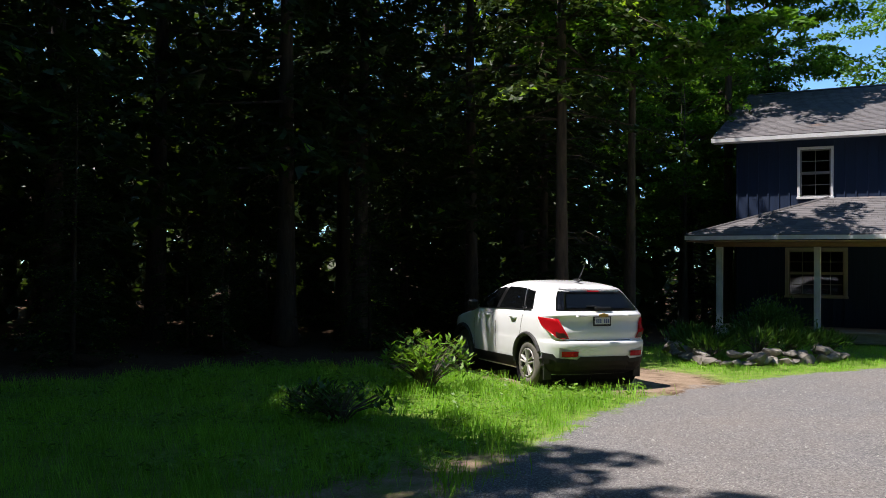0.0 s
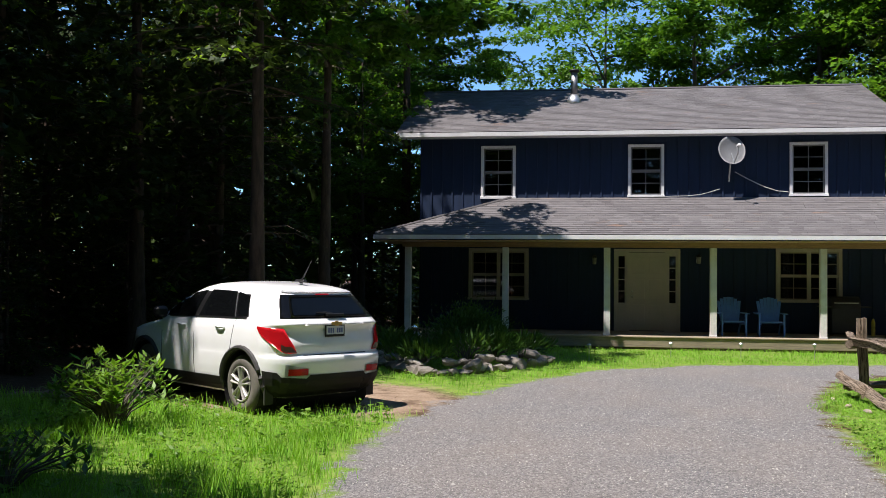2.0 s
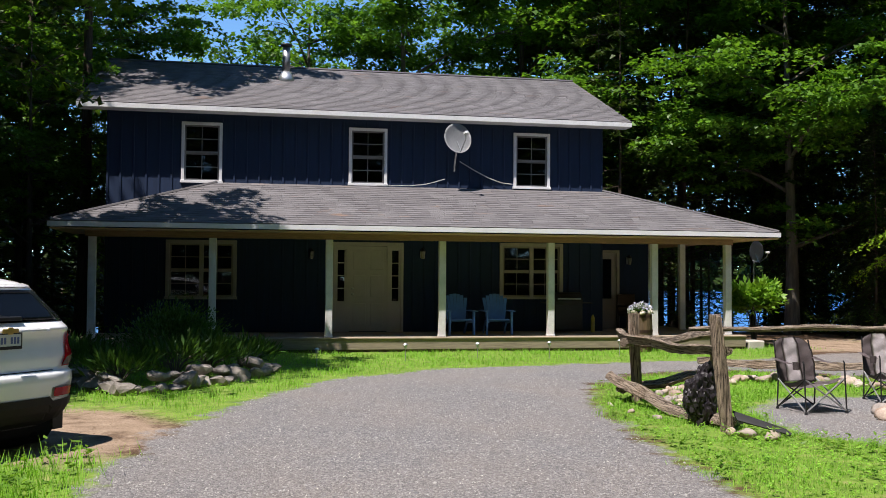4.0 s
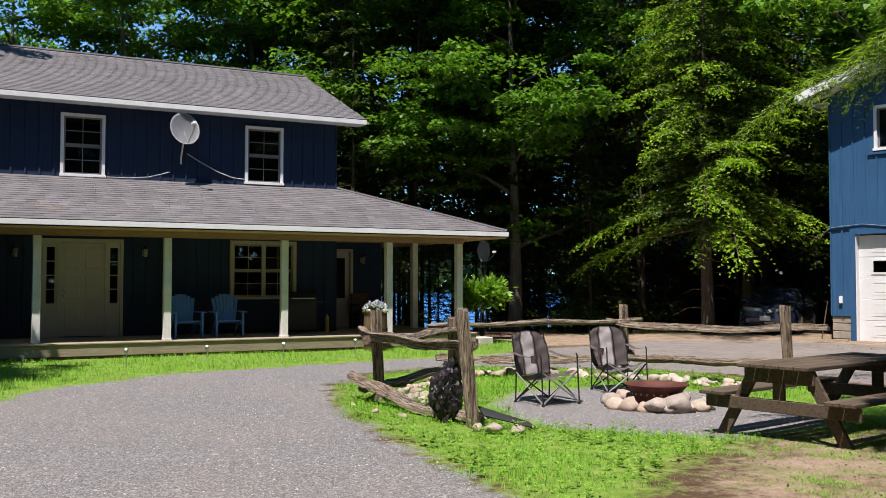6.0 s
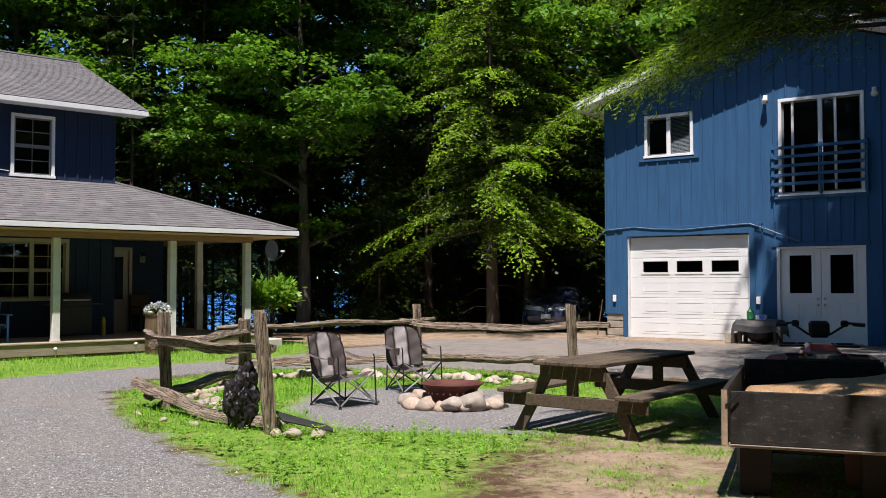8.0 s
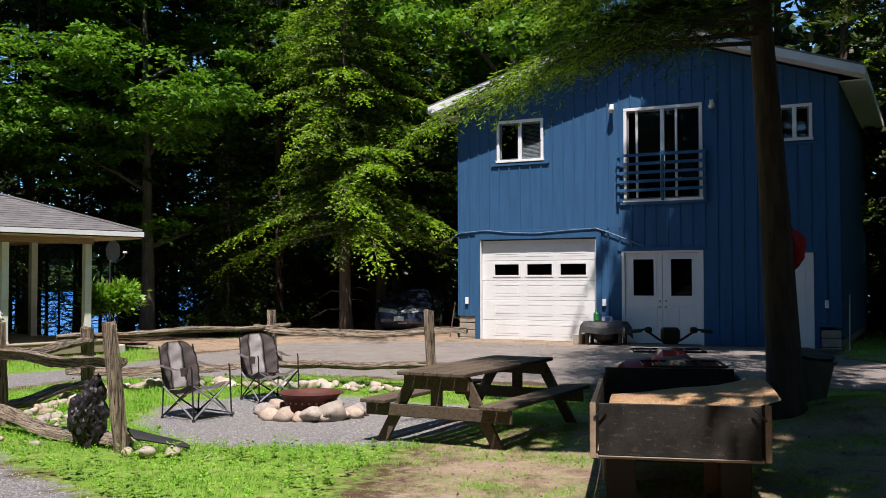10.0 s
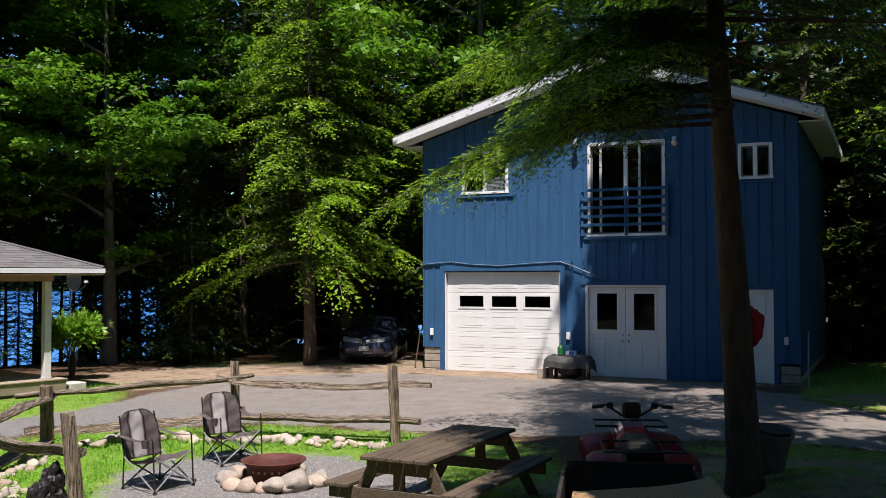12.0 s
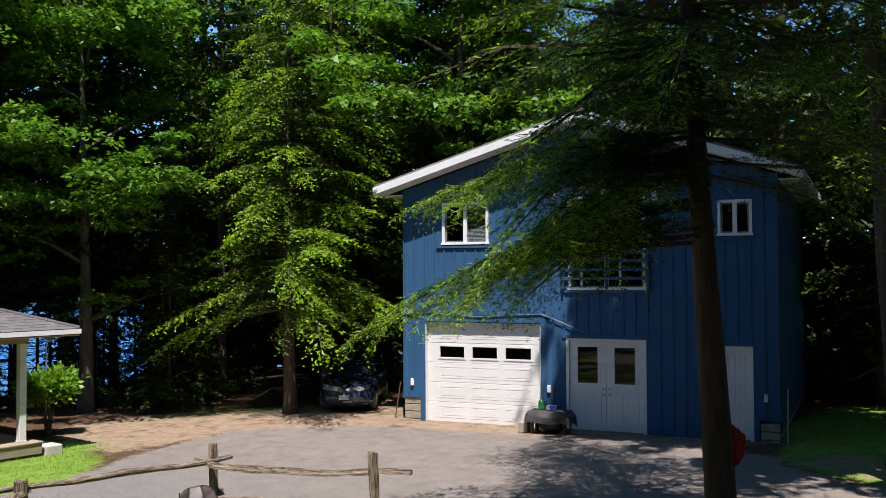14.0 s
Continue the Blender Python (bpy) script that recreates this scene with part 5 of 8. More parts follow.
wood([hem_far], [(16.5, 3.6)])
# trunk hidden by the near one; added to shade the gravel before the garage
hemlock("hemlock_tree", pose(10.53, 11.43, -0.02, -2.0, -1.6, 0), 41, 19.5, 4.4, 7.0, 0.15, 150, 0.2, 0.14, 0.19, 0.07, "tall hemlock added close behind the scarred trunk for its shade", lean=-0.008, tips=0.15, droop=0.3)
hemlock("hemlock_tree", pose(17.66, 10.36, 0.0, -2.5, -1.8, 0), 42, 22, 3.6, 8.5, 0.31, 110, 0.24, 0.18, 0.27, 0.10, "thick-trunked hemlock standing at the sandy edge of the drive", bare=10, tips=0.1)
# stands out of view, added only for its shade on the garage
maple("maple_tree", pose(15.35, 9.35, 0.1, 0, 0, 30), 36, 27, 4.15, 13.5, 0.28, 540, 60, 0.32, "unseen broad maple added to shade the garage front", bark=BARK)
# this maple and its copies are added for shade, most of them unseen
maple_d = maple("maple_tree", pose(-19.5, 3.5, 0.1, 0, 0, 30), 35, 27, 4.7, 13.5, 0.28, 290, 57, 0.32, "tall broad maple added for the shade it casts", bark=BARK)
wood([maple_d], [(-17.6, 5.0), (-15.2, 2.2), (-11.3, 0.9)], 0.68, 0.72)
wood([maple_d], [(-7.7, 22.4)], 0.58, 0.6)
wood([maple_d], [(-7.7, 32.0)], 0.74, 0.78)
# out of view to the right, added to shade the ground by the trailer
wood([maple_d], [(5.0, 6.4), (3.2, 4.0)], 0.73, 0.75)
# unseen behind the camera, added to close off the open sky
wood([maple_d], [(-5.6, -3.0), (1.6, -4.2), (-9.8, -2.6)], 0.8, 0.9)
wood([maple_d], [(-11.4, 2.5)], 0.68, 0.7)
wood([maple_b], [(-10.6, 40), (-7.4, 37.2)], 0.7, 0.74)
wood([maple_c], [(-8.3, 36)], 0.5, 0.52)
wood([hem_c], [(-10.2, 40.5), (-8.8, 42.5), (-11.8, 42.0)], 0.8, 0.9)
wood([hem_c], [(15.5, 31.5), (14.6, 34.0), (17.3, 33.6)], 0.3, 0.45)
wood([hem_c], [(14.0, 33.2), (15.1, 34.6), (16.0, 32.8)], 0.55, 0.65)
RTSTATE = rt.getstate()
wood([hem_c], [(-12.4, 22.6), (-15.4, 18.0), (-17.6, 22.4), (-12.0, 29.0), (-18.4, 15.4), (-16.4, 13.2)], 0.25, 0.4)
rt.setstate(RTSTATE)
pole = hemlock("hemlock_tree", pose(10.8, 35.5, hz(10.8, 35.5)), 28, 15, 1.9, 4.0, 0.085, 46, 0.26, 0.22, 0.34, 0.14, "thin dark hemlock on the slope above the lake", bare=34, tips=0.05)
rl = random.Random(5)
wood([pole], [(rl.uniform(8.2, 26), rl.uniform(33.5, 47)) for _ in range(42)])


# two more added for shade on the car's front and the lawn
wood([maple_d], [(-16.7, 13.0), (-17.4, 7.0)], 0.80, 0.82)
wood([hem_far], [(29.5, 12.4), (31.5, 19.5), (33.0, 22.5), (28.8, 16.2)], 1.0, 1.15)
wood([hem_c], [(14.8, 30.2), (15.6, 32.0), (16.4, 31.0), (17.6, 35.0)], 0.28, 0.44)
wood([maple_c], [(-9.0, 31.6), (-9.8, 34.0)], 0.50, 0.56)


# the far side of the woods and the far shore, too distant to tell trees apart
def far_woods():
    rng = np.random.default_rng(5)
    n = 36000
    a = rng.uniform(-1.9, 2.7, n)
    d = rng.uniform(55, 90, n)
    z = 19 * rng.uniform(0.0, 1, n) ** 1.1
    near_lake = (a > 0.05) & (a < 0.62)
    d = np.where(near_lake, rng.uniform(420, 500, n), d)
    z = np.where(near_lake, z * 1.8 - 3, np.where((a > -0.24) & (a < 0.3), z * 0.38, z))
    c = np.stack([np.sin(a) * d, 8 + np.cos(a) * d, z - 1], 1)
    s = np.where(near_lake, 7.0, 1.3) * rng.uniform(0.6, 1.4, n)
    q = leaflets(c, rng.normal(0, 1, (n, 3)), rng.normal(0, 1, (n, 3)) + np.array([0, 0, 0.6]), s, s * 0.7)
    # the dark undergrowth closing the view between the trunks
    n = 34000
    a, d = rng.uniform(-1.9, -0.38, n), rng.uniform(24, 46, n)
    c = np.stack([np.sin(a) * d, 8 + np.cos(a) * d, 9 * rng.uniform(0, 1, n) ** 1.5], 1)
    n2 = 9000
    a[:n2], d[:n2] = rng.uniform(1.12, 1.75, n2), rng.uniform(33, 50, n2)
    c[:n2] = np.stack([np.sin(a[:n2]) * d[:n2], 8 + np.cos(a[:n2]) * d[:n2], 12 * rng.uniform(0, 1, n2) ** 1.4], 1)
    n3 = slice(n2, n2 + 6000)
    a[n3], d[n3] = rng.uniform(0.62, 1.15, 6000), rng.uniform(40, 58, 6000)
    c[n3] = np.stack([np.sin(a[n3]) * d[n3], 8 + np.cos(a[n3]) * d[n3], 9 * rng.uniform(0, 1, 6000) ** 1.2], 1)
    # unseen bank of leaves behind the camera, added to darken the window reflections
    n4 = slice(n2 + 6000, n2 + 14000)
    a[n4], d[n4] = rng.uniform(2.3, 4.3, 8000), rng.uniform(20, 32, 8000)
    c[n4] = np.stack([np.sin(a[n4]) * d[n4], 8 + np.cos(a[n4]) * d[n4], 17 * rng.uniform(0, 1, 8000)], 1)
    s = rng.uniform(0.5, 1.1, n)
    s[n4] *= 1.5
    q = np.concatenate([q, leaflets(c, rng.normal(0, 1, (n, 3)), rng.normal(0, 1, (n, 3)) + np.array([0, 0, 0.6]), s, s * 0.7)])
    ob = new("far_woods", quads_mesh("far_woods", q, NEEDLE))
    tagged(ob, "dense green woods round the clearing, with an unseen bank behind the camera", "woods", "", "stuff")


far_woods()


def yard_tufts():
    """Patches of short grass, and dead leaves and chips of wood, on the bare earth."""
    rng = np.random.default_rng(19)
    n = 1500
    x, y = rng.uniform(2.6, 9.0, n), rng.uniform(8.6, 14.2, n)
    g, d, l = masks(x, y)
    ok = (d > -0.1) & (g < 0) & (wob(x, y, 0.9) + 0.6 * wob(x + 2, y + 1, 2.1) > -0.2)
    x, y = x[ok], y[ok]
    k = 34
    m = len(x) * k
    r = np.abs(rng.normal(0, 0.13, m))
    a = rng.uniform(0, 6.283, m)
    px, py = np.repeat(x, k) + r * np.cos(a), np.repeat(y, k) + r * np.sin(a)
    h = rng.uniform(0.015, 0.045, m) * np.clip(1.2 - 2.5 * r, 0.4, 1.2)
    a = rng.uniform(0, 6.283, m)
    up = np.stack([np.cos(a) * 0.8, np.sin(a) * 0.8, np.ones(m)], 1)
    q = leaflets(np.stack([px, py, height(px, py) - 0.004], 1), up, rng.normal(0, 1, (m, 3)), h, 0.012)[:, :3]
    ob = new("grass_tufts", quads_mesh("grass_tufts", q, GRASS))
    tagged(ob, "short grass growing in patches on bare earth", "grass", "", "stuff")
    n = 7000
    x = np.concatenate([rng.uniform(2.5, 12, n), rng.uniform(-11, -4.5, n // 4)])
    y = np.concatenate([rng.uniform(7.5, 14, n), rng.uniform(8, 18, n // 4)])
    s, d = rng.uniform(-1.0, 9.0, 5000), -2.6 * rng.uniform(0.0, 1, 5000) ** 1.6 - 0.08
    x, y = np.concatenate([x, 17.2 + 0.228 * s + 0.974 * d]), np.concatenate([y, 22.236 - 0.974 * s + 0.228 * d])
    z = height(x, y) + 0.006
    n = len(x)
    s = rng.uniform(0.012, 0.045, n)
    q = leaflets(np.stack([x, y, z], 1), rng.normal(0, 1, (n, 3)) * np.array([1, 1, 0.15]), rng.normal(0, 0.25, (n, 3)) + np.array([0, 0, 1]), s, s * rng.uniform(0.25, 0.8, n))
    ob = new("leaf_litter", quads_mesh("leaf_litter", q, leaf_mat("dead_leaves", (0.05, 0.03, 0.018), (0.30, 0.20, 0.12), 0.1, 0.8)))
    tagged(ob, "dead leaves and wood chips scattered on the earth", "leaf litter", "", "stuff")


yard_tufts()


def grass_field():
    rng = np.random.default_rng(9)
    out = []
    for (x0, x1, y0, y1, dens, hgt) in ((-13.5, -3.2, 3.0, 15.5, 1050, 0.14), (-8, 10.5, 15.5, 28.3, 650, 0.08), (0.2, 10, 7.5, 21.5, 2500, 0.042), (9, 29, 3, 31, 140, 0.10)):
        n = int((x1 - x0) * (y1 - y0) * dens)
        x, y = rng.uniform(x0, x1, n), rng.uniform(y0, y1, n)
        g, d, l = masks(x, y)
        w = wob(x, y, 0.9)
        rag = np.where((x > 1) & (y < 15), 0.9 * wob(x, y, 1.3) + 0.5 * wob(x + 4, y, 3.3), 0.3 * w)
        keep = (l + rag > 0.0 + 0.7 * rng.uniform(0, 1, n) ** 2) & (g < -0.02 + 0.15 * w + 0.1 * rng.normal(0, 1, n))
        keep &= (rng.uniform(0, 1, n) < np.clip(0.6 - 0.8 * d + 0.9 * wob(x, y, 1.7), 0.03, 1.0))
        keep &= rng.uniform(0, 1, n) < 0.45 + 0.55 * np.clip(0.5 + wob(x, y, 2.3), 0, 1)
        # sparse tufts on bare earth by the seats
        tuft = (d > -0.2) & (l < 0) & (g < 0) & (wob(x, y, 1.5) + 0.35 * wob(x + 3, y - 5, 5.0) > -0.12 + 0.6 * rng.uniform(0, 1, n)) & (x < 9) & (x > 0) & (y < 14.5)
        low = tuft[keep | tuft]
        x, y = x[keep | tuft], y[keep | tuft]
        n = len(x)
        h = hgt * rng.uniform(0.45, 1.5, n) * (1 + 0.5 * wob(x, y, 1.2)) * np.where(low, 0.45, 1.0)
        p = np.stack([x, y, height(x, y) - 0.01], 1)
        a = rng.uniform(0, 6.283, n)
        bend = np.stack([np.cos(a) * 0.45, np.sin(a) * 0.45, np.ones(n)], 1)
        nr = np.stack([np.cos(a), np.sin(a), 0.2 * np.ones(n)], 1) + rng.normal(0, 0.3, (n, 3))
        out.append(leaflets(p, bend, np.cross(bend, np.stack([-np.sin(a), np.cos(a), 0 * a], 1)), h, 0.007 + 0.06 * h + 0.003 * low)[:, :3])
    q = np.concatenate(out)
    ob = new("grass", quads_mesh("grass", q, GRASS))
    tagged(ob, "rough uncut grass, bright green in the sun", "grass", "", "stuff")


grass_field()

# ---------------------------------------------------------------- vehicles
def car_paint(name, col, rough=0.25, metal=0.0):
    m, nt, b = material(name, rough, metal, 0.5)
    b.inputs["Coat Weight"].default_value = 0.7
    b.inputs["Coat Roughness"].default_value = 0.06
    c = coords(nt)
    dust = ramp(nt, noise_tex(nt, c, 3.0, 6, 0.65), [(0.4, grey(0.0)), (0.75, grey(0.07))])
    nt.links.new(mix(nt, dust, col, (0.30, 0.26, 0.2)), b.inputs["Base Color"])
    return m


CAR_WHITE = car_paint("white_car_paint", (0.86, 0.87, 0.885))
CAR_NAVY = car_paint("dark_navy_car_paint", (0.03, 0.04, 0.09), 0.2, 0.3)
CLADDING = simple("dusty_black_plastic", (0.035, 0.034, 0.034), 0.6, var=0.3, scale=4)
TYRE = simple("dusty_tyre_rubber", (0.15, 0.138, 0.12), 0.9, var=0.3, scale=5, bumpy=0.3)
ALLOY = simple("grey_wheel_cover", (0.50, 0.49, 0.46), 0.42, 0.5, var=0.15)
CARGLASS, _nt, _b = material("tinted_car_glass", 0.04, 0.0, 0.6)
_b.inputs["Base Color"].default_value = (0.006, 0.007, 0.008, 1)
REDLENS, _nt, _b = material("red_lamp_lens", 0.12, 0.0, 0.6)
_b.inputs["Base Color"].default_value = (0.62, 0.012, 0.02, 1)
CLEARLENS, _nt, _b = material("clear_lamp_lens", 0.12, 0.3, 0.7)
_b.inputs["Base Color"].default_value = (0.8, 0.8, 0.82, 1)
GOLD, _nt, _b = material("gold_badge", 0.3, 0.8)
_b.inputs["Base Color"].default_value = (0.55, 0.38, 0.12, 1)
PLATE = simple("pale_number_plate", (0.62, 0.66, 0.72), 0.4, var=0.05)
PLATEINK = simple("blue_plate_marks", (0.10, 0.14, 0.35), 0.5)


class Shell:
    """A car body as rounded outlines stacked by height: z, rear end, front end, half width, rear and front corner radius."""
    def __init__(self, levels, roof_fall=(0.0, 0.0)):
        self.lv = np.array(levels, float)
        self.fall = roof_fall

    def bent(self, x, z):
        """The height at which a point of the shell comes out: the roof falls away to the tail and to the windscreen."""
        k = min(1.0, max(0.0, (z - 1.13) / 0.45))
        return z - k * (self.fall[0] * min(1.0, max(0.0, (-x - 0.3) / 1.4)) ** 1.8 + self.fall[1] * min(1.2, max(0.0, (x + 0.35) / 0.8)) ** 1.6)

    def level(self, z):
        return [float(np.interp(z, self.lv[:, 0], self.lv[:, k])) for k in range(1, 6)]

    def ring(self, z):
        xr, xf, w, rr, rf = self.level(z)
        pts = []
        half = []
        for k in range(5):
            y = (w - rr) * k / 5
            half.append((xr + 0.05 * (y / w) ** 2, y))
        for k in range(7):
            a = math.pi / 2 * k / 6
            half.append((xr + rr - rr * math.cos(a) + 0.05 * (1 - math.sin(a)) * ((w - rr) / w) ** 2, w - rr + rr * math.sin(a)))
        for k in range(1, 16):
            s = k / 16
            half.append((xr + rr + (xf - rf - xr - rr) * s, w + 0.012 * math.sin(math.pi * s)))
        for k in range(7):
            a = math.pi / 2 * k / 6
            half.append((xf - rf + rf * math.sin(a), w - rf + rf * math.cos(a)))
        for k in range(1, 6):
            y = (w - rf) * (1 - k / 5)
            half.append((xf + 0.06 * (1 - (y / max(w - rf, 0.01)) ** 2) , y))
        return half  # from the rear middle round the left side to the front middle

    def at(self, z, u, out=0.0):
        h = self.ring(z)
        sg = 1 if u >= 0 else -1
        u = abs(u)
        i = min(int(u), len(h) - 2)
        f = u - i
        p = Vector((h[i][0] * (1 - f) + h[i + 1][0] * f, h[i][1] * (1 - f) + h[i + 1][1] * f, z))
        d = Vector((h[i + 1][0] - h[i][0], h[i + 1][1] - h[i][1], 0))
        if d.length < 1e-6:
            d = Vector((0, 1, 0))
        n = Vector((-d.y, d.x, 0)).normalized() * out
        p = p + n
        return Vector((p.x, sg * p.y, self.bent(p.x, p.z)))

    def u_at_x(self, z, x):
        h = self.ring(z)
        for i in range(11, len(h) - 1):
            if h[i][0] <= x <= h[i + 1][0]:
                return i + (x - h[i][0]) / (h[i + 1][0] - h[i][0])
        return 11.0

    def body(self, zs):
        bm = bmesh.new()
        rings = []
        for z in zs:
            h = self.ring(z)
            fine = []
            for p, q in zip(h, h[1:]):
                k = 5 if 11 <= h.index(p) < 27 else 1
                fine += [(p[0] + (q[0] - p[0]) * i / k, p[1] + (q[1] - p[1]) * i / k) for i in range(k)]
            h = fine + [h[-1]]
            full = h + [(x, -y) for x, y in reversed(h[1:-1])]
            rings.append([bm.verts.new((x, y, self.bent(x, z))) for x, y in full])
        for a, b in zip(rings, rings[1:]):
            n = len(a)
            for k in range(n):
                bm.faces.new((a[k], a[(k + 1) % n], b[(k + 1) % n], b[k]))
        bm.faces.new(rings[-1])
        return bm

    def patch(self, zfun, us, nz=5, out=0.006):
        """A thin skin over the shell: us runs round it, zfun(u) gives its lower and upper edge."""
        bm = bmesh.new()
        grid = []
        for u in us:
            a, b = zfun(u)
            grid.append([bm.verts.new(self.at(a + (b - a) * k / nz, u, out)) for k in range(nz + 1)])
        for c0, c1 in zip(grid, grid[1:]):
            for k in range(nz):
                bm.faces.new((c0[k], c1[k], c1[k + 1], c0[k + 1]))
        bmesh.ops.solidify(bm, geom=list(bm.faces), thickness=0.004)
        return bm

    def side_patch(self, quad, sg, nx=6, nz=4, out=0.007):
        """A pane on one flank from four corners in length and height."""
        bm = bmesh.new()
        grid = []
        for i in range(nx + 1):
            s = i / nx
            col = []
            for k in range(nz + 1):
                t = k / nz
                x = (quad[0][0] * (1 - s) + quad[1][0] * s) * (1 - t) + (quad[3][0] * (1 - s) + quad[2][0] * s) * t
                z = (quad[0][1] * (1 - s) + quad[1][1] * s) * (1 - t) + (quad[3][1] * (1 - s) + quad[2][1] * s) * t
                p = self.at(z, self.u_at_x(z, x), out)
                col.append(bm.verts.new((x, sg * p.y, self.bent(x, z))))
            grid.append(col)
        for c0, c1 in zip(grid, grid[1:]):
            for k in range(nz):
                bm.faces.new((c0[k], c1[k], c1[k + 1], c0[k + 1]))
        bmesh.ops.solidify(bm, geom=list(bm.faces), thickness=0.004)
        return bm


def cut_arches(bm, centres, r):
    """Open the wheel arches in a shell: drop what lies inside the circles and draw the rim true."""
    for cx, cz in centres:
        gone = [f for f in bm.faces if abs(f.calc_center_median().y) > 0.6 and math.hypot(f.calc_center_median().x - cx, f.calc_center_median().z - cz) < r]
        rim = {v for f in gone for v in f.verts}
        bmesh.ops.delete(bm, geom=gone, context="FACES_ONLY")
        for v in rim:
            if v.is_valid and v.link_faces:
                d = Vector((v.co.x - cx, 0, v.co.z - cz))
                if d.length > 1e-4 and abs(d.length - r) < 0.06:
                    d = d.normalized() * r
                    v.co = Vector((cx + d.x, v.co.y, cz + d.z))
        loose = [v for v in bm.verts if not v.link_faces]
        bmesh.ops.delete(bm, geom=loose, context="VERTS")
    return bm


def wheel(parent, x, y, r, w, sg, spokes=5):
    wh = new("wheel")
    wh.parent = parent
    wh.matrix_basis = Matrix.Translation((x, y, r)) @ Matrix.Rotation(0 if sg > 0 else math.pi, 4, "Z")
    bm = bmesh.new()
    prof = [(-w / 2, r * 0.64), (-w / 2 + 0.01, r * 0.82), (-w / 2 + 0.03, r * 0.96), (-w * 0.2, r), (w * 0.2, r), (w / 2 - 0.03, r * 0.96), (w / 2 - 0.006, r * 0.82), (w / 2, r * 0.66), (w / 2 - 0.02, r * 0.62), (-w / 2 + 0.02, r * 0.62)]
    n = 32
    rings = [[bm.verts.new((q * math.cos(2 * math.pi * k / n), yy, q * math.sin(2 * math.pi * k / n))) for k in range(n)] for yy, q in prof]
    rings.append(rings[0])
    for a, b in zip(rings, rings[1:]):
        for k in range(n):
            bm.faces.new((a[k], a[(k + 1) % n], b[(k + 1) % n], b[k]))
    part("tyre", bm, TYRE, wh, "", True)
    bm = bmesh.new()
    prof = [(w / 2 - 0.004, r * 0.63), (w / 2 - 0.01, r * 0.58), (w / 2 - 0.05, r * 0.55), (w / 2 - 0.06, 0.02)]
    rings = [[bm.verts.new((q * math.cos(2 * math.pi * k / n), yy, q * math.sin(2 * math.pi * k / n))) for k in range(n)] for yy, q in prof]
    for a, b in zip(rings, rings[1:]):
        for k in range(n):
            bm.faces.new((a[k], a[(k + 1) % n], b[(k + 1) % n], b[k]))
    bm.faces.new(rings[-1])
    rim = part("rim", bm, CLADDING, wh)
    ring = bmesh.new()
    bm_tube(ring, [(r * 0.585 * math.cos(2 * math.pi * k / 32), w / 2 - 0.008, r * 0.585 * math.sin(2 * math.pi * k / 32)) for k in range(33)], 0.013, 6)
    part("rim_lip", ring, ALLOY, wh, "", True)
    for k in range(spokes):
        a = 2 * math.pi * (k + 0.25) / spokes
        for da in (-0.2, 0.2):
            bm = bmesh.new()
            p0 = Vector((0.05 * math.cos(a + da * 1.5), w / 2 - 0.02, 0.05 * math.sin(a + da * 1.5)))
            p1 = Vector((r * 0.57 * math.cos(a + da), w / 2 - 0.012, r * 0.57 * math.sin(a + da)))
            bm_tube(bm, [p0, (p0 + p1) / 2 + Vector((0, 0.008, 0)), p1], [0.030, 0.027, 0.036], 6, True, 0.6)
            part("spoke", bm, ALLOY, wh)
    bm = bmesh.new()
    bm_tube(bm, [(0, w / 2 - 0.05, 0), (0, w / 2 - 0.004, 0), (0, w / 2 + 0.002, 0)], [0.075, 0.07, 0.05], 16)
    part("hub_cap", bm, ALLOY, wh)
    return wh


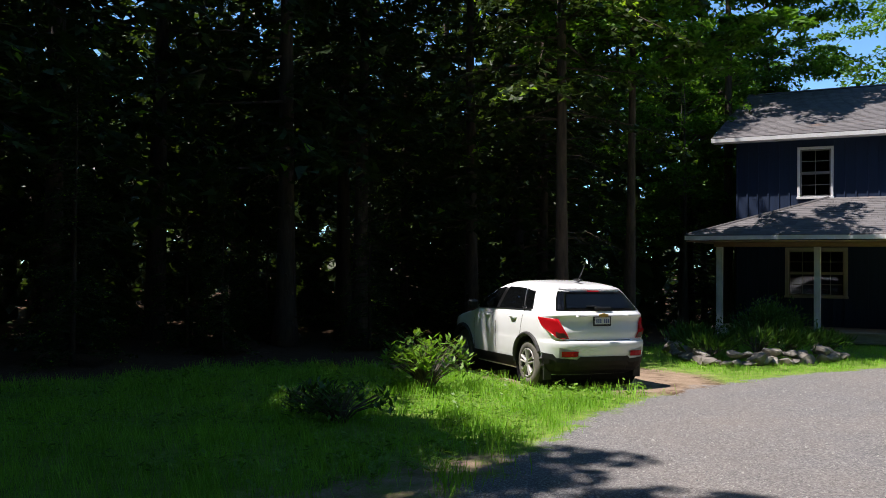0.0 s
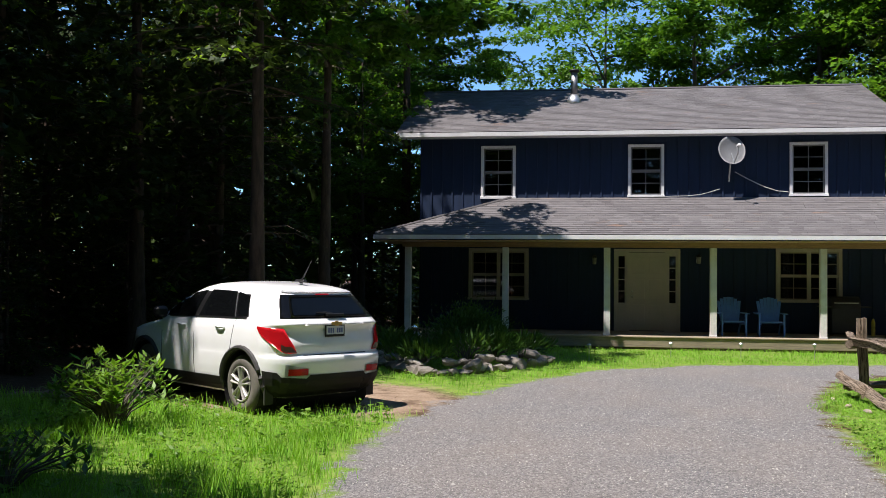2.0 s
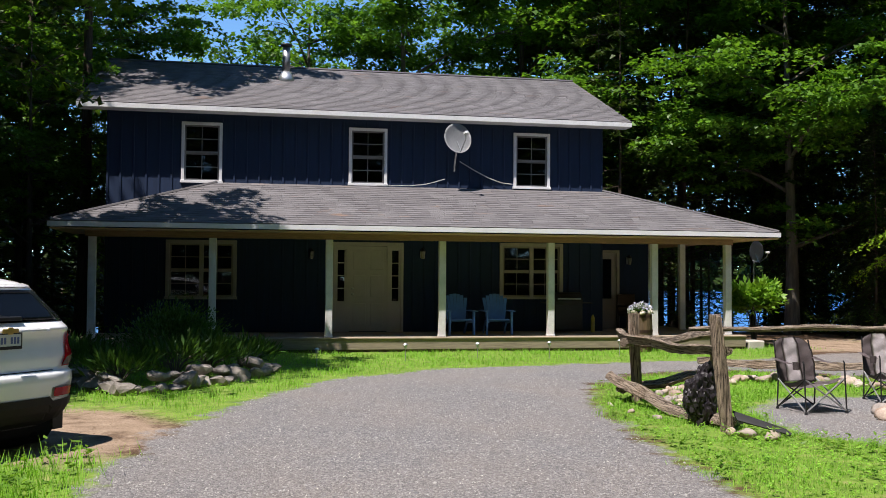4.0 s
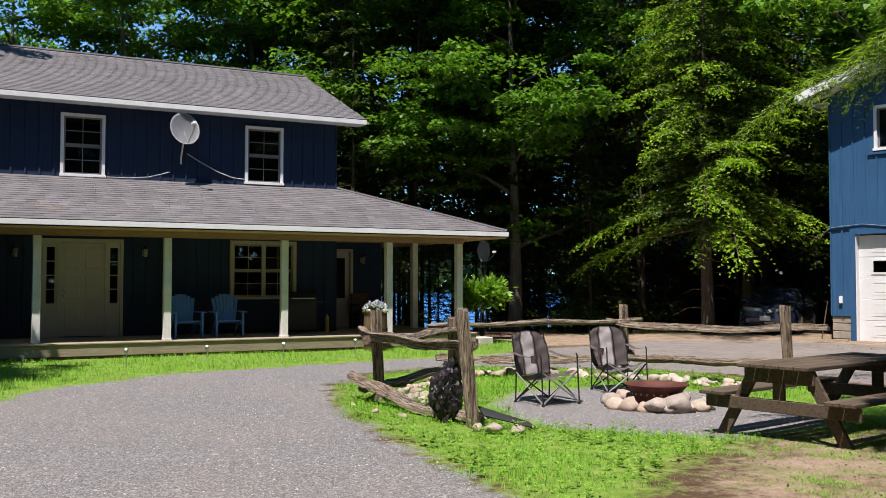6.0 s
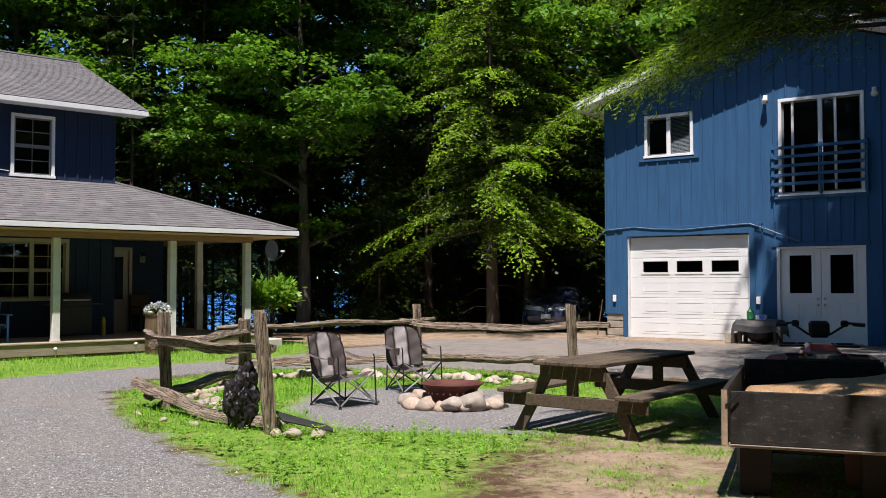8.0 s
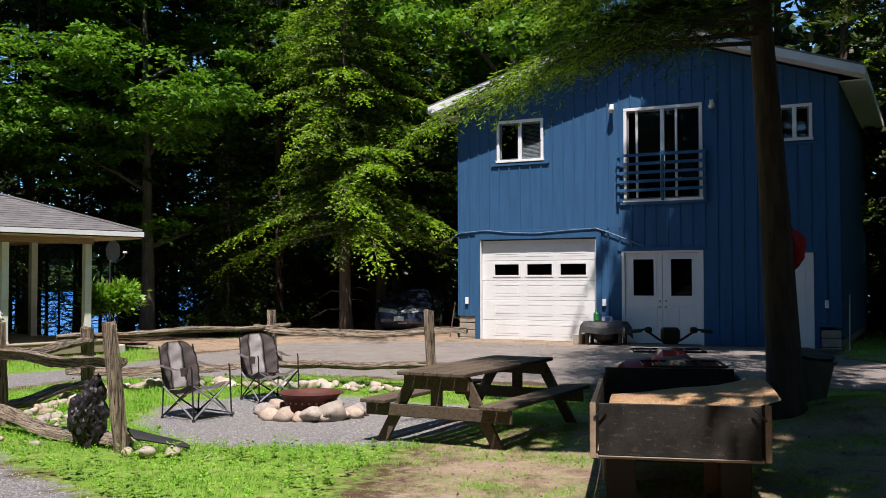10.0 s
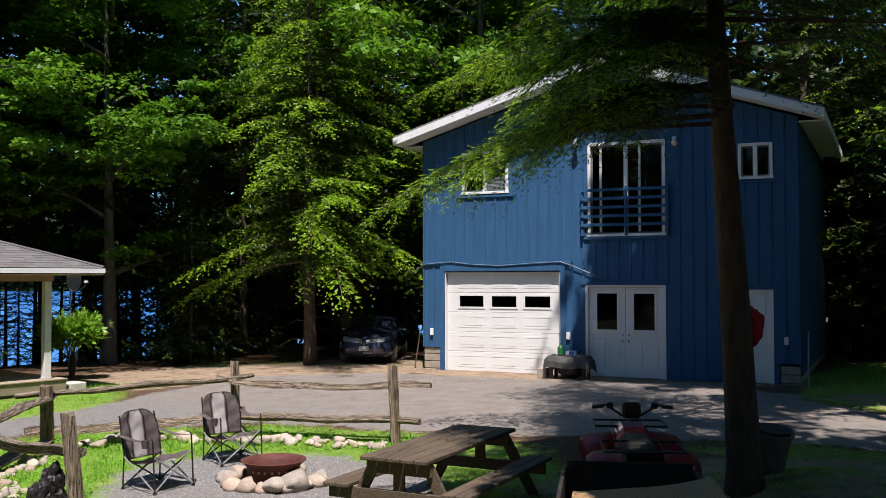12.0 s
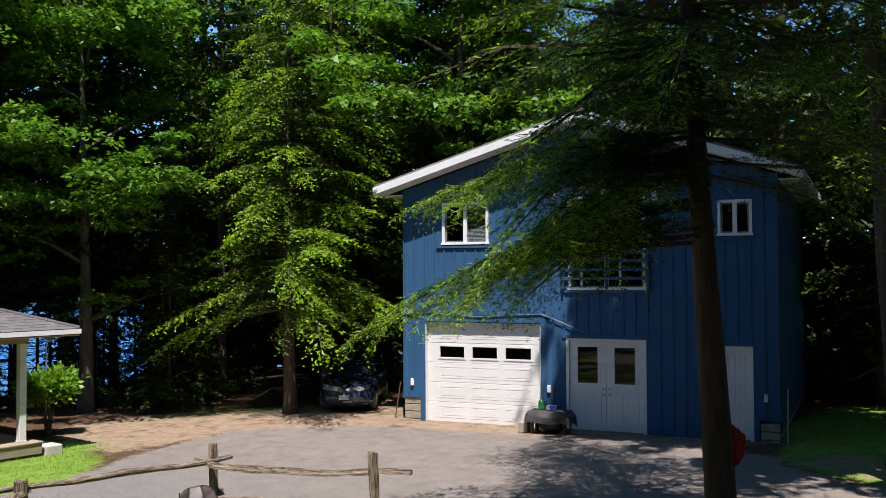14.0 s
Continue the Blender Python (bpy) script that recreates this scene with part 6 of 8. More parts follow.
def suv():
    S = Shell([
        (0.22, -1.80, 1.80, 0.74, 0.26, 0.35), (0.30, -1.99, 1.98, 0.82, 0.34, 0.45), (0.42, -2.09, 2.09, 0.868, 0.40, 0.55), (0.56, -2.12, 2.13, 0.885, 0.43, 0.60),
        (0.68, -2.135, 2.13, 0.89, 0.43, 0.62), (0.735, -2.12, 2.12, 0.89, 0.42, 0.62), (0.76, -2.065, 2.12, 0.888, 0.40, 0.62), (0.90, -2.07, 2.08, 0.890, 0.38, 0.62), (0.93, -2.055, 2.05, 0.889, 0.38, 0.62), (0.97, -2.035, 2.0, 0.888, 0.38, 0.6),
        (1.05, -2.02, 1.55, 0.882, 0.37, 0.5), (1.10, -2.03, 1.1, 0.875, 0.36, 0.33), (1.135, -2.055, 0.98, 0.868, 0.36, 0.3), (1.16, -2.045, 0.94, 0.856, 0.36, 0.3), (1.20, -2.01, 0.99, 0.838, 0.35, 0.29), (1.30, -1.95, 0.86, 0.795, 0.34, 0.28),
        (1.44, -1.84, 0.60, 0.732, 0.32, 0.28), (1.54, -1.77, 0.37, 0.678, 0.30, 0.28), (1.59, -1.74, 0.20, 0.635, 0.30, 0.28), (1.63, -1.66, -0.02, 0.56, 0.28, 0.26), (1.655, -1.5, -0.38, 0.44, 0.22, 0.2), (1.667, -1.2, -0.6, 0.26, 0.13, 0.13)], (0.075, 0.04))
    c = root("car", pose(-6.99, 15.52, 0.0, 0, 0, 142) @ Matrix.Scale(1.02, 4), "white compact crossover car parked on the dirt beside the lawn", "car")
    zs = [0.22 + 0.0354 * k for k in range(14)] + [0.715, 0.735, 0.748, 0.76, 0.80, 0.85, 0.90, 0.95, 1.0, 1.025, 1.05, 1.07, 1.085, 1.10, 1.12, 1.135, 1.16, 1.20, 1.25, 1.30, 1.37, 1.44, 1.49, 1.54, 1.567, 1.59, 1.612, 1.63, 1.645, 1.655, 1.667]
    R = 0.37
    XR, XF = -1.275, 1.28
    part("body", cut_arches(S.body(zs), [(XR, R), (XF, R)], 0.435), CAR_WHITE, c, "glossy white body", True)
    boxpart("underbody", (-1.75, -0.58, 0.2), (1.75, 0.58, 0.26), BLACKM, c)
    for x in (XR, XF):
        bm = bmesh.new()
        bm_tube(bm, [(x, -0.6, R), (x, 0.6, R)], 0.45, 20)
        part("wheel_well", bm, BLACKM, c)
        for sg in (1, -1):
            lin = bmesh.new()
            bm_tube(lin, [(x, sg * 0.5, R), (x, sg * 0.872, R)], 0.426, 32, False)
            part("arch_liner", lin, BLACKM, c)
            wheel(c, x, sg * 0.785, R, 0.205, sg)
            arc = bmesh.new()
            pts = []
            for k in range(17):
                a = math.radians(-12 + 204 * k / 16)
                px, pz = x + 0.46 * math.cos(a), R + 0.46 * math.sin(a)
                p = S.at(max(0.24, pz), S.u_at_x(max(0.24, pz), px), 0.004)
                pts.append((px, sg * p.y, pz))
            bm_tube(arc, pts, 0.040, 8, True, 0.8)
            part("arch_trim", arc, CLADDING, c, "dusty black wheel arch trim")
            if x == XR:
                fl = bmesh.new()
                bm_box(fl, (x - 0.50, sg * 0.80 - 0.07, 0.15), (x - 0.47, sg * 0.80 + 0.06, 0.40), Matrix.Translation((0, 0, 0)), 0.006)
                part("mud_flap", fl, CLADDING, c)
    # black lower cladding
    for sg in (1, -1):
        part("side_sill", S.side_patch([(-0.86, 0.25), (0.86, 0.25), (0.86, 0.43), (-0.86, 0.43)], sg, 10, 3, 0.01), CLADDING, c)
    part("rear_bumper", S.patch(lambda u: (0.226, 0.52 + 0.05 * max(0, abs(u) - 4) / 6 - (0.05 if 4.6 < abs(u) < 8.2 else 0)), [k * 0.5 for k in range(-21, 22)], 4, 0.012), CLADDING, c, "dusty black lower bumper")
    # tail lamps, reflectors
    for sg in (1, -1):
        us = [sg * (5.9 + 0.33 * k) for k in range(17)]
        lamp = lambda u: (0.79 + 0.30 * max(0.0, (abs(u) - 7.2) / 4.0) ** 1.2, 0.80 + 0.28 * min(1.0, max(0.0, (abs(u) - 5.9) / 1.3)) ** 0.8 + 0.006 * (abs(u) - 5.9))
        part("tail_lamp", S.patch(lamp, us, 5, 0.018), REDLENS, c, "red wraparound tail lamp", True)
        part("reversing_lamp", S.patch(lambda u: (0.80 + 0.30 * max(0.0, (abs(u) - 7.2) / 4.0) ** 1.2, 0.80 + 0.075 * min(1, (abs(u) - 5.9) / 0.6) + 0.30 * max(0.0, (abs(u) - 7.2) / 4.0) ** 1.2), [sg * (5.95 + 0.3 * k) for k in range(7)], 3, 0.023), simple("smoked_lens", (0.20, 0.10, 0.09), 0.2), c)
        part("reflector", S.patch(lambda u: (0.52, 0.60), [sg * (5.0 + 0.45 * k) for k in range(6)], 2, 0.016), REDLENS, c)
        # greyer skin on the white bumper: a pocket's shade put into its colour
        part("bumper_pocket", S.patch(lambda u: (0.505, 0.685 - 0.02 * (9 - abs(u))), [sg * (4.8 + 0.4 * k) for k in range(8)], 3, 0.005), simple("shaded_bumper_white", (0.62, 0.62, 0.62), 0.4), c)
    # rear window with its dark surround, spoiler lamp, wiper
    part("tailgate_surround", S.patch(lambda u: (1.225, 1.60), [k * 0.5 for k in range(-16, 17)], 8, 0.005), simple("gloss_black_trim", (0.008, 0.008, 0.009), 0.15), c, "", True)
    part("rear_window", S.patch(lambda u: (1.245, 1.555), [k * 0.5 for k in range(-13, 14)], 8, 0.012), CARGLASS, c, "", True)
    part("brake_lamp", S.patch(lambda u: (1.57, 1.588), [k * 0.5 for k in range(-3, 4)], 1, 0.022), REDLENS, c)
    part("spoiler", S.patch(lambda u: (1.605, 1.63), [k * 0.5 for k in range(-16, 17)], 2, 0.045), CAR_WHITE, c, "", True)
    bm = bmesh.new()
    a, b = S.at(1.27, -0.5, 0.03), S.at(1.31, 2.6, 0.03)
    bm_tube(bm, [a, (a + b) / 2 + Vector((0, 0, 0.015)), b], [0.022, 0.014, 0.008], 6)
    bm_box(bm, (a.x - 0.02, a.y - 0.13, a.z - 0.02), (a.x + 0.02, a.y + 0.15, a.z + 0.02), None, 0.008)
    part("wiper", bm, BLACKM, c)
    # tailgate detail
    part("tailgate_bar", S.patch(lambda u: (1.125, 1.155), [k * 0.5 for k in range(-9, 10)], 2, 0.014), CAR_WHITE, c, "", True)
    part("tailgate_seam", S.patch(lambda u: (0.758, 0.766), [k * 0.5 for k in range(-10, 11)], 1, 0.010), BLACKM, c)
    p = S.at(1.145, 0, 0.03)
    bm = bmesh.new()
    bm_box(bm, (p.x - 0.012, -0.085, p.z - 0.02), (p.x, 0.085, p.z + 0.02), None, 0.006)
    bm_box(bm, (p.x - 0.012, -0.03, p.z - 0.032), (p.x, 0.03, p.z + 0.032), None, 0.006)
    part("badge", bm, GOLD, c, "gold badge shape")
    p = S.at(1.0, 0, 0.012)
    pl = boxpart("number_plate", (p.x - 0.012, -0.155, 0.975), (p.x, 0.155, 1.125), BLACKM, c, "number plate with illegible marks")
    boxpart("plate_face", (p.x - 0.016, -0.135, 1.005), (p.x - 0.0125, 0.135, 1.11), PLATE, pl)
    for k in range(7):
        y = -0.115 + 0.034 * k
        if k != 3:
            boxpart("plate_mark", (p.x - 0.0185, y, 1.025), (p.x - 0.0165, y + 0.022, 1.085), PLATEINK, pl, bev=0)
    boxpart("tailgate_latch", (p.x - 0.008, -0.06, 0.835), (p.x + 0.02, 0.06, 0.88), BLACKM, c)
    # flank glass, handles, mirrors, seams
    for sg in (1, -1):
        part("side_window", S.side_patch([(-1.05, 1.215), (-0.17, 1.20), (-0.25, 1.547), (-0.88, 1.545)], sg), CARGLASS, c, "", True)
        part("quarter_window", S.side_patch([(-1.33, 1.235), (-1.085, 1.218), (-0.915, 1.545), (-1.21, 1.50)], sg, 3, 4), CARGLASS, c, "", True)
        part("side_window", S.side_patch([(-0.06, 1.198), (0.82, 1.175), (0.36, 1.50), (-0.13, 1.545)], sg), CARGLASS, c, "", True)
        part("window_sill_trim", S.side_patch([(-1.33, 1.20), (0.88, 1.158), (0.86, 1.175), (-1.34, 1.222)], sg, 8, 1, 0.012), BLACKM, c)
        part("pillar_trim", S.side_patch([(-1.36, 1.222), (0.86, 1.165), (0.34, 1.53), (-1.19, 1.525)], sg, 10, 4, 0.003), BLACKM, c, "black window surround", True)
        part("window_divider", S.side_patch([(-1.085, 1.215), (-1.06, 1.215), (-0.89, 1.525), (-0.915, 1.525)], sg, 1, 4, 0.010), STEEL, c)
        for x in (-0.78, 0.22):
            q = S.at(1.07, S.u_at_x(1.07, x), 0.02)
            bm = bmesh.new()
            bm_tube(bm, [(x - 0.11, sg * (q.y - 0.015), 1.065), (x - 0.06, sg * (q.y + 0.012), 1.07), (x + 0.06, sg * (q.y + 0.012), 1.075), (x + 0.11, sg * (q.y - 0.015), 1.07)], [0.012, 0.017, 0.017, 0.012], 6)
            part("door_handle", bm, CAR_WHITE, c)
        for x, lean in ((-0.12, 0.0), (-0.98, -0.22), (0.78, 0.0)):
            bm = bmesh.new()
            bm_tube(bm, [(x + lean * max(0, z - 0.6), sg * (S.at(z, S.u_at_x(z, x + lean * max(0, z - 0.6))).y + 0.002), z) for z in ((0.42, 0.6, 0.8, 0.95, 1.18) if lean == 0 else (0.74, 0.85, 0.95, 1.1, 1.2))], 0.004, 4)
            part("door_seam", bm, BLACKM, c)
        bm = bmesh.new()
        bm_box(bm, (0.64, sg * 0.86, 1.15), (0.79, sg * 1.05, 1.30), None, 0.04)
        part("mirror", bm, BLACKM, c, "black door mirror")
    part("windscreen", S.patch(lambda u: (1.18, 1.53), [s * (37 + 0.5 * k) for s in (1,) for k in range(0, 5)] + [38.9, 39.0], 6, 0.01), CARGLASS, c, "", True)
    part("windscreen", S.patch(lambda u: (1.18, 1.53), [-39.0, -38.9] + [-38.5 + 0.5 * k for k in range(4)], 6, 0.01), CARGLASS, c, "", True)
    bm = bmesh.new()
    bm_tube(bm, [(-1.30, 0.0, 1.655), (-1.34, 0, 1.70), (-1.55, 0, 1.96)], [0.035, 0.012, 0.004], 6)
    bm_box(bm, (-1.40, -0.035, 1.655), (-1.20, 0.035, 1.69), None, 0.012)
    part("antenna", bm, BLACKM, c, "black whip antenna")
    return c


suv()


def sedan():
    S = Shell([
        (0.20, -2.1, 2.1, 0.74, 0.2, 0.4), (0.32, -2.26, 2.28, 0.85, 0.3, 0.6), (0.5, -2.3, 2.33, 0.88, 0.32, 0.7), (0.68, -2.3, 2.28, 0.885, 0.32, 0.75), (0.78, -2.28, 2.1, 0.88, 0.3, 0.7),
        (0.86, -2.2, 1.75, 0.87, 0.3, 0.5), (0.93, -2.0, 1.2, 0.85, 0.3, 0.35), (0.98, -1.75, 1.0, 0.83, 0.3, 0.3), (1.15, -1.4, 0.7, 0.74, 0.28, 0.28), (1.3, -1.1, 0.42, 0.66, 0.25, 0.25), (1.38, -0.8, 0.1, 0.56, 0.2, 0.2), (1.41, -0.6, -0.1, 0.4, 0.15, 0.15)])
    z0 = hz(18.0, 25.6)
    c = root("car", pose(18.45, 25.95, z0, 0, 0, 214) @ Matrix.Scale(0.92, 4), "dark navy sedan in deep shade among the trees", "car")
    bz = [0.2 + 0.0369 * k for k in range(14)] + [0.73, 0.78, 0.82, 0.86, 0.9, 0.93, 0.98, 1.06, 1.15, 1.23, 1.3, 1.35, 1.38, 1.41]
    part("body", cut_arches(S.body(bz), [(-1.4, 0.32), (1.42, 0.32)], 0.375), CAR_NAVY, c, "", True)
    boxpart("underbody", (-2.0, -0.56, 0.19), (2.0, 0.56, 0.25), BLACKM, c)
    for x in (-1.4, 1.42):
        bm = bmesh.new()
        bm_tube(bm, [(x, -0.58, 0.32), (x, 0.58, 0.32)], 0.39, 16)
        part("wheel_well", bm, BLACKM, c)
        for sg in (1, -1):
            wheel(c, x, sg * 0.78, 0.32, 0.2, sg, 7)
    for sg in (1, -1):
        part("headlamp", S.patch(lambda u: (0.62 + 0.012 * (36 - min(abs(u), 36)), 0.73 + 0.016 * (36 - min(abs(u), 36))), [sg * (29.5 + 0.6 * k) for k in range(12)], 3, 0.014), CLEARLENS, c, "clear headlamp", True)
        part("side_window", S.side_patch([(-1.2, 0.99), (0.6, 0.99), (0.32, 1.28), (-0.95, 1.27)], sg), CARGLASS, c, "", True)
        bm = bmesh.new()
        bm_box(bm, (0.55, sg * 0.85, 0.93), (0.68, sg * 1.02, 1.06), None, 0.03)
        part("mirror", bm, CAR_NAVY, c)
    for z in (0.60, 0.645, 0.69):
        part("grille_bar", S.patch(lambda u: (z, z + 0.02), [k * 0.5 for k in range(74, 79)] + [39.0], 1, 0.012), STEEL, c)
        part("grille_bar", S.patch(lambda u: (z, z + 0.02), [-39.0] + [-k * 0.5 for k in range(77, 73, -1)], 1, 0.012), STEEL, c)
    part("bumper_strip", S.patch(lambda u: (0.33, 0.37), [33 + k * 0.5 for k in range(12)], 1, 0.012), STEEL, c)
    p = S.at(0.47, 39, 0)
    boxpart("number_plate", (p.x + 0.0, -0.15, 0.42), (p.x + 0.035, 0.15, 0.56), PLATE, c, "pale number plate, unreadable")
    return c


sedan()

# ---------------------------------------------------------------- the split-rail fence
RAILWOOD = split_log_mat("split_cedar_rail", (0.37, 0.295, 0.23), (0.05, 0.037, 0.027), 0)
POSTWOOD = split_log_mat("split_cedar_post", (0.37, 0.285, 0.215), (0.05, 0.037, 0.027), 2)


def log_between(a, b, r, seed, sag=0.05, mat=None, square=0.75):
    """A split log: uneven, faceted and a little crooked, made along its own x axis."""
    rnd = random.Random(seed)
    a, b = Vector(a), Vector(b)
    L = (b - a).length
    bm = bmesh.new()
    n, m = 10, 26
    prof = [1 + 0.38 * rnd.uniform(-1, 1) for _ in range(n)]
    rings = []
    for i in range(m + 1):
        t = i / m
        cy = 0.05 * math.sin(3.1 * t * 2 + seed) + 0.03 * math.sin(11 * t + seed)
        cz = -sag * math.sin(math.pi * t) + 0.022 * math.sin(5.3 * t + seed * 1.7) + 0.014 * math.sin(13 * t + seed)
        taper = 0.78 + 0.3 * math.sin(math.pi * (0.15 + 0.75 * t)) + 0.10 * math.sin(17 * t + seed) * math.sin(7 * t) + 0.07 * rnd.uniform(-1, 1)
        rings.append([bm.verts.new((L * t + rnd.uniform(-0.02, 0.02) * (0 < i < m), cy + r * prof[k] * taper * math.cos(2 * math.pi * k / n), cz + r * square * prof[k] * taper * (1 + 0.10 * rnd.uniform(-1, 1)) * math.sin(2 * math.pi * k / n))) for k in range(n)])
    for r0, r1 in zip(rings, rings[1:]):
        for k in range(n):
            bm.faces.new((r0[k], r0[(k + 1) % n], r1[(k + 1) % n], r1[k]))
    bm.faces.new(rings[0][::-1])
    bm.faces.new(rings[-1])
    d = (b - a).normalized()
    m4 = Matrix.Translation(a) @ d.to_track_quat("X", "Z").to_matrix().to_4x4()
    return bm, m4


def fence():
    f = root("split_rail_fence", Matrix(), "weathered split-rail cedar fence round the fire pit", "fence")
    posts = {"near": ((2.08, 14.92, -0.1), (1.96, 14.99, 1.27), 0.07), "far": ((2.14, 17.7, -0.1), (2.10, 17.75, 1.18), 0.075), "mid": ((4.55, 20.02, -0.1), (4.51, 20.0, 0.97), 0.10),
             "one": ((7.56, 19.24, -0.1), (7.54, 19.26, 1.18), 0.075), "two": ((8.42, 16.32, -0.15), (8.37, 16.36, 1.20), 0.085)}
    for k, (a, b, r) in posts.items():
        bm = bmesh.new()
        rnd = random.Random(k)
        n = 8
        prof = [1 + 0.22 * rnd.uniform(-1, 1) for _ in range(n)]
        rings = []
        for i in range(8):
            t = i / 7
            c = Vector(a).lerp(Vector(b), t)
            rings.append([bm.verts.new(c + Vector((r * prof[j] * (1 + 0.07 * rnd.uniform(-1, 1)) * math.cos(2 * math.pi * j / n), r * prof[j] * (1 + 0.07 * rnd.uniform(-1, 1)) * math.sin(2 * math.pi * j / n), 0.03 * rnd.uniform(-1, 1) * (i == 7)))) for j in range(n)])
        for r0, r1 in zip(rings, rings[1:]):
            for j in range(n):
                bm.faces.new((r0[j], r0[(j + 1) % n], r1[(j + 1) % n], r1[j]))
        bm.faces.new(rings[0][::-1])
        bm.faces.new(rings[-1])
        part("fence_post", bm, POSTWOOD, f)
    rails = [((1.98, 17.98, 0.94), (2.08, 15.0, 0.88), 0.072, 0.10), ((1.92, 18.0, 0.31), (2.15, 14.95, 0.10), 0.082, 0.15),
             ((1.80, 17.5, 0.80), (4.62, 20.15, 0.76), 0.075, 0.02), ((1.84, 17.6, 0.16), (4.60, 20.1, 0.13), 0.075, 0.02),
             ((4.12, 20.18, 0.83), (7.85, 19.12, 0.93), 0.06, 0.03), ((4.25, 20.1, 0.27), (7.7, 19.15, 0.33), 0.085, 0.05),
             ((7.3, 19.45, 0.88), (8.72, 15.85, 0.86), 0.07, 0.05), ((7.4, 19.35, 0.31), (8.58, 15.95, 0.33), 0.085, 0.06)]
    for i, (a, b, r, sag) in enumerate(rails):
        bm, m4 = log_between(a, b, r, 3 + i, sag)
        o = part("fence_rail", bm, RAILWOOD, f)
        o.matrix_basis = m4


fence()

# ---------------------------------------------------------------- round the fire
ROCK = simple("pale_granite_rock", (0.53, 0.48, 0.435), 0.9, var=0.3, scale=5, bumpy=0.8, per_object=0.35, fine=40)
_nt = ROCK.node_tree
_b = _nt.nodes["Principled BSDF"]
_tint = ramp(_nt, maths(_nt, "FRACT", maths(_nt, "MULTIPLY", _nt.nodes.new("ShaderNodeObjectInfo").outputs["Random"], 7.0)), [(0.0, (0.75, 0.72, 0.72)), (0.35, (1.0, 0.92, 0.82)), (0.65, (0.85, 0.70, 0.60)), (1.0, (1.0, 0.98, 0.95))])
_nt.links.new(mix(_nt, 1.0, _b.inputs["Base Color"].links[0].from_socket, _tint, "MULTIPLY"), _b.inputs["Base Color"])
ROCK_DARK = simple("grey_garden_rock", (0.27, 0.24, 0.21), 0.95, var=0.45, scale=3, bumpy=0.7, per_object=0.35, fine=25)


def rock(x, y, r, seed, mat, label, group, flat=0.75, sink=0.35, z=None, smooth=True):
    bm = bmesh.new()
    bm_rock(bm, (0, 0, 0), r, seed, flat)
    o = link_mesh("rock", bm, mat, None, label, smooth)
    zz = hz(x, y) if z is None else z
    o.matrix_basis = Matrix.Translation((x, y, zz + r * flat * (1 - sink)))
    tagged(o, "", "rock", group)


rr = random.Random(4)
FX, FY, FZ = 5.42, 15.85, -0.10
for k, (a, r) in enumerate(((200, 0.17), (222, 0.13), (238, 0.20), (262, 0.25), (285, 0.12), (300, 0.15), (318, 0.13), (335, 0.14), (180, 0.14), (160, 0.16), (135, 0.15), (110, 0.17), (80, 0.15), (50, 0.16), (20, 0.15), (248, 0.11))):
    rad = 0.60 + rr.uniform(-0.06, 0.07)
    r = r * 0.9
    ang = radians(a - 8)
    rock(FX + rad * math.cos(ang), FY + rad * math.sin(ang), r, 100 + k, ROCK, "rounded pale boulder in the fire ring", "fire ring rocks", 0.66, 0.3)


def fire_bowl():
    b = root("fire_pit_ring", pose(FX, FY, FZ - 0.01) @ Matrix.Diagonal((0.82, 0.82, 0.82, 1)), "rust-red steel fire ring with punched holes", "fire pit")
    rust = simple("rusty_red_steel", (0.12, 0.035, 0.028), 0.75, 0.3, var=0.4, scale=6)
    bm = bmesh.new()
    n = 48
    prof = [(0.40, 0.05), (0.43, 0.28), (0.50, 0.36), (0.53, 0.37), (0.53, 0.385), (0.49, 0.38), (0.415, 0.29), (0.385, 0.05)]
    rings = [[bm.verts.new((q * math.cos(2 * math.pi * k / n), q * math.sin(2 * math.pi * k / n), z)) for k in range(n)] for q, z in prof]
    for r0, r1 in zip(rings, rings[1:]):
        for k in range(n):
            bm.faces.new((r0[k], r0[(k + 1) % n], r1[(k + 1) % n], r1[k]))
    part("ring", bm, rust, b, "", True)
    for k in range(24):
        a = 2 * math.pi * k / 24
        h = bmesh.new()
        bm_tube(h, [(0.425 * math.cos(a), 0.425 * math.sin(a), 0.235), (0.434 * math.cos(a), 0.434 * math.sin(a), 0.235)], 0.02, 8)
        part("vent_hole", h, simple("pale_hole_rim", (0.35, 0.28, 0.24), 0.8) if k == 0 else bpy.data.materials["pale_hole_rim"], b)
    ash = bmesh.new()
    bm_tube(ash, [(0, 0, 0.02), (0, 0, 0.14)], 0.385, 24)
    part("ash", ash, simple("grey_ash", (0.09, 0.085, 0.08), 0.95, var=0.4), b, "grey ash and charred wood")


fire_bowl()

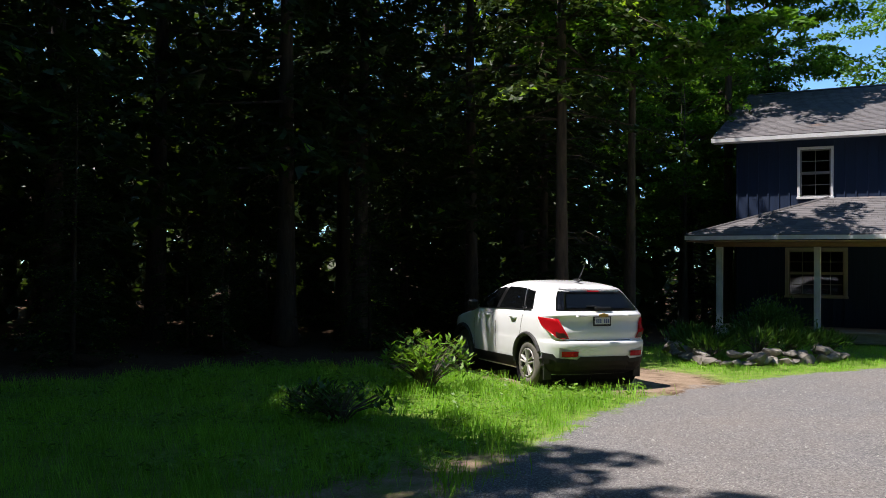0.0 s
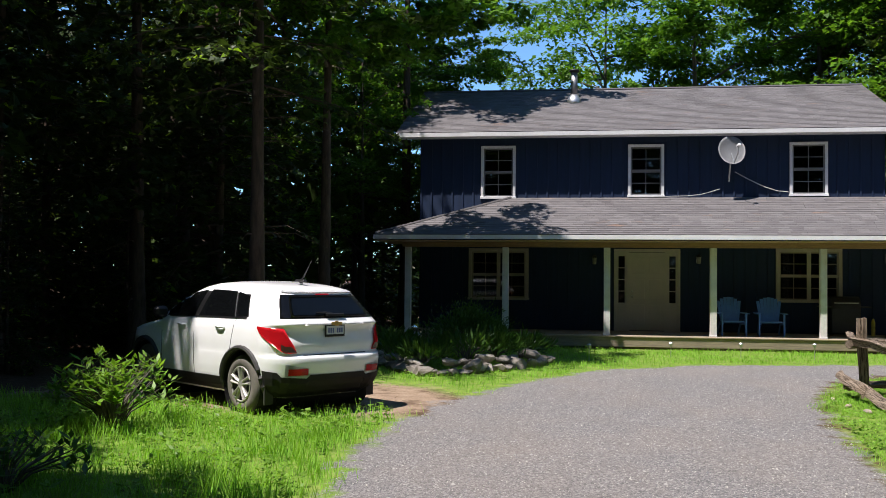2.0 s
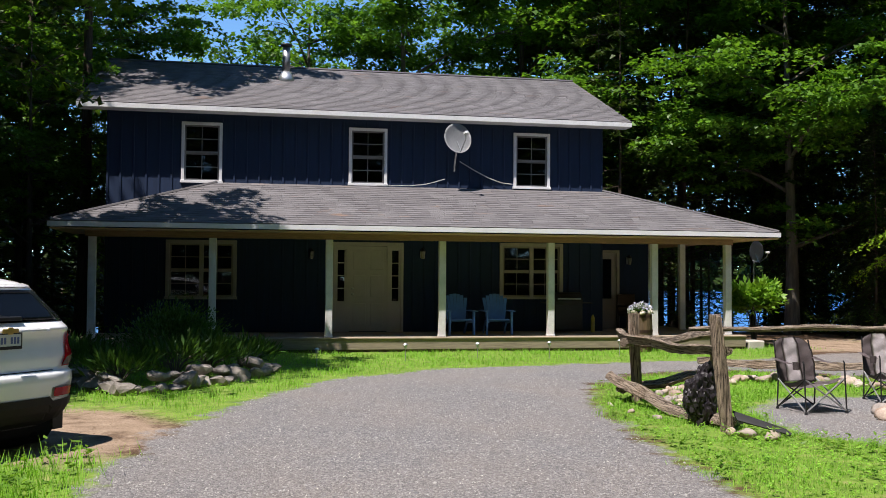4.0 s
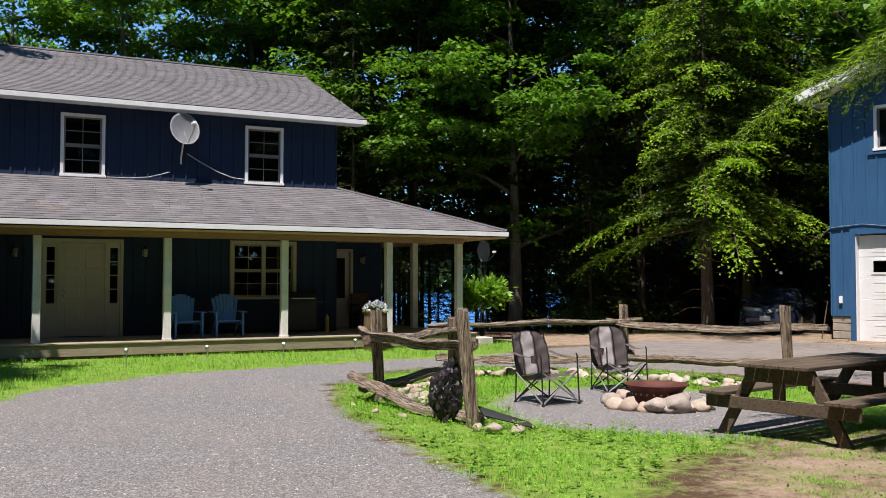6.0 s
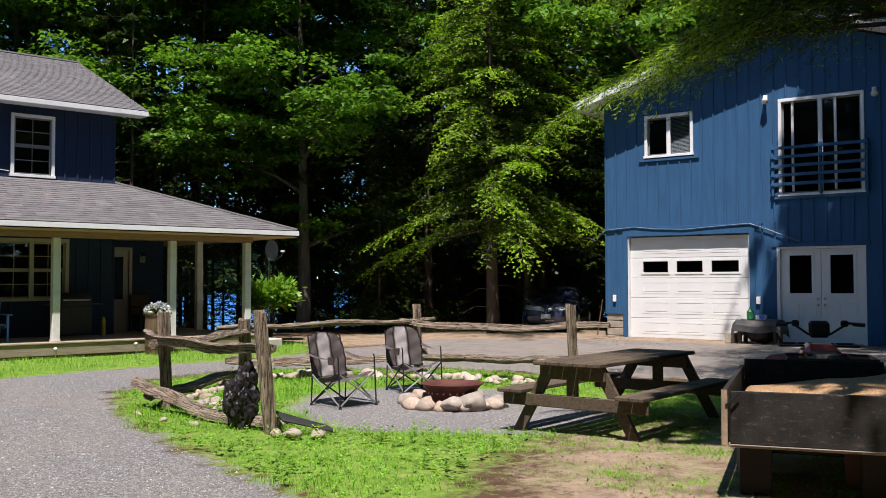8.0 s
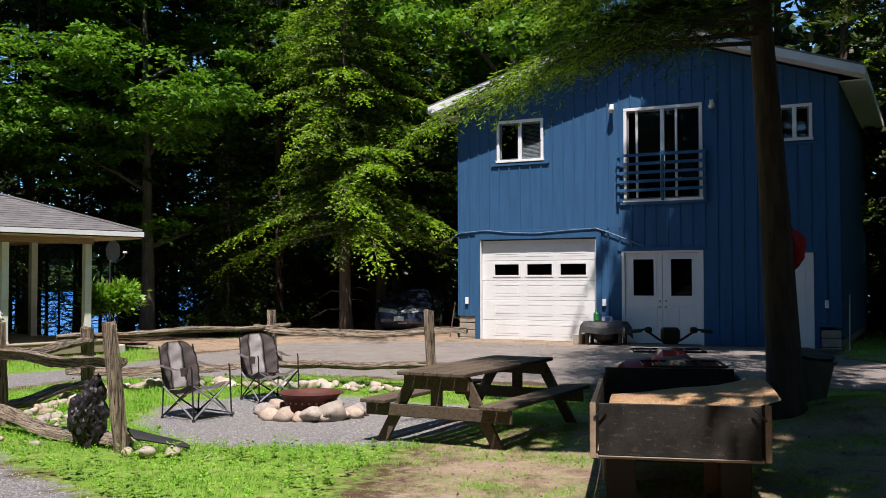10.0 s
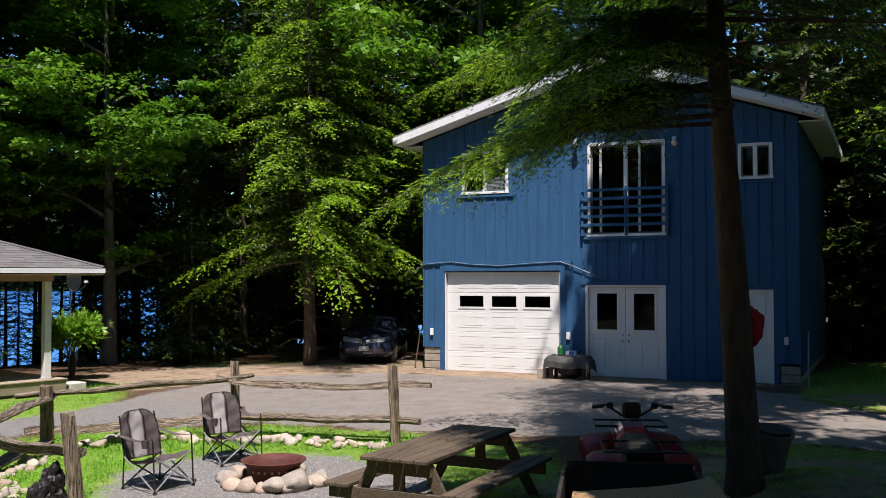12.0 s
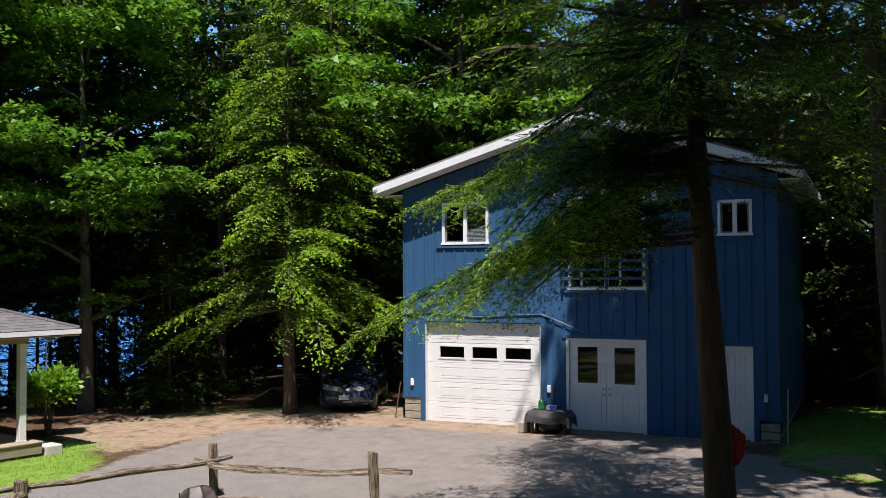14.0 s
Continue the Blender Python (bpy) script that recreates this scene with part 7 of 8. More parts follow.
# stones that edge the bed inside the fence
edge = [(2.35, 15.3), (2.45, 16.4), (2.5, 17.3), (3.2, 18.6), (4.2, 19.6), (5.0, 20.0), (5.9, 19.7), (6.7, 18.9), (7.3, 18.0), (7.8, 17.1), (8.1, 16.2)]
cum = [0.0]
for p, q in zip(edge, edge[1:]):
    cum.append(cum[-1] + math.dist(p, q))
n_edge = 150
for k in range(n_edge):
    s = cum[-1] * (k + rr.uniform(-0.3, 0.3)) / n_edge
    i = max(0, min(len(edge) - 2, sum(1 for c in cum if c <= s) - 1))
    f = (s - cum[i]) / (cum[i + 1] - cum[i])
    x = edge[i][0] * (1 - f) + edge[i + 1][0] * f + rr.uniform(-0.2, 0.2)
    y = edge[i][1] * (1 - f) + edge[i + 1][1] * f + rr.uniform(-0.2, 0.2)
    rock(x, y, rr.uniform(0.045, 0.105) * (1.15 if x > 5 else 0.9), 300 + k, ROCK, "pale edging stone in the grass", "edging stones", 0.7, 0.25)
for x, y, r in ((2.05, 14.5, 0.11), (2.3, 14.4, 0.09), (1.55, 17.2, 0.05), (1.6, 16.6, 0.045), (1.7, 16.0, 0.05), (2.0, 14.7, 0.08)):
    rock(x, y, r, int(x * 977 + y * 31), ROCK, "pale edging stone in the grass", "edging stones", 0.7, 0.25)

FABRIC = simple("charcoal_chair_fabric", (0.17, 0.138, 0.142), 0.85, var=0.2, scale=5, bumpy=0.3)
FABRIC_PALE = simple("pale_grey_chair_fabric", (0.62, 0.555, 0.585), 0.85, var=0.12, scale=5, bumpy=0.3)
FRAME = simple("grey_steel_tube", (0.50, 0.50, 0.50), 0.35, 0.7, var=0.1)


def sheet(bm, grid, th=0.012):
    vs = [[bm.verts.new(p) for p in row] for row in grid]
    fs = []
    for r0, r1 in zip(vs, vs[1:]):
        for k in range(len(r0) - 1):
            fs.append(bm.faces.new((r0[k], r0[k + 1], r1[k + 1], r1[k])))
    bmesh.ops.solidify(bm, geom=fs, thickness=th)


def camp_chair(m, label):
    c = root("camping_chair", m, label, "chair", "camping chairs at the fire")
    # faces +x, seat 0.45 high
    def seat_pt(s, w):
        return (0.27 - 0.52 * s, w * (0.29 - 0.02 * s), 0.46 - 0.11 * s - 0.08 * (1 - w * w) + 0.01 * math.sin(9 * s))

    def back_pt(s, w):
        return (-0.25 - 0.15 * s - 0.03 * (1 - w * w) + 0.008 * math.sin(9 * s + 4 * w) + 0.005 * math.sin(19 * s - 5 * w) + 0.03 * max(0, s - 0.8) * math.sin(24 * s), w * (0.30 + 0.02 * math.sin(math.pi * s) - 0.05 * (max(0, s - 0.8) / 0.2) ** 2), 0.37 + 0.61 * s - 0.07 * w ** 4 * max(0, s - 0.7) / 0.3)
    for w0, w1, mat, name in ((-1, -0.46, FABRIC, "side_panel"), (-0.46, 0.30, FABRIC_PALE, "centre_panel"), (0.30, 1, FABRIC, "side_panel")):
        ws = [w0 + (w1 - w0) * k / 8 for k in range(9)]
        bm = bmesh.new()
        sheet(bm, [[seat_pt(s / 16, w) for w in ws] for s in range(17)])
        sheet(bm, [[back_pt(s / 26, w) for w in ws] for s in range(27)])
        part(name, bm, mat, c, "pale grey centre strip" if mat is FABRIC_PALE else "", True)
    for sg in (1, -1):
        bm = bmesh.new()
        sheet(bm, [[(0.26 - 0.62 * s / 5, sg * (0.33 + 0.045 * k), 0.66 + 0.04 * (s / 5) - 0.035 * math.sin(math.pi * s / 5)) for k in (-1, 1)] for s in range(6)])
        part("armrest", bm, FABRIC, c)
    tubes = []
    for sg in (1, -1):
        tubes += [[(0.30, sg * 0.33, 0.02), (0.26, sg * 0.33, 0.66), (0.24, sg * 0.33, 0.69)], [(-0.30, sg * 0.31, 0.02), (-0.28, sg * 0.31, 0.45), (-0.40, sg * 0.29, 0.93)],
                  [(0.30, sg * 0.33, 0.03), (-0.28, sg * 0.31, 0.42)], [(-0.30, sg * 0.31, 0.03), (0.27, sg * 0.33, 0.45)]]
    tubes += [[(0.30, 0.33, 0.03), (0.27, -0.31, 0.45)], [(0.30, -0.33, 0.03), (0.27, 0.31, 0.45)], [(-0.30, 0.31, 0.03), (-0.27, -0.29, 0.40)], [(-0.30, -0.31, 0.03), (-0.27, 0.29, 0.40)]]
    for k, t in enumerate(tubes):
        bm = bmesh.new()
        bm_tube(bm, t, 0.011, 6)
        part("leg_tube", bm, FRAME if k in (2, 6, 8, 9) else BLACKM, c)
    for x, y in ((0.30, 0.33), (0.30, -0.33), (-0.30, 0.31), (-0.30, -0.31)):
        bm = bmesh.new()
        bm_tube(bm, [(x, y, 0.0), (x, y, 0.035)], [0.024, 0.018], 8)
        part("foot", bm, BLACKM, c)
    bm = bmesh.new()
    bm_tube(bm, [(0.20, -0.40, 0.58), (0.20, -0.40, 0.68)], [0.04, 0.05], 12, False)
    bmesh.ops.solidify(bm, geom=list(bm.faces), thickness=0.005)
    part("cup_holder", bm, FABRIC, c)
    return c


camp_chair(pose(4.25, 16.76, hz(4.25, 16.76), 0, 0, -82), "charcoal and pale grey folding camp chair beside the fire pit")
camp_chair(pose(6.0, 17.42, hz(6.0, 17.42), 0, 0, -100), "charcoal and pale grey folding camp chair facing the fire pit")

TABLEWOOD = plank_mat("weathered_table_wood", (0.10, 0.07, 0.045), (0.024, 0.017, 0.013), 0.85, 0)


def picnic_table():
    t = root("picnic_table", pose(5.52, 13.03, hz(5.6, 12.8) - 0.03, 0, 0, 12) @ Matrix.Scale(1.09, 4), "weathered brown wooden picnic table with attached benches", "table")
    L = 1.12
    for k in range(5):
        y = -0.37 + 0.15 * k
        boxpart("top_board", (-L, y, 0.705), (L, y + 0.14, 0.745), TABLEWOOD, t, bev=0.008)
    for sg in (1, -1):
        for k in range(2):
            y = sg * 0.66 + (k - 1) * 0.15
            boxpart("bench_board", (-L, y, 0.415), (L, y + 0.14, 0.455), TABLEWOOD, t, bev=0.008)
    for x in (-0.96, 0.96):
        boxpart("bench_beam", (x - 0.045, -0.80, 0.285), (x - 0.005, 0.80, 0.41), TABLEWOOD, t, bev=0.008)
        boxpart("top_cleat", (x - 0.045, -0.36, 0.565), (x - 0.005, 0.36, 0.702), TABLEWOOD, t, bev=0.008)
        for sg in (1, -1):
            bm = bmesh.new()
            bm_prism(bm, [(sg * 0.72, 0.0), (sg * 0.60, 0.0), (sg * 0.20, 0.70), (sg * 0.33, 0.70)], 0, x + 0.0, x + 0.045)
            part("leg", bm, TABLEWOOD, t)
        boxpart("brace", (x - 0.04, -0.06, 0.30), (x + 0.0, 0.06, 0.60), TABLEWOOD, t, bev=0.006)


picnic_table()


def trailer():
    ang = 29
    t = root("utility_trailer", pose(3.19, 9.38, 0.0, 0, 0, ang), "scuffed black plywood box trailer carrying a sheet of plywood", "trailer")
    black = simple("scuffed_black_plywood", (0.024, 0.022, 0.020), 0.7, var=0.5, scale=5, bumpy=0.3, stretch=(1, 1, 1), spec=0.2)
    nt = black.node_tree
    b = nt.nodes["Principled BSDF"]
    c = coords(nt)
    src = b.inputs["Base Color"].links[0].from_socket
    scr = ramp(nt, noise_tex(nt, c, 7, 8, 0.75, (1.2, 1.2, 5)), [(0.56, grey(0)), (0.68, grey(0.4))])
    speck = ramp(nt, noise_tex(nt, c, 34, 5, 0.7, (1.0, 1.0, 0.5)), [(0.62, grey(0)), (0.70, grey(0.25))])
    src = mix(nt, speck, src, (0.26, 0.23, 0.19))
    nt.links.new(mix(nt, scr, src, (0.20, 0.14, 0.09)), b.inputs["Base Color"])
    rim = simple("worn_plywood_edge", (0.26, 0.19, 0.13), 0.8, var=0.4, scale=8)
    W, L, z0, z1 = 0.615, 2.2, 0.405, 0.785
    boxpart("tailboard", (0, -W + 0.04, z0), (0.035, W - 0.04, z1), black, t, "scuffed black tailboard", 0.004)
    boxpart("tailboard_lip", (-0.006, -W + 0.035, z0 - 0.012), (0.04, W - 0.035, z0 - 0.001), simple("worn_strip", (0.20, 0.17, 0.14), 0.7, 0.2), t)
    boxpart("headboard", (L - 0.035, -W + 0.02, z0), (L, W - 0.02, z1 + 0.07), black, t)
    for sg in (1, -1):
        boxpart("side_board", (-0.03, sg * W - 0.018, z0 - 0.01), (L, sg * W + 0.018, z1 + 0.012), black, t)
        boxpart("corner_post", (-0.035, sg * W - 0.022, z0 - 0.012), (-0.031, sg * W + 0.022, z1 + 0.014), rim, t)
        bm = bmesh.new()
        bm_tube(bm, [(-0.035, sg * (W - 0.10), z1 - 0.01), (-0.04, sg * (W - 0.01), z1 - 0.10)], 0.008, 5)
        part("latch", bm, BLACKM, t)
    boxpart("floor", (0.036, -W + 0.02, z0 - 0.03), (L - 0.036, W - 0.02, z0), rim, t)
    for sg in (1, -1):
        wh = new("wheel")
        wh.parent = t
        bm = bmesh.new()
        bm_tube(bm, [(0.95, sg * 0.38, 0.225), (0.95, sg * 0.40, 0.225), (0.95, sg * 0.56, 0.225), (0.95, sg * 0.58, 0.225)], [0.19, 0.225, 0.225, 0.19], 20)
        part("tyre", bm, TYRE, wh)
        # near-black blocks: the deep shade under the trailer is put into their colour
        boxpart("prop_block", (0.25, sg * 0.42 - 0.11, 0.0), (0.48, sg * 0.42 + 0.11, z0 - 0.032), simple("shaded_timber_block", (0.018, 0.014, 0.012), 0.95), t)
    boxpart("axle", (0.92, -0.5, 0.2), (0.98, 0.5, 0.25), BLACKM, t)
    boxpart("under_board", (0.50, -0.42, 0.05), (0.53, -0.2, z0 - 0.031), simple("brown_timber_panel", (0.09, 0.045, 0.028), 0.9), t)
    boxpart("drawbar", (L, -0.04, 0.33), (L + 0.62, 0.04, 0.40), BLACKM, t)
    # the loose sheet of fir plywood in the box
    m, nt, b = material("fir_plywood", 0.65)
    c = coords(nt)
    warp = noise_tex(nt, c, 2.6, 3, 0.5, (0.7, 2.0, 1))
    wav = maths(nt, "FRACT", maths(nt, "MULTIPLY", warp, 13.0))
    k = ramp(nt, wav, [(0.0, (0.50, 0.30, 0.15)), (0.35, (0.64, 0.44, 0.26)), (0.85, (0.58, 0.38, 0.21)), (1.0, (0.46, 0.27, 0.13))])
    nt.links.new(k, b.inputs["Base Color"])
    bm = bmesh.new()
    sheet(bm, [[(0.06 + 1.7 * i / 10, -0.72 + 1.24 * j / 8, 0.69 + 0.09 * math.sin(math.pi * i / 10) * (1 - abs(j / 8 - 0.5)) + 0.14 * (1 - j / 8) ** 3 - 0.10 * max(0, j / 8 - 0.6)) for j in range(9)] for i in range(11)], 0.012)
    o = link_mesh("plywood_sheet", bm, m, None, "bare warped plywood sheet lying in the trailer", True)
    o.matrix_basis = pose(3.19, 9.38, 0.0, 0, 0, ang)
    tagged(o, "", "plywood")


trailer()


def quad_bike():
    q = root("quad_bike", pose(6.77, 11.22, hz(6.7, 11.2), 0, 0, 33), "dusty red quad bike parked in tree shade", "quad bike")
    red = car_paint("faded_red_plastic", (0.42, 0.02, 0.03), 0.4)
    for x in (-0.6, 0.62):
        for sg in (1, -1):
            wh = new("wheel")
            wh.parent = q
            bm = bmesh.new()
            bm_tube(bm, [(x, sg * 0.34, 0.29), (x, sg * 0.36, 0.29), (x, sg * 0.42, 0.29), (x, sg * 0.52, 0.29), (x, sg * 0.58, 0.29), (x, sg * 0.6, 0.29)], [0.18, 0.26, 0.29, 0.29, 0.26, 0.16], 20)
            part("tyre", bm, TYRE, wh)
            bm = bmesh.new()
            bm_tube(bm, [(x, sg * 0.59, 0.29), (x, sg * 0.602, 0.29)], [0.14, 0.12], 14)
            part("rim", bm, FRAME, wh)
            g = bmesh.new()
            rows = []
            for k in range(9):
                a = math.radians(5 + 165 * k / 8)
                rows.append([(x + 0.37 * math.cos(a), sg * yy, 0.33 + 0.37 * math.sin(a) + dz) for yy, dz in ((0.22, 0.06), (0.36, 0.05), (0.52, 0.03), (0.60, -0.03))])
            sheet(g, rows, 0.012)
            part("mudguard", g, red, q, "faded red mudguard", True)
    bm = bmesh.new()
    bm_box(bm, (-0.75, -0.22, 0.30), (0.75, 0.22, 0.62), None, 0.08)
    part("engine_block", bm, BLACKM, q)
    bm = bmesh.new()
    bm_box(bm, (-0.62, -0.17, 0.66), (0.18, 0.17, 0.82), None, 0.06)
    part("seat", bm, simple("worn_brown_vinyl", (0.06, 0.05, 0.035), 0.7), q)
    bm = bmesh.new()
    bm_box(bm, (0.1, -0.2, 0.62), (0.72, 0.2, 0.88), None, 0.08)
    part("tank_cover", bm, red, q)
    for x0, x1, z in ((-1.0, -0.32, 0.80), (0.5, 1.0, 0.84)):
        rk = new("rack")
        rk.parent = q
        for k in range(5):
            y = -0.42 + 0.21 * k
            bm = bmesh.new()
            bm_tube(bm, [(x0, y, z), (x1, y, z)], 0.011, 6)
            part("rack_bar", bm, BLACKM, rk)
        for x in (x0, x1):
            bm = bmesh.new()
            bm_tube(bm, [(x, -0.43, z), (x, 0.43, z)], 0.013, 6)
            part("rack_bar", bm, BLACKM, rk)
    bm = bmesh.new()
    bm_tube(bm, [(0.34, 0.46, 1.09), (0.38, 0.30, 1.11), (0.46, 0.12, 0.98), (0.46, -0.12, 0.98), (0.38, -0.30, 1.11), (0.34, -0.46, 1.09)], 0.014, 8)
    part("handlebar", bm, BLACKM, q)
    for sg in (1, -1):
        bm = bmesh.new()
        bm_tube(bm, [(0.345, sg * 0.34, 1.10), (0.335, sg * 0.47, 1.088)], 0.022, 8)
        part("grip", bm, CLADDING, q)
        bm = bmesh.new()
        bm_box(bm, (0.33, sg * 0.26 - 0.04, 1.07), (0.42, sg * 0.26 + 0.04, 1.14), None, 0.015)
        part("switch_box", bm, BLACKM, q)
    bm = bmesh.new()
    bm_box(bm, (0.40, -0.11, 0.94), (0.56, 0.11, 1.13), None, 0.03)
    part("instrument_pod", bm, BLACKM, q)
    boxpart("white_mark", (-0.98, -0.50, 0.60), (-0.97, -0.40, 0.66), WHITE, q)


quad_bike()


def lumpy(name, m, size, seed, mat, label, category, sub=3, amp=0.18, freq=2.5, smooth=False, lobes=()):
    bm = bmesh.new()
    off = Vector((seed * 3.1, seed * 1.7, seed))
    for at, k in lobes:
        extra = bmesh.ops.create_icosphere(bm, subdivisions=sub, radius=1.0)["verts"]
        for v in extra:
            p = v.co.copy()
            q = p + 0.2 * noise.noise_vector(p * 1.6 + off * 2)
            g = 1.0 + 0.28 * noise.noise(q * 1.5 + off) + 0.34 * noise.noise(q * 3.6 + off * k)
            v.co = Vector((p.x * size[0] * k * g + at[0], p.y * size[1] * k * g + at[1], p.z * size[2] * k * g + at[2]))
    main = bmesh.ops.create_icosphere(bm, subdivisions=sub, radius=1.0)["verts"]
    for v in main:
        p = v.co.copy()
        w = p + 0.25 * noise.noise_vector(p * 2 + off)
        k = 1 + amp * noise.noise(p * freq * 0.7 + off) + amp * 0.9 * noise.noise(w * freq * 2.2 + off)
        v.co = Vector((p.x * size[0], p.y * size[1], p.z * size[2])) * k
    o = link_mesh(name, bm, mat, None, label, smooth)
    o.matrix_basis = m
    return tagged(o, "", category)


m, nt, b = material("black_crumpled_plastic", 0.56, 0, 0.5)
b.inputs["Base Color"].default_value = (0.011, 0.0075, 0.0105, 1)
bump(nt, b, noise_tex(nt, coords(nt), 6, 2, 0.5), 0.5, 0.03)
PLASTIC_BLACK = m
lumpy("black_bag", pose(2.07, 15.58, hz(2.2, 15.5) + 0.31, 0, 0, 20), (0.21, 0.18, 0.29), 3, PLASTIC_BLACK, "crumpled black plastic rubbish bag leaning on a fence post", "bag", 4, 0.34, 1.6, False, (((0.05, -0.03, 0.24), 0.6), ((-0.14, -0.07, 0.05), 0.72), ((-0.06, -0.09, -0.10), 0.75)))


def grate():
    g = root("metal_grate", pose(2.34, 14.82, hz(2.3, 14.8) + 0.02, 0, 14, -20), "black metal bars of a grate lying beside the post", "grate")
    for k in range(9):
        bm = bmesh.new()
        bm_tube(bm, [(-0.25, -0.2 + 0.05 * k, 0.10 + 0.005 * k), (0.35, -0.24 + 0.05 * k, 0.10)], 0.012, 5)
        part("bar", bm, BLACKM, g)
    for x in (-0.2, 0.3):
        bm = bmesh.new()
        bm_tube(bm, [(x, -0.25, 0.085), (x, 0.22, 0.085)], 0.012, 5)
        part("cross_bar", bm, BLACKM, g)


grate()

# red bag on the near trunk, the bin behind it
REDCLOTH = simple("red_cloth", (0.58, 0.014, 0.018), 0.7, var=0.3, scale=5)
hb = lumpy("red_bag", pose(7.74, 10.22, 2.03), (0.12, 0.13, 0.22), 9, REDCLOTH, "red cloth bag hanging from the hemlock trunk", "bag", 4, 0.22, 1.6, True)
bm = bmesh.new()
bm_tube(bm, [(0.0, 0.06, 0.2), (0.03, 0.14, 0.34), (0.05, 0.2, 0.42)], 0.012, 5)
part("strap", bm, REDCLOTH, hb)


def bin_(x, y):
    bb = root("plastic_bin", pose(x, y, hz(x, y) - 0.02, 6, -8, 20), "grey plastic bin standing open behind the trunk", "bin")
    bm = bmesh.new()
    prof = [(0.16, 0.0), (0.22, 0.52), (0.245, 0.52), (0.245, 0.56), (0.205, 0.55), (0.15, 0.03)]
    n = 20
    rings = [[bm.verts.new((q * math.copysign(abs(math.cos(2 * math.pi * k / n)) ** 0.5, math.cos(2 * math.pi * k / n)), q * math.copysign(abs(math.sin(2 * math.pi * k / n)) ** 0.5, math.sin(2 * math.pi * k / n)), z)) for k in range(n)] for q, z in prof]
    for r0, r1 in zip(rings, rings[1:]):
        for k in range(n):
            bm.faces.new((r0[k], r0[(k + 1) % n], r1[(k + 1) % n], r1[k]))
    bm.faces.new(rings[-1])
    part("tub", bm, simple("grey_bin_plastic", (0.16, 0.15, 0.14), 0.6), bb)
    bm = bmesh.new()
    bm_tube(bm, [(0.0, 0.0, 0.40), (0, 0, 0.58)], [0.18, 0.215], 16)
    part("liner", bm, PLASTIC_BLACK, bb, "black bin liner")


bin_(8.32, 10.25)

# ---------------------------------------------------------------- beside the garage doors
def covered_bench():
    o = gpt(3.72, -0.62, 0)
    t = root("covered_bench", pose(o.x, o.y, 0.1, 0, 0, -76.8), "low bench under a grey tarpaulin by the garage doors", "bench")
    for x in (-0.42, 0.42):
        for y in (-0.2, 0.2):
            boxpart("leg", (x - 0.04, y - 0.04, 0), (x + 0.04, y + 0.04, 0.5), TABLEWOOD, t)
    boxpart("bench_top", (-0.5, -0.27, 0.5), (0.5, 0.27, 0.55), TABLEWOOD, t)
    bm = bmesh.new()
    grid = []
    for i in range(15):
        row = []
        for j in range(11):
            x, y = -0.66 + 1.32 * i / 14, -0.46 + 0.92 * j / 10
            over = max(0, abs(x) - 0.5) * 1.7 + max(0, abs(y) - 0.28) * 1.7
            row.append((min(0.56, max(-0.56, x)) * (1 + 0.12 * over), min(0.33, max(-0.33, y)) * (1 + 0.2 * over), 0.565 - over + 0.02 * math.sin(7 * x + 4 * y) + 0.02 * math.sin(11 * y)))
        grid.append(row)
    sheet(bm, grid, 0.006)
    part("tarpaulin", bm, simple("dark_grey_tarpaulin", (0.13, 0.125, 0.125), 0.45, var=0.4, scale=4), t, "dark grey tarpaulin")
    boxpart("brick_stack", (-0.78, -0.22, 0), (-0.55, 0.12, 0.24), BLOCK, t, bev=0.01)
    lumpy("black_bag", GARM @ Matrix.Translation((3.75, -0.62, 0.33)), (0.36, 0.2, 0.22), 5, PLASTIC_BLACK, "black bag stuffed under the bench", "bag")
    bt = root("green_bottle", GARM @ Matrix.Translation((3.45, -0.5, 0.665)), "green plastic jug on the tarpaulin", "bottle")
    bm = bmesh.new()
    bm_tube(bm, [(0, 0, 0.004), (0, 0, 0.02), (0, 0, 0.19), (0, 0, 0.25), (0, 0, 0.29)], [0.07, 0.085, 0.085, 0.035, 0.03], 12)
    part("jug", bm, simple("green_plastic", (0.03, 0.22, 0.07), 0.35), bt)
    bx = root("plastic_tub", GARM @ Matrix.Translation((3.75, -0.6, 0.665)), "white and blue plastic tub on the tarpaulin", "tub")
    boxpart("tub_body", (-0.12, -0.09, 0.004), (0.12, 0.09, 0.12), WHITE, bx, bev=0.015)
    boxpart("tub_label", (-0.02, -0.094, 0.01), (0.11, -0.0905, 0.115), simple("blue_label", (0.06, 0.14, 0.55), 0.5), bx)


covered_bench()
bm = bmesh.new()
bm_tube(bm, [(0, 0, 0), (0.0, 0.22, 1.25)], [0.02, 0.018], 6)
o = link_mesh("leaning_pole", bm, simple("grey_pole", (0.4, 0.4, 0.4), 0.5))
o.matrix_basis = GARM @ Matrix.Translation((9.25, -0.1, 0.1))
tagged(o, "grey pole leaning on the garage corner", "pole")
bm = bmesh.new()
bm_tube(bm, [(0, 0, 0), (0.12, 0.1, 1.0)], [0.018, 0.016], 6)
o = link_mesh("leaning_stick", bm, simple("brown_stick", (0.12, 0.07, 0.05), 0.8))
o.matrix_basis = GARM @ Matrix.Translation((-0.95, 0.05, 0.1))
tagged(o, "brown stick leaning by the garage foundation", "stick")

# ---------------------------------------------------------------- on and before the porch
CHAIRBLUE = simple("blue_moulded_plastic", (0.09, 0.22, 0.52), 0.5, var=0.1)


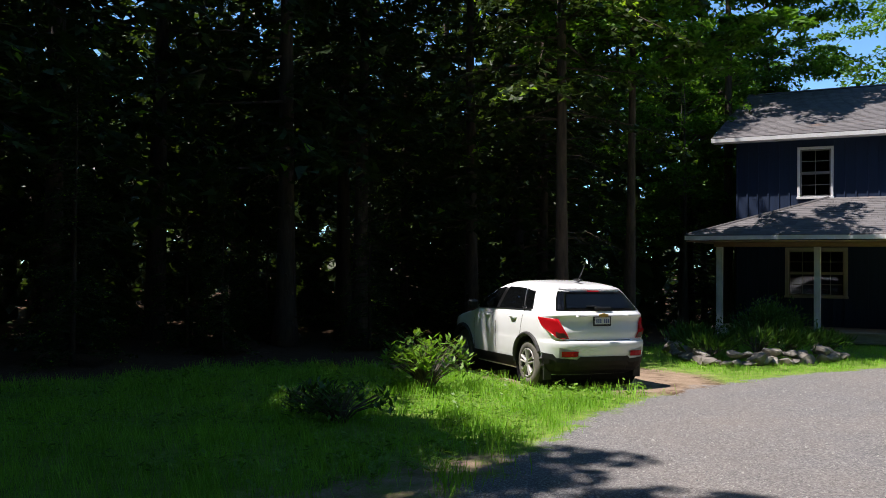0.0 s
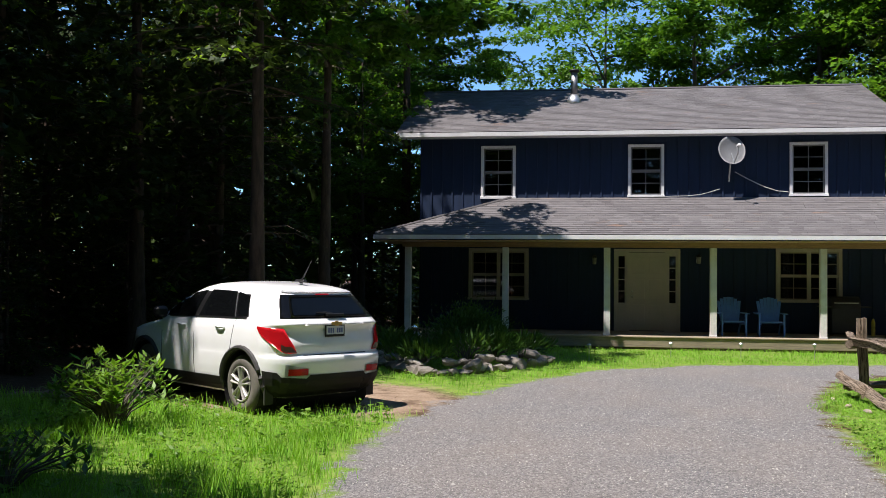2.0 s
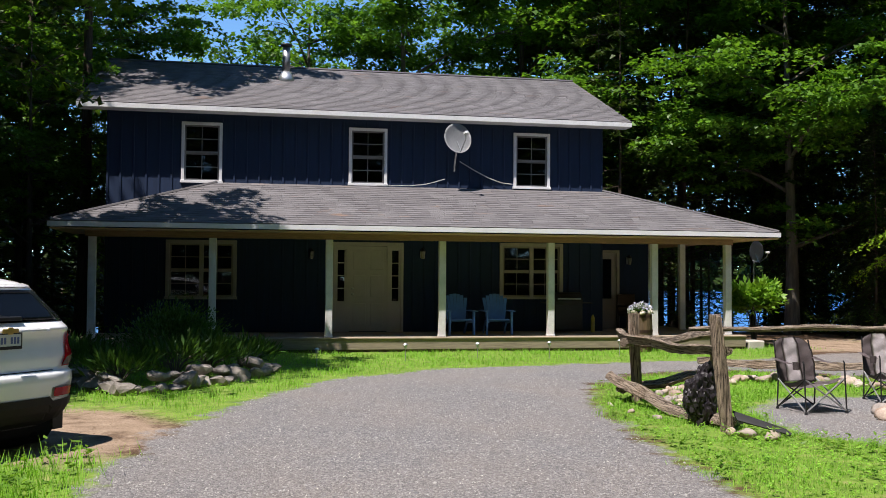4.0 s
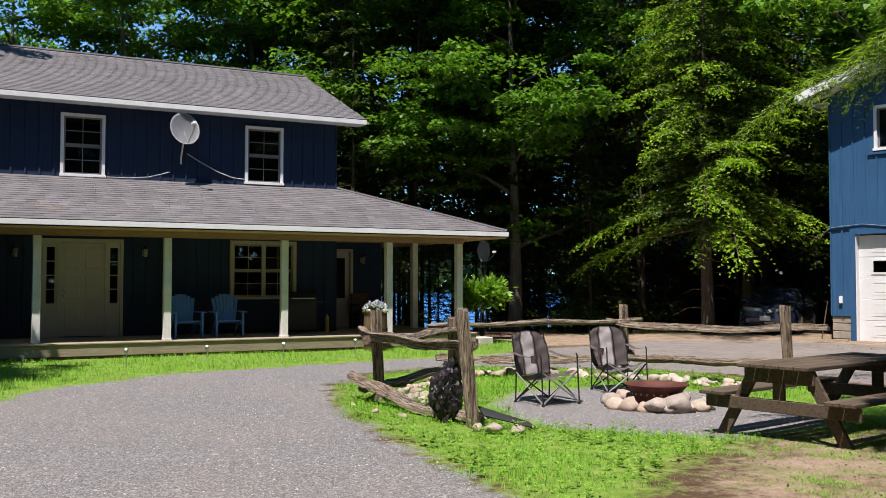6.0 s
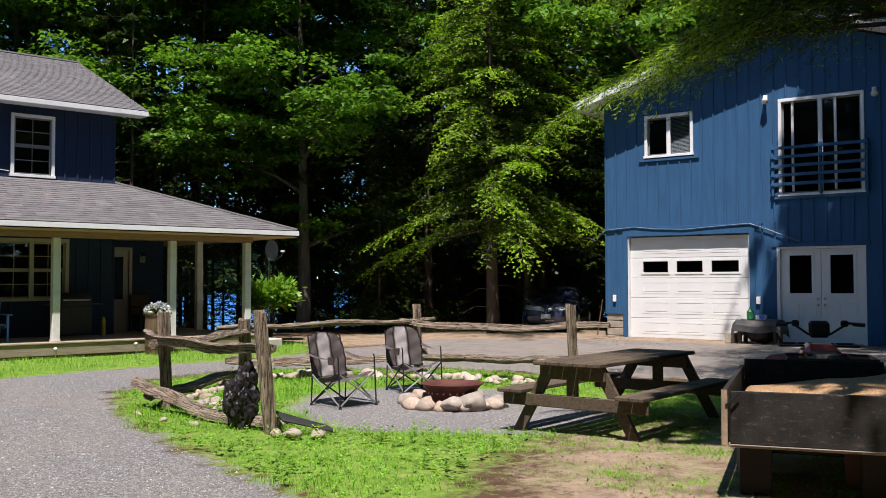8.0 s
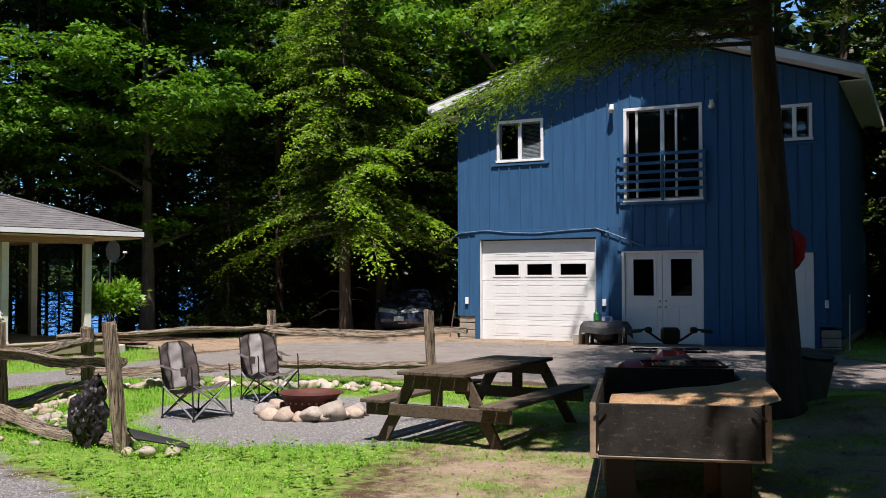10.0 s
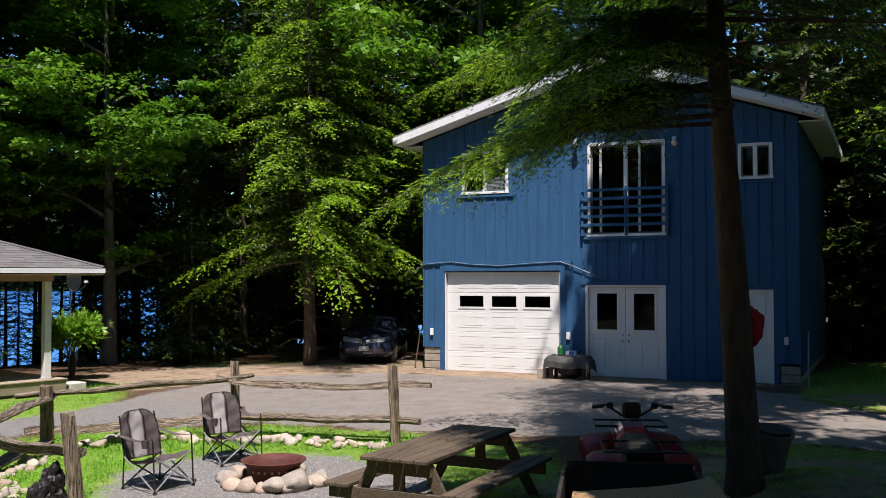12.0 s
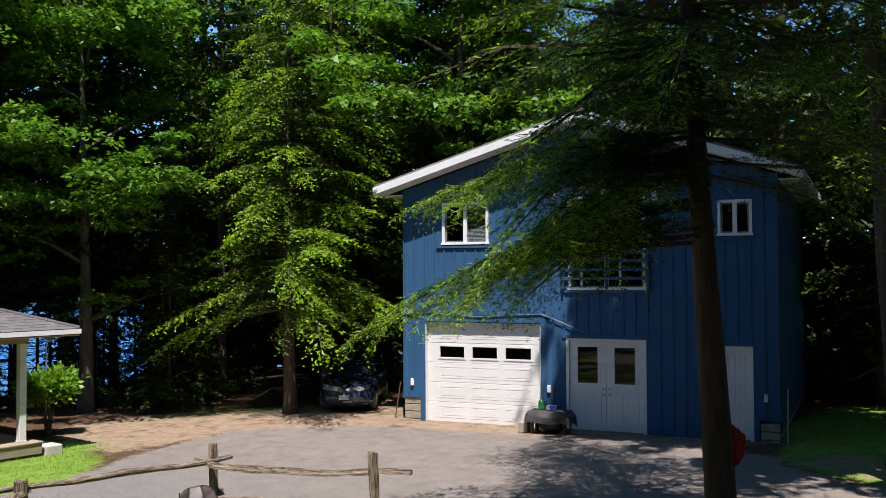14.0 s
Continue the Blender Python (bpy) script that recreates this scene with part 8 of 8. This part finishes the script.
def adirondack(m):
    c = root("adirondack_chair", m, "blue adirondack chair on the porch", "chair", "porch chairs")
    # faces -y
    for k in range(7):
        a = (k - 3) / 3
        bm = bmesh.new()
        top = 0.98 - 0.10 * a * a
        bm_prism(bm, [(a * 0.19 - 0.034, 0.30), (a * 0.19 + 0.034, 0.30), (a * 0.27 + 0.04, top), (a * 0.27 - 0.04, top)], 1, 0.0, 0.022)
        for v in bm.verts:
            v.co.y += 0.20 + 0.30 * (v.co.z - 0.3)
        part("back_slat", bm, CHAIRBLUE, c)
    for k in range(5):
        y = -0.30 + 0.105 * k
        bm = bmesh.new()
        bm_box(bm, (-0.25, y, 0.36 - 0.10 * (y + 0.3)), (0.25, y + 0.09, 0.385 - 0.10 * (y + 0.3)), None, 0.006)
        part("seat_slat", bm, CHAIRBLUE, c)
    for sg in (1, -1):
        boxpart("arm", (sg * 0.33 - 0.06, -0.36, 0.56), (sg * 0.33 + 0.06, 0.32, 0.585), CHAIRBLUE, c, bev=0.01)
        boxpart("front_leg", (sg * 0.30 - 0.02, -0.34, 0.0), (sg * 0.30 + 0.02, -0.23, 0.559), CHAIRBLUE, c, bev=0.006)
        bm = bmesh.new()
        bm_prism(bm, [(-0.30, 0.30), (-0.30, 0.37), (0.20, 0.34), (0.50, 0.05), (0.50, 0.0), (0.40, 0.0), (0.18, 0.26)], 0, sg * 0.265 - 0.012, sg * 0.265 + 0.012)
        part("side_rail", bm, CHAIRBLUE, c)
    return c


adirondack(pose(1.66, 27.55, DECK_Z, 0, 0, 3))
adirondack(pose(2.62, 27.55, DECK_Z, 0, 0, -4))


def grill():
    g = root("barbecue_grill", pose(4.55, 28.1, DECK_Z), "black covered barbecue grill on the porch", "grill")
    boxpart("cart", (-0.36, -0.24, 0.08), (0.36, 0.24, 0.72), BLACKM, g, bev=0.02)
    bm = bmesh.new()
    bm_tube(bm, [(-0.36, 0, 0.78), (0.36, 0, 0.78)], 0.24, 16)
    part("lid", bm, BLACKM, g, "", True)
    for sg in (1, -1):
        boxpart("side_shelf", (sg * 0.37, -0.22, 0.74), (sg * 0.62, 0.22, 0.77), CLADDING, g)
    bm = bmesh.new()
    bm_tube(bm, [(-0.3, -0.27, 0.86), (0.3, -0.27, 0.86)], 0.015, 8)
    part("lid_handle", bm, STEEL, g)
    y = root("yellow_bottle", pose(5.3, 28.2, DECK_Z), "yellow and black bottle standing by the wall", "bottle")
    bm = bmesh.new()
    bm_tube(bm, [(0, 0, 0.002), (0, 0, 0.35), (0, 0, 0.45)], [0.05, 0.05, 0.02], 10)
    part("bottle_body", bm, simple("yellow_plastic", (0.5, 0.38, 0.03), 0.4), y)
    w = root("wicker_chair", pose(6.95, 29.7, DECK_Z, 0, 0, 10), "dark brown wicker armchair in the porch corner", "chair")
    brown = simple("dark_brown_wicker", (0.06, 0.035, 0.022), 0.8, var=0.4, bumpy=0.8)
    boxpart("seat", (-0.27, -0.25, 0.36), (0.27, 0.25, 0.44), brown, w, bev=0.02)
    boxpart("backrest", (-0.28, 0.24, 0.36), (0.28, 0.31, 0.95), brown, w, bev=0.02)
    for sg in (1, -1):
        boxpart("arm", (sg * 0.29 - 0.03, -0.25, 0.60), (sg * 0.29 + 0.03, 0.28, 0.66), brown, w, bev=0.015)
        for yy in (-0.22, 0.25):
            boxpart("leg", (sg * 0.27 - 0.025, yy - 0.025, 0.0), (sg * 0.27 + 0.025, yy + 0.025, 0.36 if yy > 0 else 0.6), brown, w)


grill()


def barrel():
    b = root("barrel_planter", pose(5.72, 26.12, 0), "old wooden half barrel planted with white and lilac flowers", "planter")
    stave = plank_mat("barrel_stave", (0.30, 0.20, 0.12), (0.11, 0.07, 0.045), 0.8, 2)
    n = 18
    for k in range(n):
        a0, a1 = 2 * math.pi * k / n + 0.012, 2 * math.pi * (k + 1) / n - 0.012
        bm = bmesh.new()
        rows = []
        for i in range(6):
            z = 0.90 * i / 5
            r = 0.25 + 0.03 * math.sin(math.pi * min(1, z / 1.1 + 0.1))
            rows.append([(r * math.cos(a), r * math.sin(a), z) for a in (a0, a1)])
        sheet(bm, rows, 0.02)
        part("stave", bm, stave, b)
    for z in (0.12, 0.45, 0.80):
        bm = bmesh.new()
        r = 0.256 + 0.03 * math.sin(math.pi * min(1, z / 1.1 + 0.1))
        pts = [[(r * math.cos(2 * math.pi * k / 24), r * math.sin(2 * math.pi * k / 24), zz) for k in range(25)] for zz in (z, z + 0.06)]
        sheet(bm, pts, 0.004)
        part("hoop", bm, simple("rusty_hoop", (0.14, 0.08, 0.06), 0.7, 0.4) if z == 0.12 else bpy.data.materials["rusty_hoop"], b)
    bm = bmesh.new()
    bm_tube(bm, [(0, 0, 0.80), (0, 0, 0.87)], 0.24, 18)
    part("soil", bm, simple("dark_soil", (0.03, 0.02, 0.015), 0.95), b)
    rng = np.random.default_rng(3)
    nfl = 260
    a, r = rng.uniform(0, 6.28, nfl), 0.27 * np.sqrt(rng.uniform(0, 1, nfl))
    p = np.stack([r * np.cos(a), r * np.sin(a), 0.95 + 0.16 * (1 - (r / 0.3) ** 2) + rng.normal(0, 0.02, nfl)], 1)
    q = leaflets(p, np.stack([np.cos(a), np.sin(a), rng.uniform(0, 0.6, nfl)], 1) + rng.normal(0, 0.4, (nfl, 3)), rng.normal(0, 0.5, (nfl, 3)) + np.array([0, 0, 1]), np.full(nfl, 0.06), np.full(nfl, 0.05))
    fl = new("flowers", quads_mesh("flowers", q, leaf_mat("white_lilac_petals", (0.42, 0.42, 0.72), (0.85, 0.85, 0.85), 0.2)))
    fl.parent = b
    tagged(fl, "white and lilac flower heads", "", "", "stuff")
    p2 = p + np.array([0, 0, -0.05])
    lf = new("foliage", quads_mesh("foliage", leaflets(p2, rng.normal(0, 1, (nfl, 3)), rng.normal(0, 0.5, (nfl, 3)) + np.array([0, 0, 1]), np.full(nfl, 0.09), np.full(nfl, 0.04)), FERN_LEAF))
    lf.parent = b
    tagged(lf, "", "", "", "stuff")
    for k in range(7):
        a = 2 * math.pi * k / 7
        bm = bmesh.new()
        bm_rock(bm, (0.24 * math.cos(a), 0.24 * math.sin(a), 0.92), 0.075, 900 + k, 0.7, 2)
        part("rim_stone", bm, simple("pale_cobble", (0.62, 0.55, 0.48), 0.8) if k == 0 else bpy.data.materials["pale_cobble"], b, "", True)


barrel()


def path_light(x, y):
    l = root("solar_light", pose(x, y, hz(x, y)), "small metal solar stake light in the grass", "lamp", "path lights")
    bm = bmesh.new()
    bm_tube(bm, [(0, 0, -0.02), (0, 0, 0.26)], 0.009, 6)
    part("stake", bm, STEEL, l)
    bm = bmesh.new()
    bm_tube(bm, [(0, 0, 0.26), (0, 0, 0.33)], [0.03, 0.035], 10)
    part("lens", bm, FRAME, l)
    bm = bmesh.new()
    bm_tube(bm, [(0, 0, 0.331), (0, 0, 0.36)], [0.055, 0.03], 10)
    part("cap", bm, STEEL, l)


for x, y in ((-0.2, 23.9), (1.35, 24.2), (3.0, 24.55), (4.7, 24.85), (-2.0, 23.2)):
    path_light(x, y)

dish("satellite_dish", pose(11.58, 31.3, 2.55, 0, 0, 20), 0.31, "grey satellite dish on a pole beside the porch", [(0, 0.05, -0.05), (0, 0.1, -0.3), (0, 0.1, -2.6)])

rock(8.04, 27.6, 0.32, 611, ROCK, "large pale boulder at the end of the porch", "garden rocks", 0.6, 0.25)

# ---------------------------------------------------------------- bushes and the garden bed
def bush(name, x, y, R, H, seed, n, L, W, mat, label, stem=0.0, up=0.4, whorl=False, z=None):
    """A leafy bush: stems, and leaves in rosettes or clumps near its uneven surface."""
    rng = np.random.default_rng(seed)
    z0 = hz(x, y) if z is None else z
    b = root(name, pose(x, y, z0), label, "shrub")
    bm = bmesh.new()
    k = max(5, n // 9 if whorl else 14)
    tips = []
    for i in range(k):
        a = rng.uniform(0, 6.28)
        e = rng.uniform(0.05, 1.0) ** 0.6
        q = Vector((R * e * math.cos(a), R * e * math.sin(a), stem + (H - stem) * (0.35 + 0.65 * rng.uniform(0.3, 1) * math.sqrt(max(0.05, 1 - 0.8 * e * e)))))
        bm_tube(bm, [(0.03 * math.cos(a), 0.03 * math.sin(a), -0.03), (q.x * 0.35, q.y * 0.35, max(stem, q.z * 0.5)), q], [0.014 + stem * 0.012, 0.009, 0.004], 4, False)
        tips.append(np.array(q))
    if stem:
        bm_tube(bm, [(0, 0, -0.03), (0.02, 0, stem * 0.6), (0, 0.01, stem + 0.2)], [0.045, 0.035, 0.03], 7)
    tagged(part("branchwork", bm, BARK2, b), "", "", "", "stuff")
    tips = np.array(tips)
    if whorl:
        per = n // k
        idx = np.repeat(np.arange(k), per)
        m = len(idx)
        a = rng.uniform(0, 6.28, m)
        drop = rng.uniform(0, 0.2, m)
        p = tips[idx] - np.array([0, 0, 1.0]) * drop[:, None] + rng.normal(0, 0.012, (m, 3))
        d = np.stack([np.cos(a), np.sin(a), up + rng.uniform(-0.3, 0.6, m) - drop], 1)
        nr = np.stack([-0.5 * np.cos(a), -0.5 * np.sin(a), np.ones(m)], 1) + rng.normal(0, 0.2, (m, 3))
    else:
        m = n
        idx = rng.integers(0, k, m)
        p = tips[idx] + rng.normal(0, 1, (m, 3)) * np.array([0.24 * R, 0.24 * R, 0.17 * (H - stem)])
        p[:, 2] = np.maximum(p[:, 2], stem * 0.9 + 0.04)
        d = unit(p - np.array([0, 0, stem + (H - stem) * 0.3])) + rng.normal(0, 0.5, (m, 3)) + np.array([0, 0, up])
        nr = rng.normal(0, 0.6, (m, 3)) + np.array([0, 0, 1.0])
    s = rng.uniform(0.6, 1.25, m)
    cr = new("foliage", quads_mesh("foliage", leaflets(p, d, nr, L * s, W * s), mat))
    cr.parent = b
    return b


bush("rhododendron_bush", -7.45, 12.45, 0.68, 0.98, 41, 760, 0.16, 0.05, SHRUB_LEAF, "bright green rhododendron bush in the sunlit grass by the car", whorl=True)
# the next two take darker leaves, their shade put into the leaf colour
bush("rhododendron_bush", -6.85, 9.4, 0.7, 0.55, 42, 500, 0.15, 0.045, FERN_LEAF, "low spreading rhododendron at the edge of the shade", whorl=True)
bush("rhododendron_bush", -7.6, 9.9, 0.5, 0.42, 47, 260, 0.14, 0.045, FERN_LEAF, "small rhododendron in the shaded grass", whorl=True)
bush("topiary_shrub", 10.25, 29.05, 0.55, 1.52, 43, 3000, 0.18, 0.085, TOPIARY_LEAF, "bright green round-headed shrub on a short stem beside the porch", stem=0.72, up=-0.1)
bush("garden_bush", -4.75, 22.9, 0.78, 0.98, 44, 6000, 0.075, 0.028, FERN_LEAF, "dense rounded dark green bush in front of the porch")
for k, (x, y, r, h) in enumerate(((-5.9, 21.2, 0.5, 0.5), (-5.2, 20.6, 0.5, 0.45), (-4.4, 20.9, 0.55, 0.6), (-3.9, 21.4, 0.5, 0.55), (-3.4, 21.9, 0.45, 0.5), (-6.3, 22.4, 0.5, 0.55), (-4.0, 22.4, 0.5, 0.6), (-5.1, 19.9, 0.4, 0.4), (-3.2, 22.6, 0.4, 0.4))):
    bush("garden_perennial", x, y, r, h * 0.72, 50 + k, 420, 0.20, 0.035, FERN_LEAF, "clump of long-leaved garden plants behind the rock edging", up=0.9, z=0.15)
wallpts = [(-6.6, 22.0), (-6.25, 21.4), (-5.95, 20.7), (-5.6, 20.0), (-5.3, 19.5), (-4.95, 19.15), (-4.6, 19.2), (-4.3, 19.6), (-4.05, 19.95), (-3.75, 20.3), (-3.45, 20.75), (-3.15, 21.2), (-2.95, 21.7), (-2.9, 22.3)]
gr = random.Random(8)
BED = "grey boulder edging the garden bed"
for k, ((x, y), (x1, y1)) in enumerate(zip(wallpts, wallpts[1:])):
    for f in (0.0, 0.5):
        px, py = x + (x1 - x) * f + gr.uniform(-0.07, 0.07), y + (y1 - y) * f + gr.uniform(-0.07, 0.07)
        rock(px, py, gr.uniform(0.13, 0.24), 500 + 2 * k + int(2 * f), ROCK_DARK, BED, "garden rocks", gr.uniform(0.45, 0.7), 0.3, None, False)
        if gr.random() < 0.7:
            rock(px - 0.06, py + 0.2, gr.uniform(0.11, 0.2), 560 + 2 * k + int(2 * f), ROCK_DARK, BED, "garden rocks", gr.uniform(0.4, 0.6), 0.2, 0.14, False)
rock(-6.1, 24.6, 0.35, 601, ROCK_DARK, "large grey boulder under the porch edge", "garden rocks", 0.7, 0.2)
rock(-5.2, 24.9, 0.3, 602, ROCK_DARK, "large grey boulder under the porch edge", "garden rocks", 0.7, 0.2)
rock(-15.3, 18.9, 0.22, 603, ROCK_DARK, "grey boulder at the edge of the woods", "wood rocks", 0.6)


def weeds():
    """Broad-leaved weeds in the turf and along the fence."""
    rng = np.random.default_rng(77)
    out = []
    for (x0, x1, y0, y1, n) in ((0.6, 4.0, 11.0, 19.0, 1100), (2.5, 8.5, 16.5, 20.5, 900), (-6, -2, 18.2, 20.5, 220), (-2, 8, 23.3, 26, 300), (2, 9, 10.5, 13.6, 260)):
        x, y = rng.uniform(x0, x1, n), rng.uniform(y0, y1, n)
        g, d, l = masks(x, y)
        ok = (l > 0.1) & (g < -0.1)
        for px, py in zip(x[ok], y[ok]):
            k = rng.integers(4, 9)
            a = rng.uniform(0, 6.28, k)
            h = rng.uniform(0.02, 0.12)
            p = np.stack([np.full(k, px), np.full(k, py), hz(px, py) + h * rng.uniform(0.2, 1.0, k)], 1)
            out.append(leaflets(p, np.stack([np.cos(a), np.sin(a), rng.uniform(-0.1, 0.6, k)], 1), np.array([0, 0, 1.0]) + rng.normal(0, 0.3, (k, 3)), rng.uniform(0.02, 0.05, k), rng.uniform(0.01, 0.022, k)))
    low = []
    for x0, x1, y0, y1, n in ((-12, -4.4, 6, 14.5, 3000),):
        x, y = rng.uniform(x0, x1, n), rng.uniform(y0, y1, n)
        g, d, l = masks(x, y)
        ok = (l > 0.15) & (g < -0.2) & (wob(x, y, 1.1) + 0.5 * rng.normal(0, 1, n) > 0.1)
        for px, py in zip(x[ok], y[ok]):
            k = rng.integers(5, 10)
            a = rng.uniform(0, 6.28, k)
            h = rng.uniform(0.06, 0.2)
            p = np.stack([np.full(k, px), np.full(k, py), hz(px, py) + h * rng.uniform(0.3, 1.0, k)], 1)
            low.append(leaflets(p, np.stack([np.cos(a), np.sin(a), rng.uniform(-0.1, 0.6, k)], 1), np.array([0, 0, 1.0]) + rng.normal(0, 0.3, (k, 3)), rng.uniform(0.05, 0.11, k), rng.uniform(0.02, 0.045, k)))
    for x0, x1, y0, y1, n in ((0.3, 4.6, 11.6, 17.6, 2600), (2.0, 9.2, 17.4, 21.5, 1100)):
        x, y = rng.uniform(x0, x1, n), rng.uniform(y0, y1, n)
        g, d, l = masks(x, y)
        ok = (l > 0.05) & (g < -0.08) & (wob(x, y, 1.6) + 0.5 * rng.normal(0, 1, n) > 0.45)
        for px, py in zip(x[ok], y[ok]):
            k = rng.integers(4, 9)
            a = rng.uniform(0, 6.28, k)
            h = rng.uniform(0.04, 0.17)
            p = np.stack([np.full(k, px), np.full(k, py), hz(px, py) + h * rng.uniform(0.3, 1.0, k)], 1)
            low.append(leaflets(p, np.stack([np.cos(a), np.sin(a), rng.uniform(-0.1, 0.6, k)], 1), np.array([0, 0, 1.0]) + rng.normal(0, 0.35, (k, 3)), rng.uniform(0.03, 0.085, k), rng.uniform(0.015, 0.035, k)))
    ob = new("lawn_weeds", quads_mesh("lawn_weeds", np.concatenate(low), SHRUB_LEAF))
    tagged(ob, "taller broad-leaved plants growing through the lawn", "weeds", "", "stuff")
    ob = new("weeds", quads_mesh("weeds", np.concatenate(out), GRASS))
    tagged(ob, "broad-leaved weeds in the turf", "weeds", "", "stuff")


weeds()


def loose_stones():
    """Loose chippings lying on the drive and fire-pit gravel."""
    rng = np.random.default_rng(15)
    n = 26000
    x = np.concatenate([rng.uniform(-4.8, 3.2, n), rng.uniform(2.5, 7.6, n // 4), rng.uniform(3, 9, n // 8)])
    y = np.concatenate([7.0 + 16 * rng.uniform(0, 1, n) ** 1.6, rng.uniform(13.2, 18.2, n // 4), rng.uniform(12, 25, n // 8)])
    g, d, l = masks(x, y)
    ok = g + 0.15 * wob(x, y, 2.0) > 0.0
    x, y = x[ok], y[ok]
    n = len(x)
    r = rng.uniform(0.005, 0.013, n) * np.where(rng.uniform(0, 1, n) > 0.97, 1.7, 1.0)
    base = np.array([(1, 0, 0), (-0.5, 0.87, 0), (-0.5, -0.87, 0), (0, 0, 0.8)], float)
    a = rng.uniform(0, 6.28, n)
    rot = np.stack([np.stack([np.cos(a), -np.sin(a)], 1), np.stack([np.sin(a), np.cos(a)], 1)], 1)
    v = np.repeat(base[None], n, 0) * (1 + rng.normal(0, 0.25, (n, 4, 1)))
    v[:, :, :2] = np.einsum("nij,nkj->nki", rot, v[:, :, :2])
    v = v * r[:, None, None] + np.stack([x, y, height(x, y) - 0.001], 1)[:, None]
    i = np.arange(n)[:, None] * 4
    f = np.concatenate([i + np.array([[0, 1, 3]]), i + np.array([[1, 2, 3]]), i + np.array([[2, 0, 3]])])
    me = bpy.data.meshes.new("loose_chippings")
    me.from_pydata(v.reshape(-1, 3).tolist(), [], f.tolist())
    m, nt, b = material("grey_chippings", 0.9)
    isl = nt.nodes.new("ShaderNodeNewGeometry").outputs["Random Per Island"]
    nt.links.new(ramp(nt, isl, [(0, (0.16, 0.16, 0.17)), (0.5, (0.30, 0.29, 0.29)), (0.9, (0.38, 0.37, 0.35)), (1.0, (0.48, 0.46, 0.42))]), b.inputs["Base Color"])
    me.materials.append(m)
    tagged(new("loose_chippings", me), "loose grey stone chippings on the drive", "gravel", "", "stuff")


loose_stones()


def cabin():
    c = root("red_cabin", pose(27.5, 40.0, -0.6, 0, 0, -35), "red-stained cabin glimpsed deep among the trees", "cabin")
    redwood = plank_mat("red_stained_boards", (0.60, 0.12, 0.035), (0.38, 0.07, 0.025), 0.8, 0)
    bm = bmesh.new()
    wall_with_holes(bm, -4, 4, 0, 3.2, [(-2.6, -1.4, 1.2, 2.4), (0.6, 1.5, 0.1, 2.2), (2.4, 3.4, 1.2, 2.4)], 0, 0.15)
    part("front_wall", bm, redwood, c)
    bm = bmesh.new()
    bm_box(bm, (-4, 0.15, 0), (-3.85, 5, 3.2))
    bm_box(bm, (3.85, 0.15, 0), (4, 5, 3.2))
    bm_box(bm, (-3.85, 4.85, 0), (3.85, 5, 3.2))
    part("wall", bm, redwood, c)
    bm = bmesh.new()
    bm_prism(bm, [(-0.5, 3.1), (2.5, 4.6), (5.5, 3.1), (5.5, 3.25), (2.5, 4.75), (-0.5, 3.25)], 0, -4.4, 4.4)
    part("roof", bm, SHINGLE, c)
    for a, b in ((-2.6, -1.4), (2.4, 3.4)):
        sash_window("window", c, a, b, 1.2, 2.4, 0.0, WHITE, 1)


cabin()

# ---------------------------------------------------------------- single shingles, last
for roof_part, (own, fs) in LATER:
    for pts in own:
        c = sum(pts, Vector()) / 8
        me = bpy.data.meshes.new("shingle")
        me.from_pydata([p - c for p in pts], [], list(fs))
        me.materials.append(SHINGLE)
        o = new("shingle", me)
        o.parent = roof_part
        o.location = c
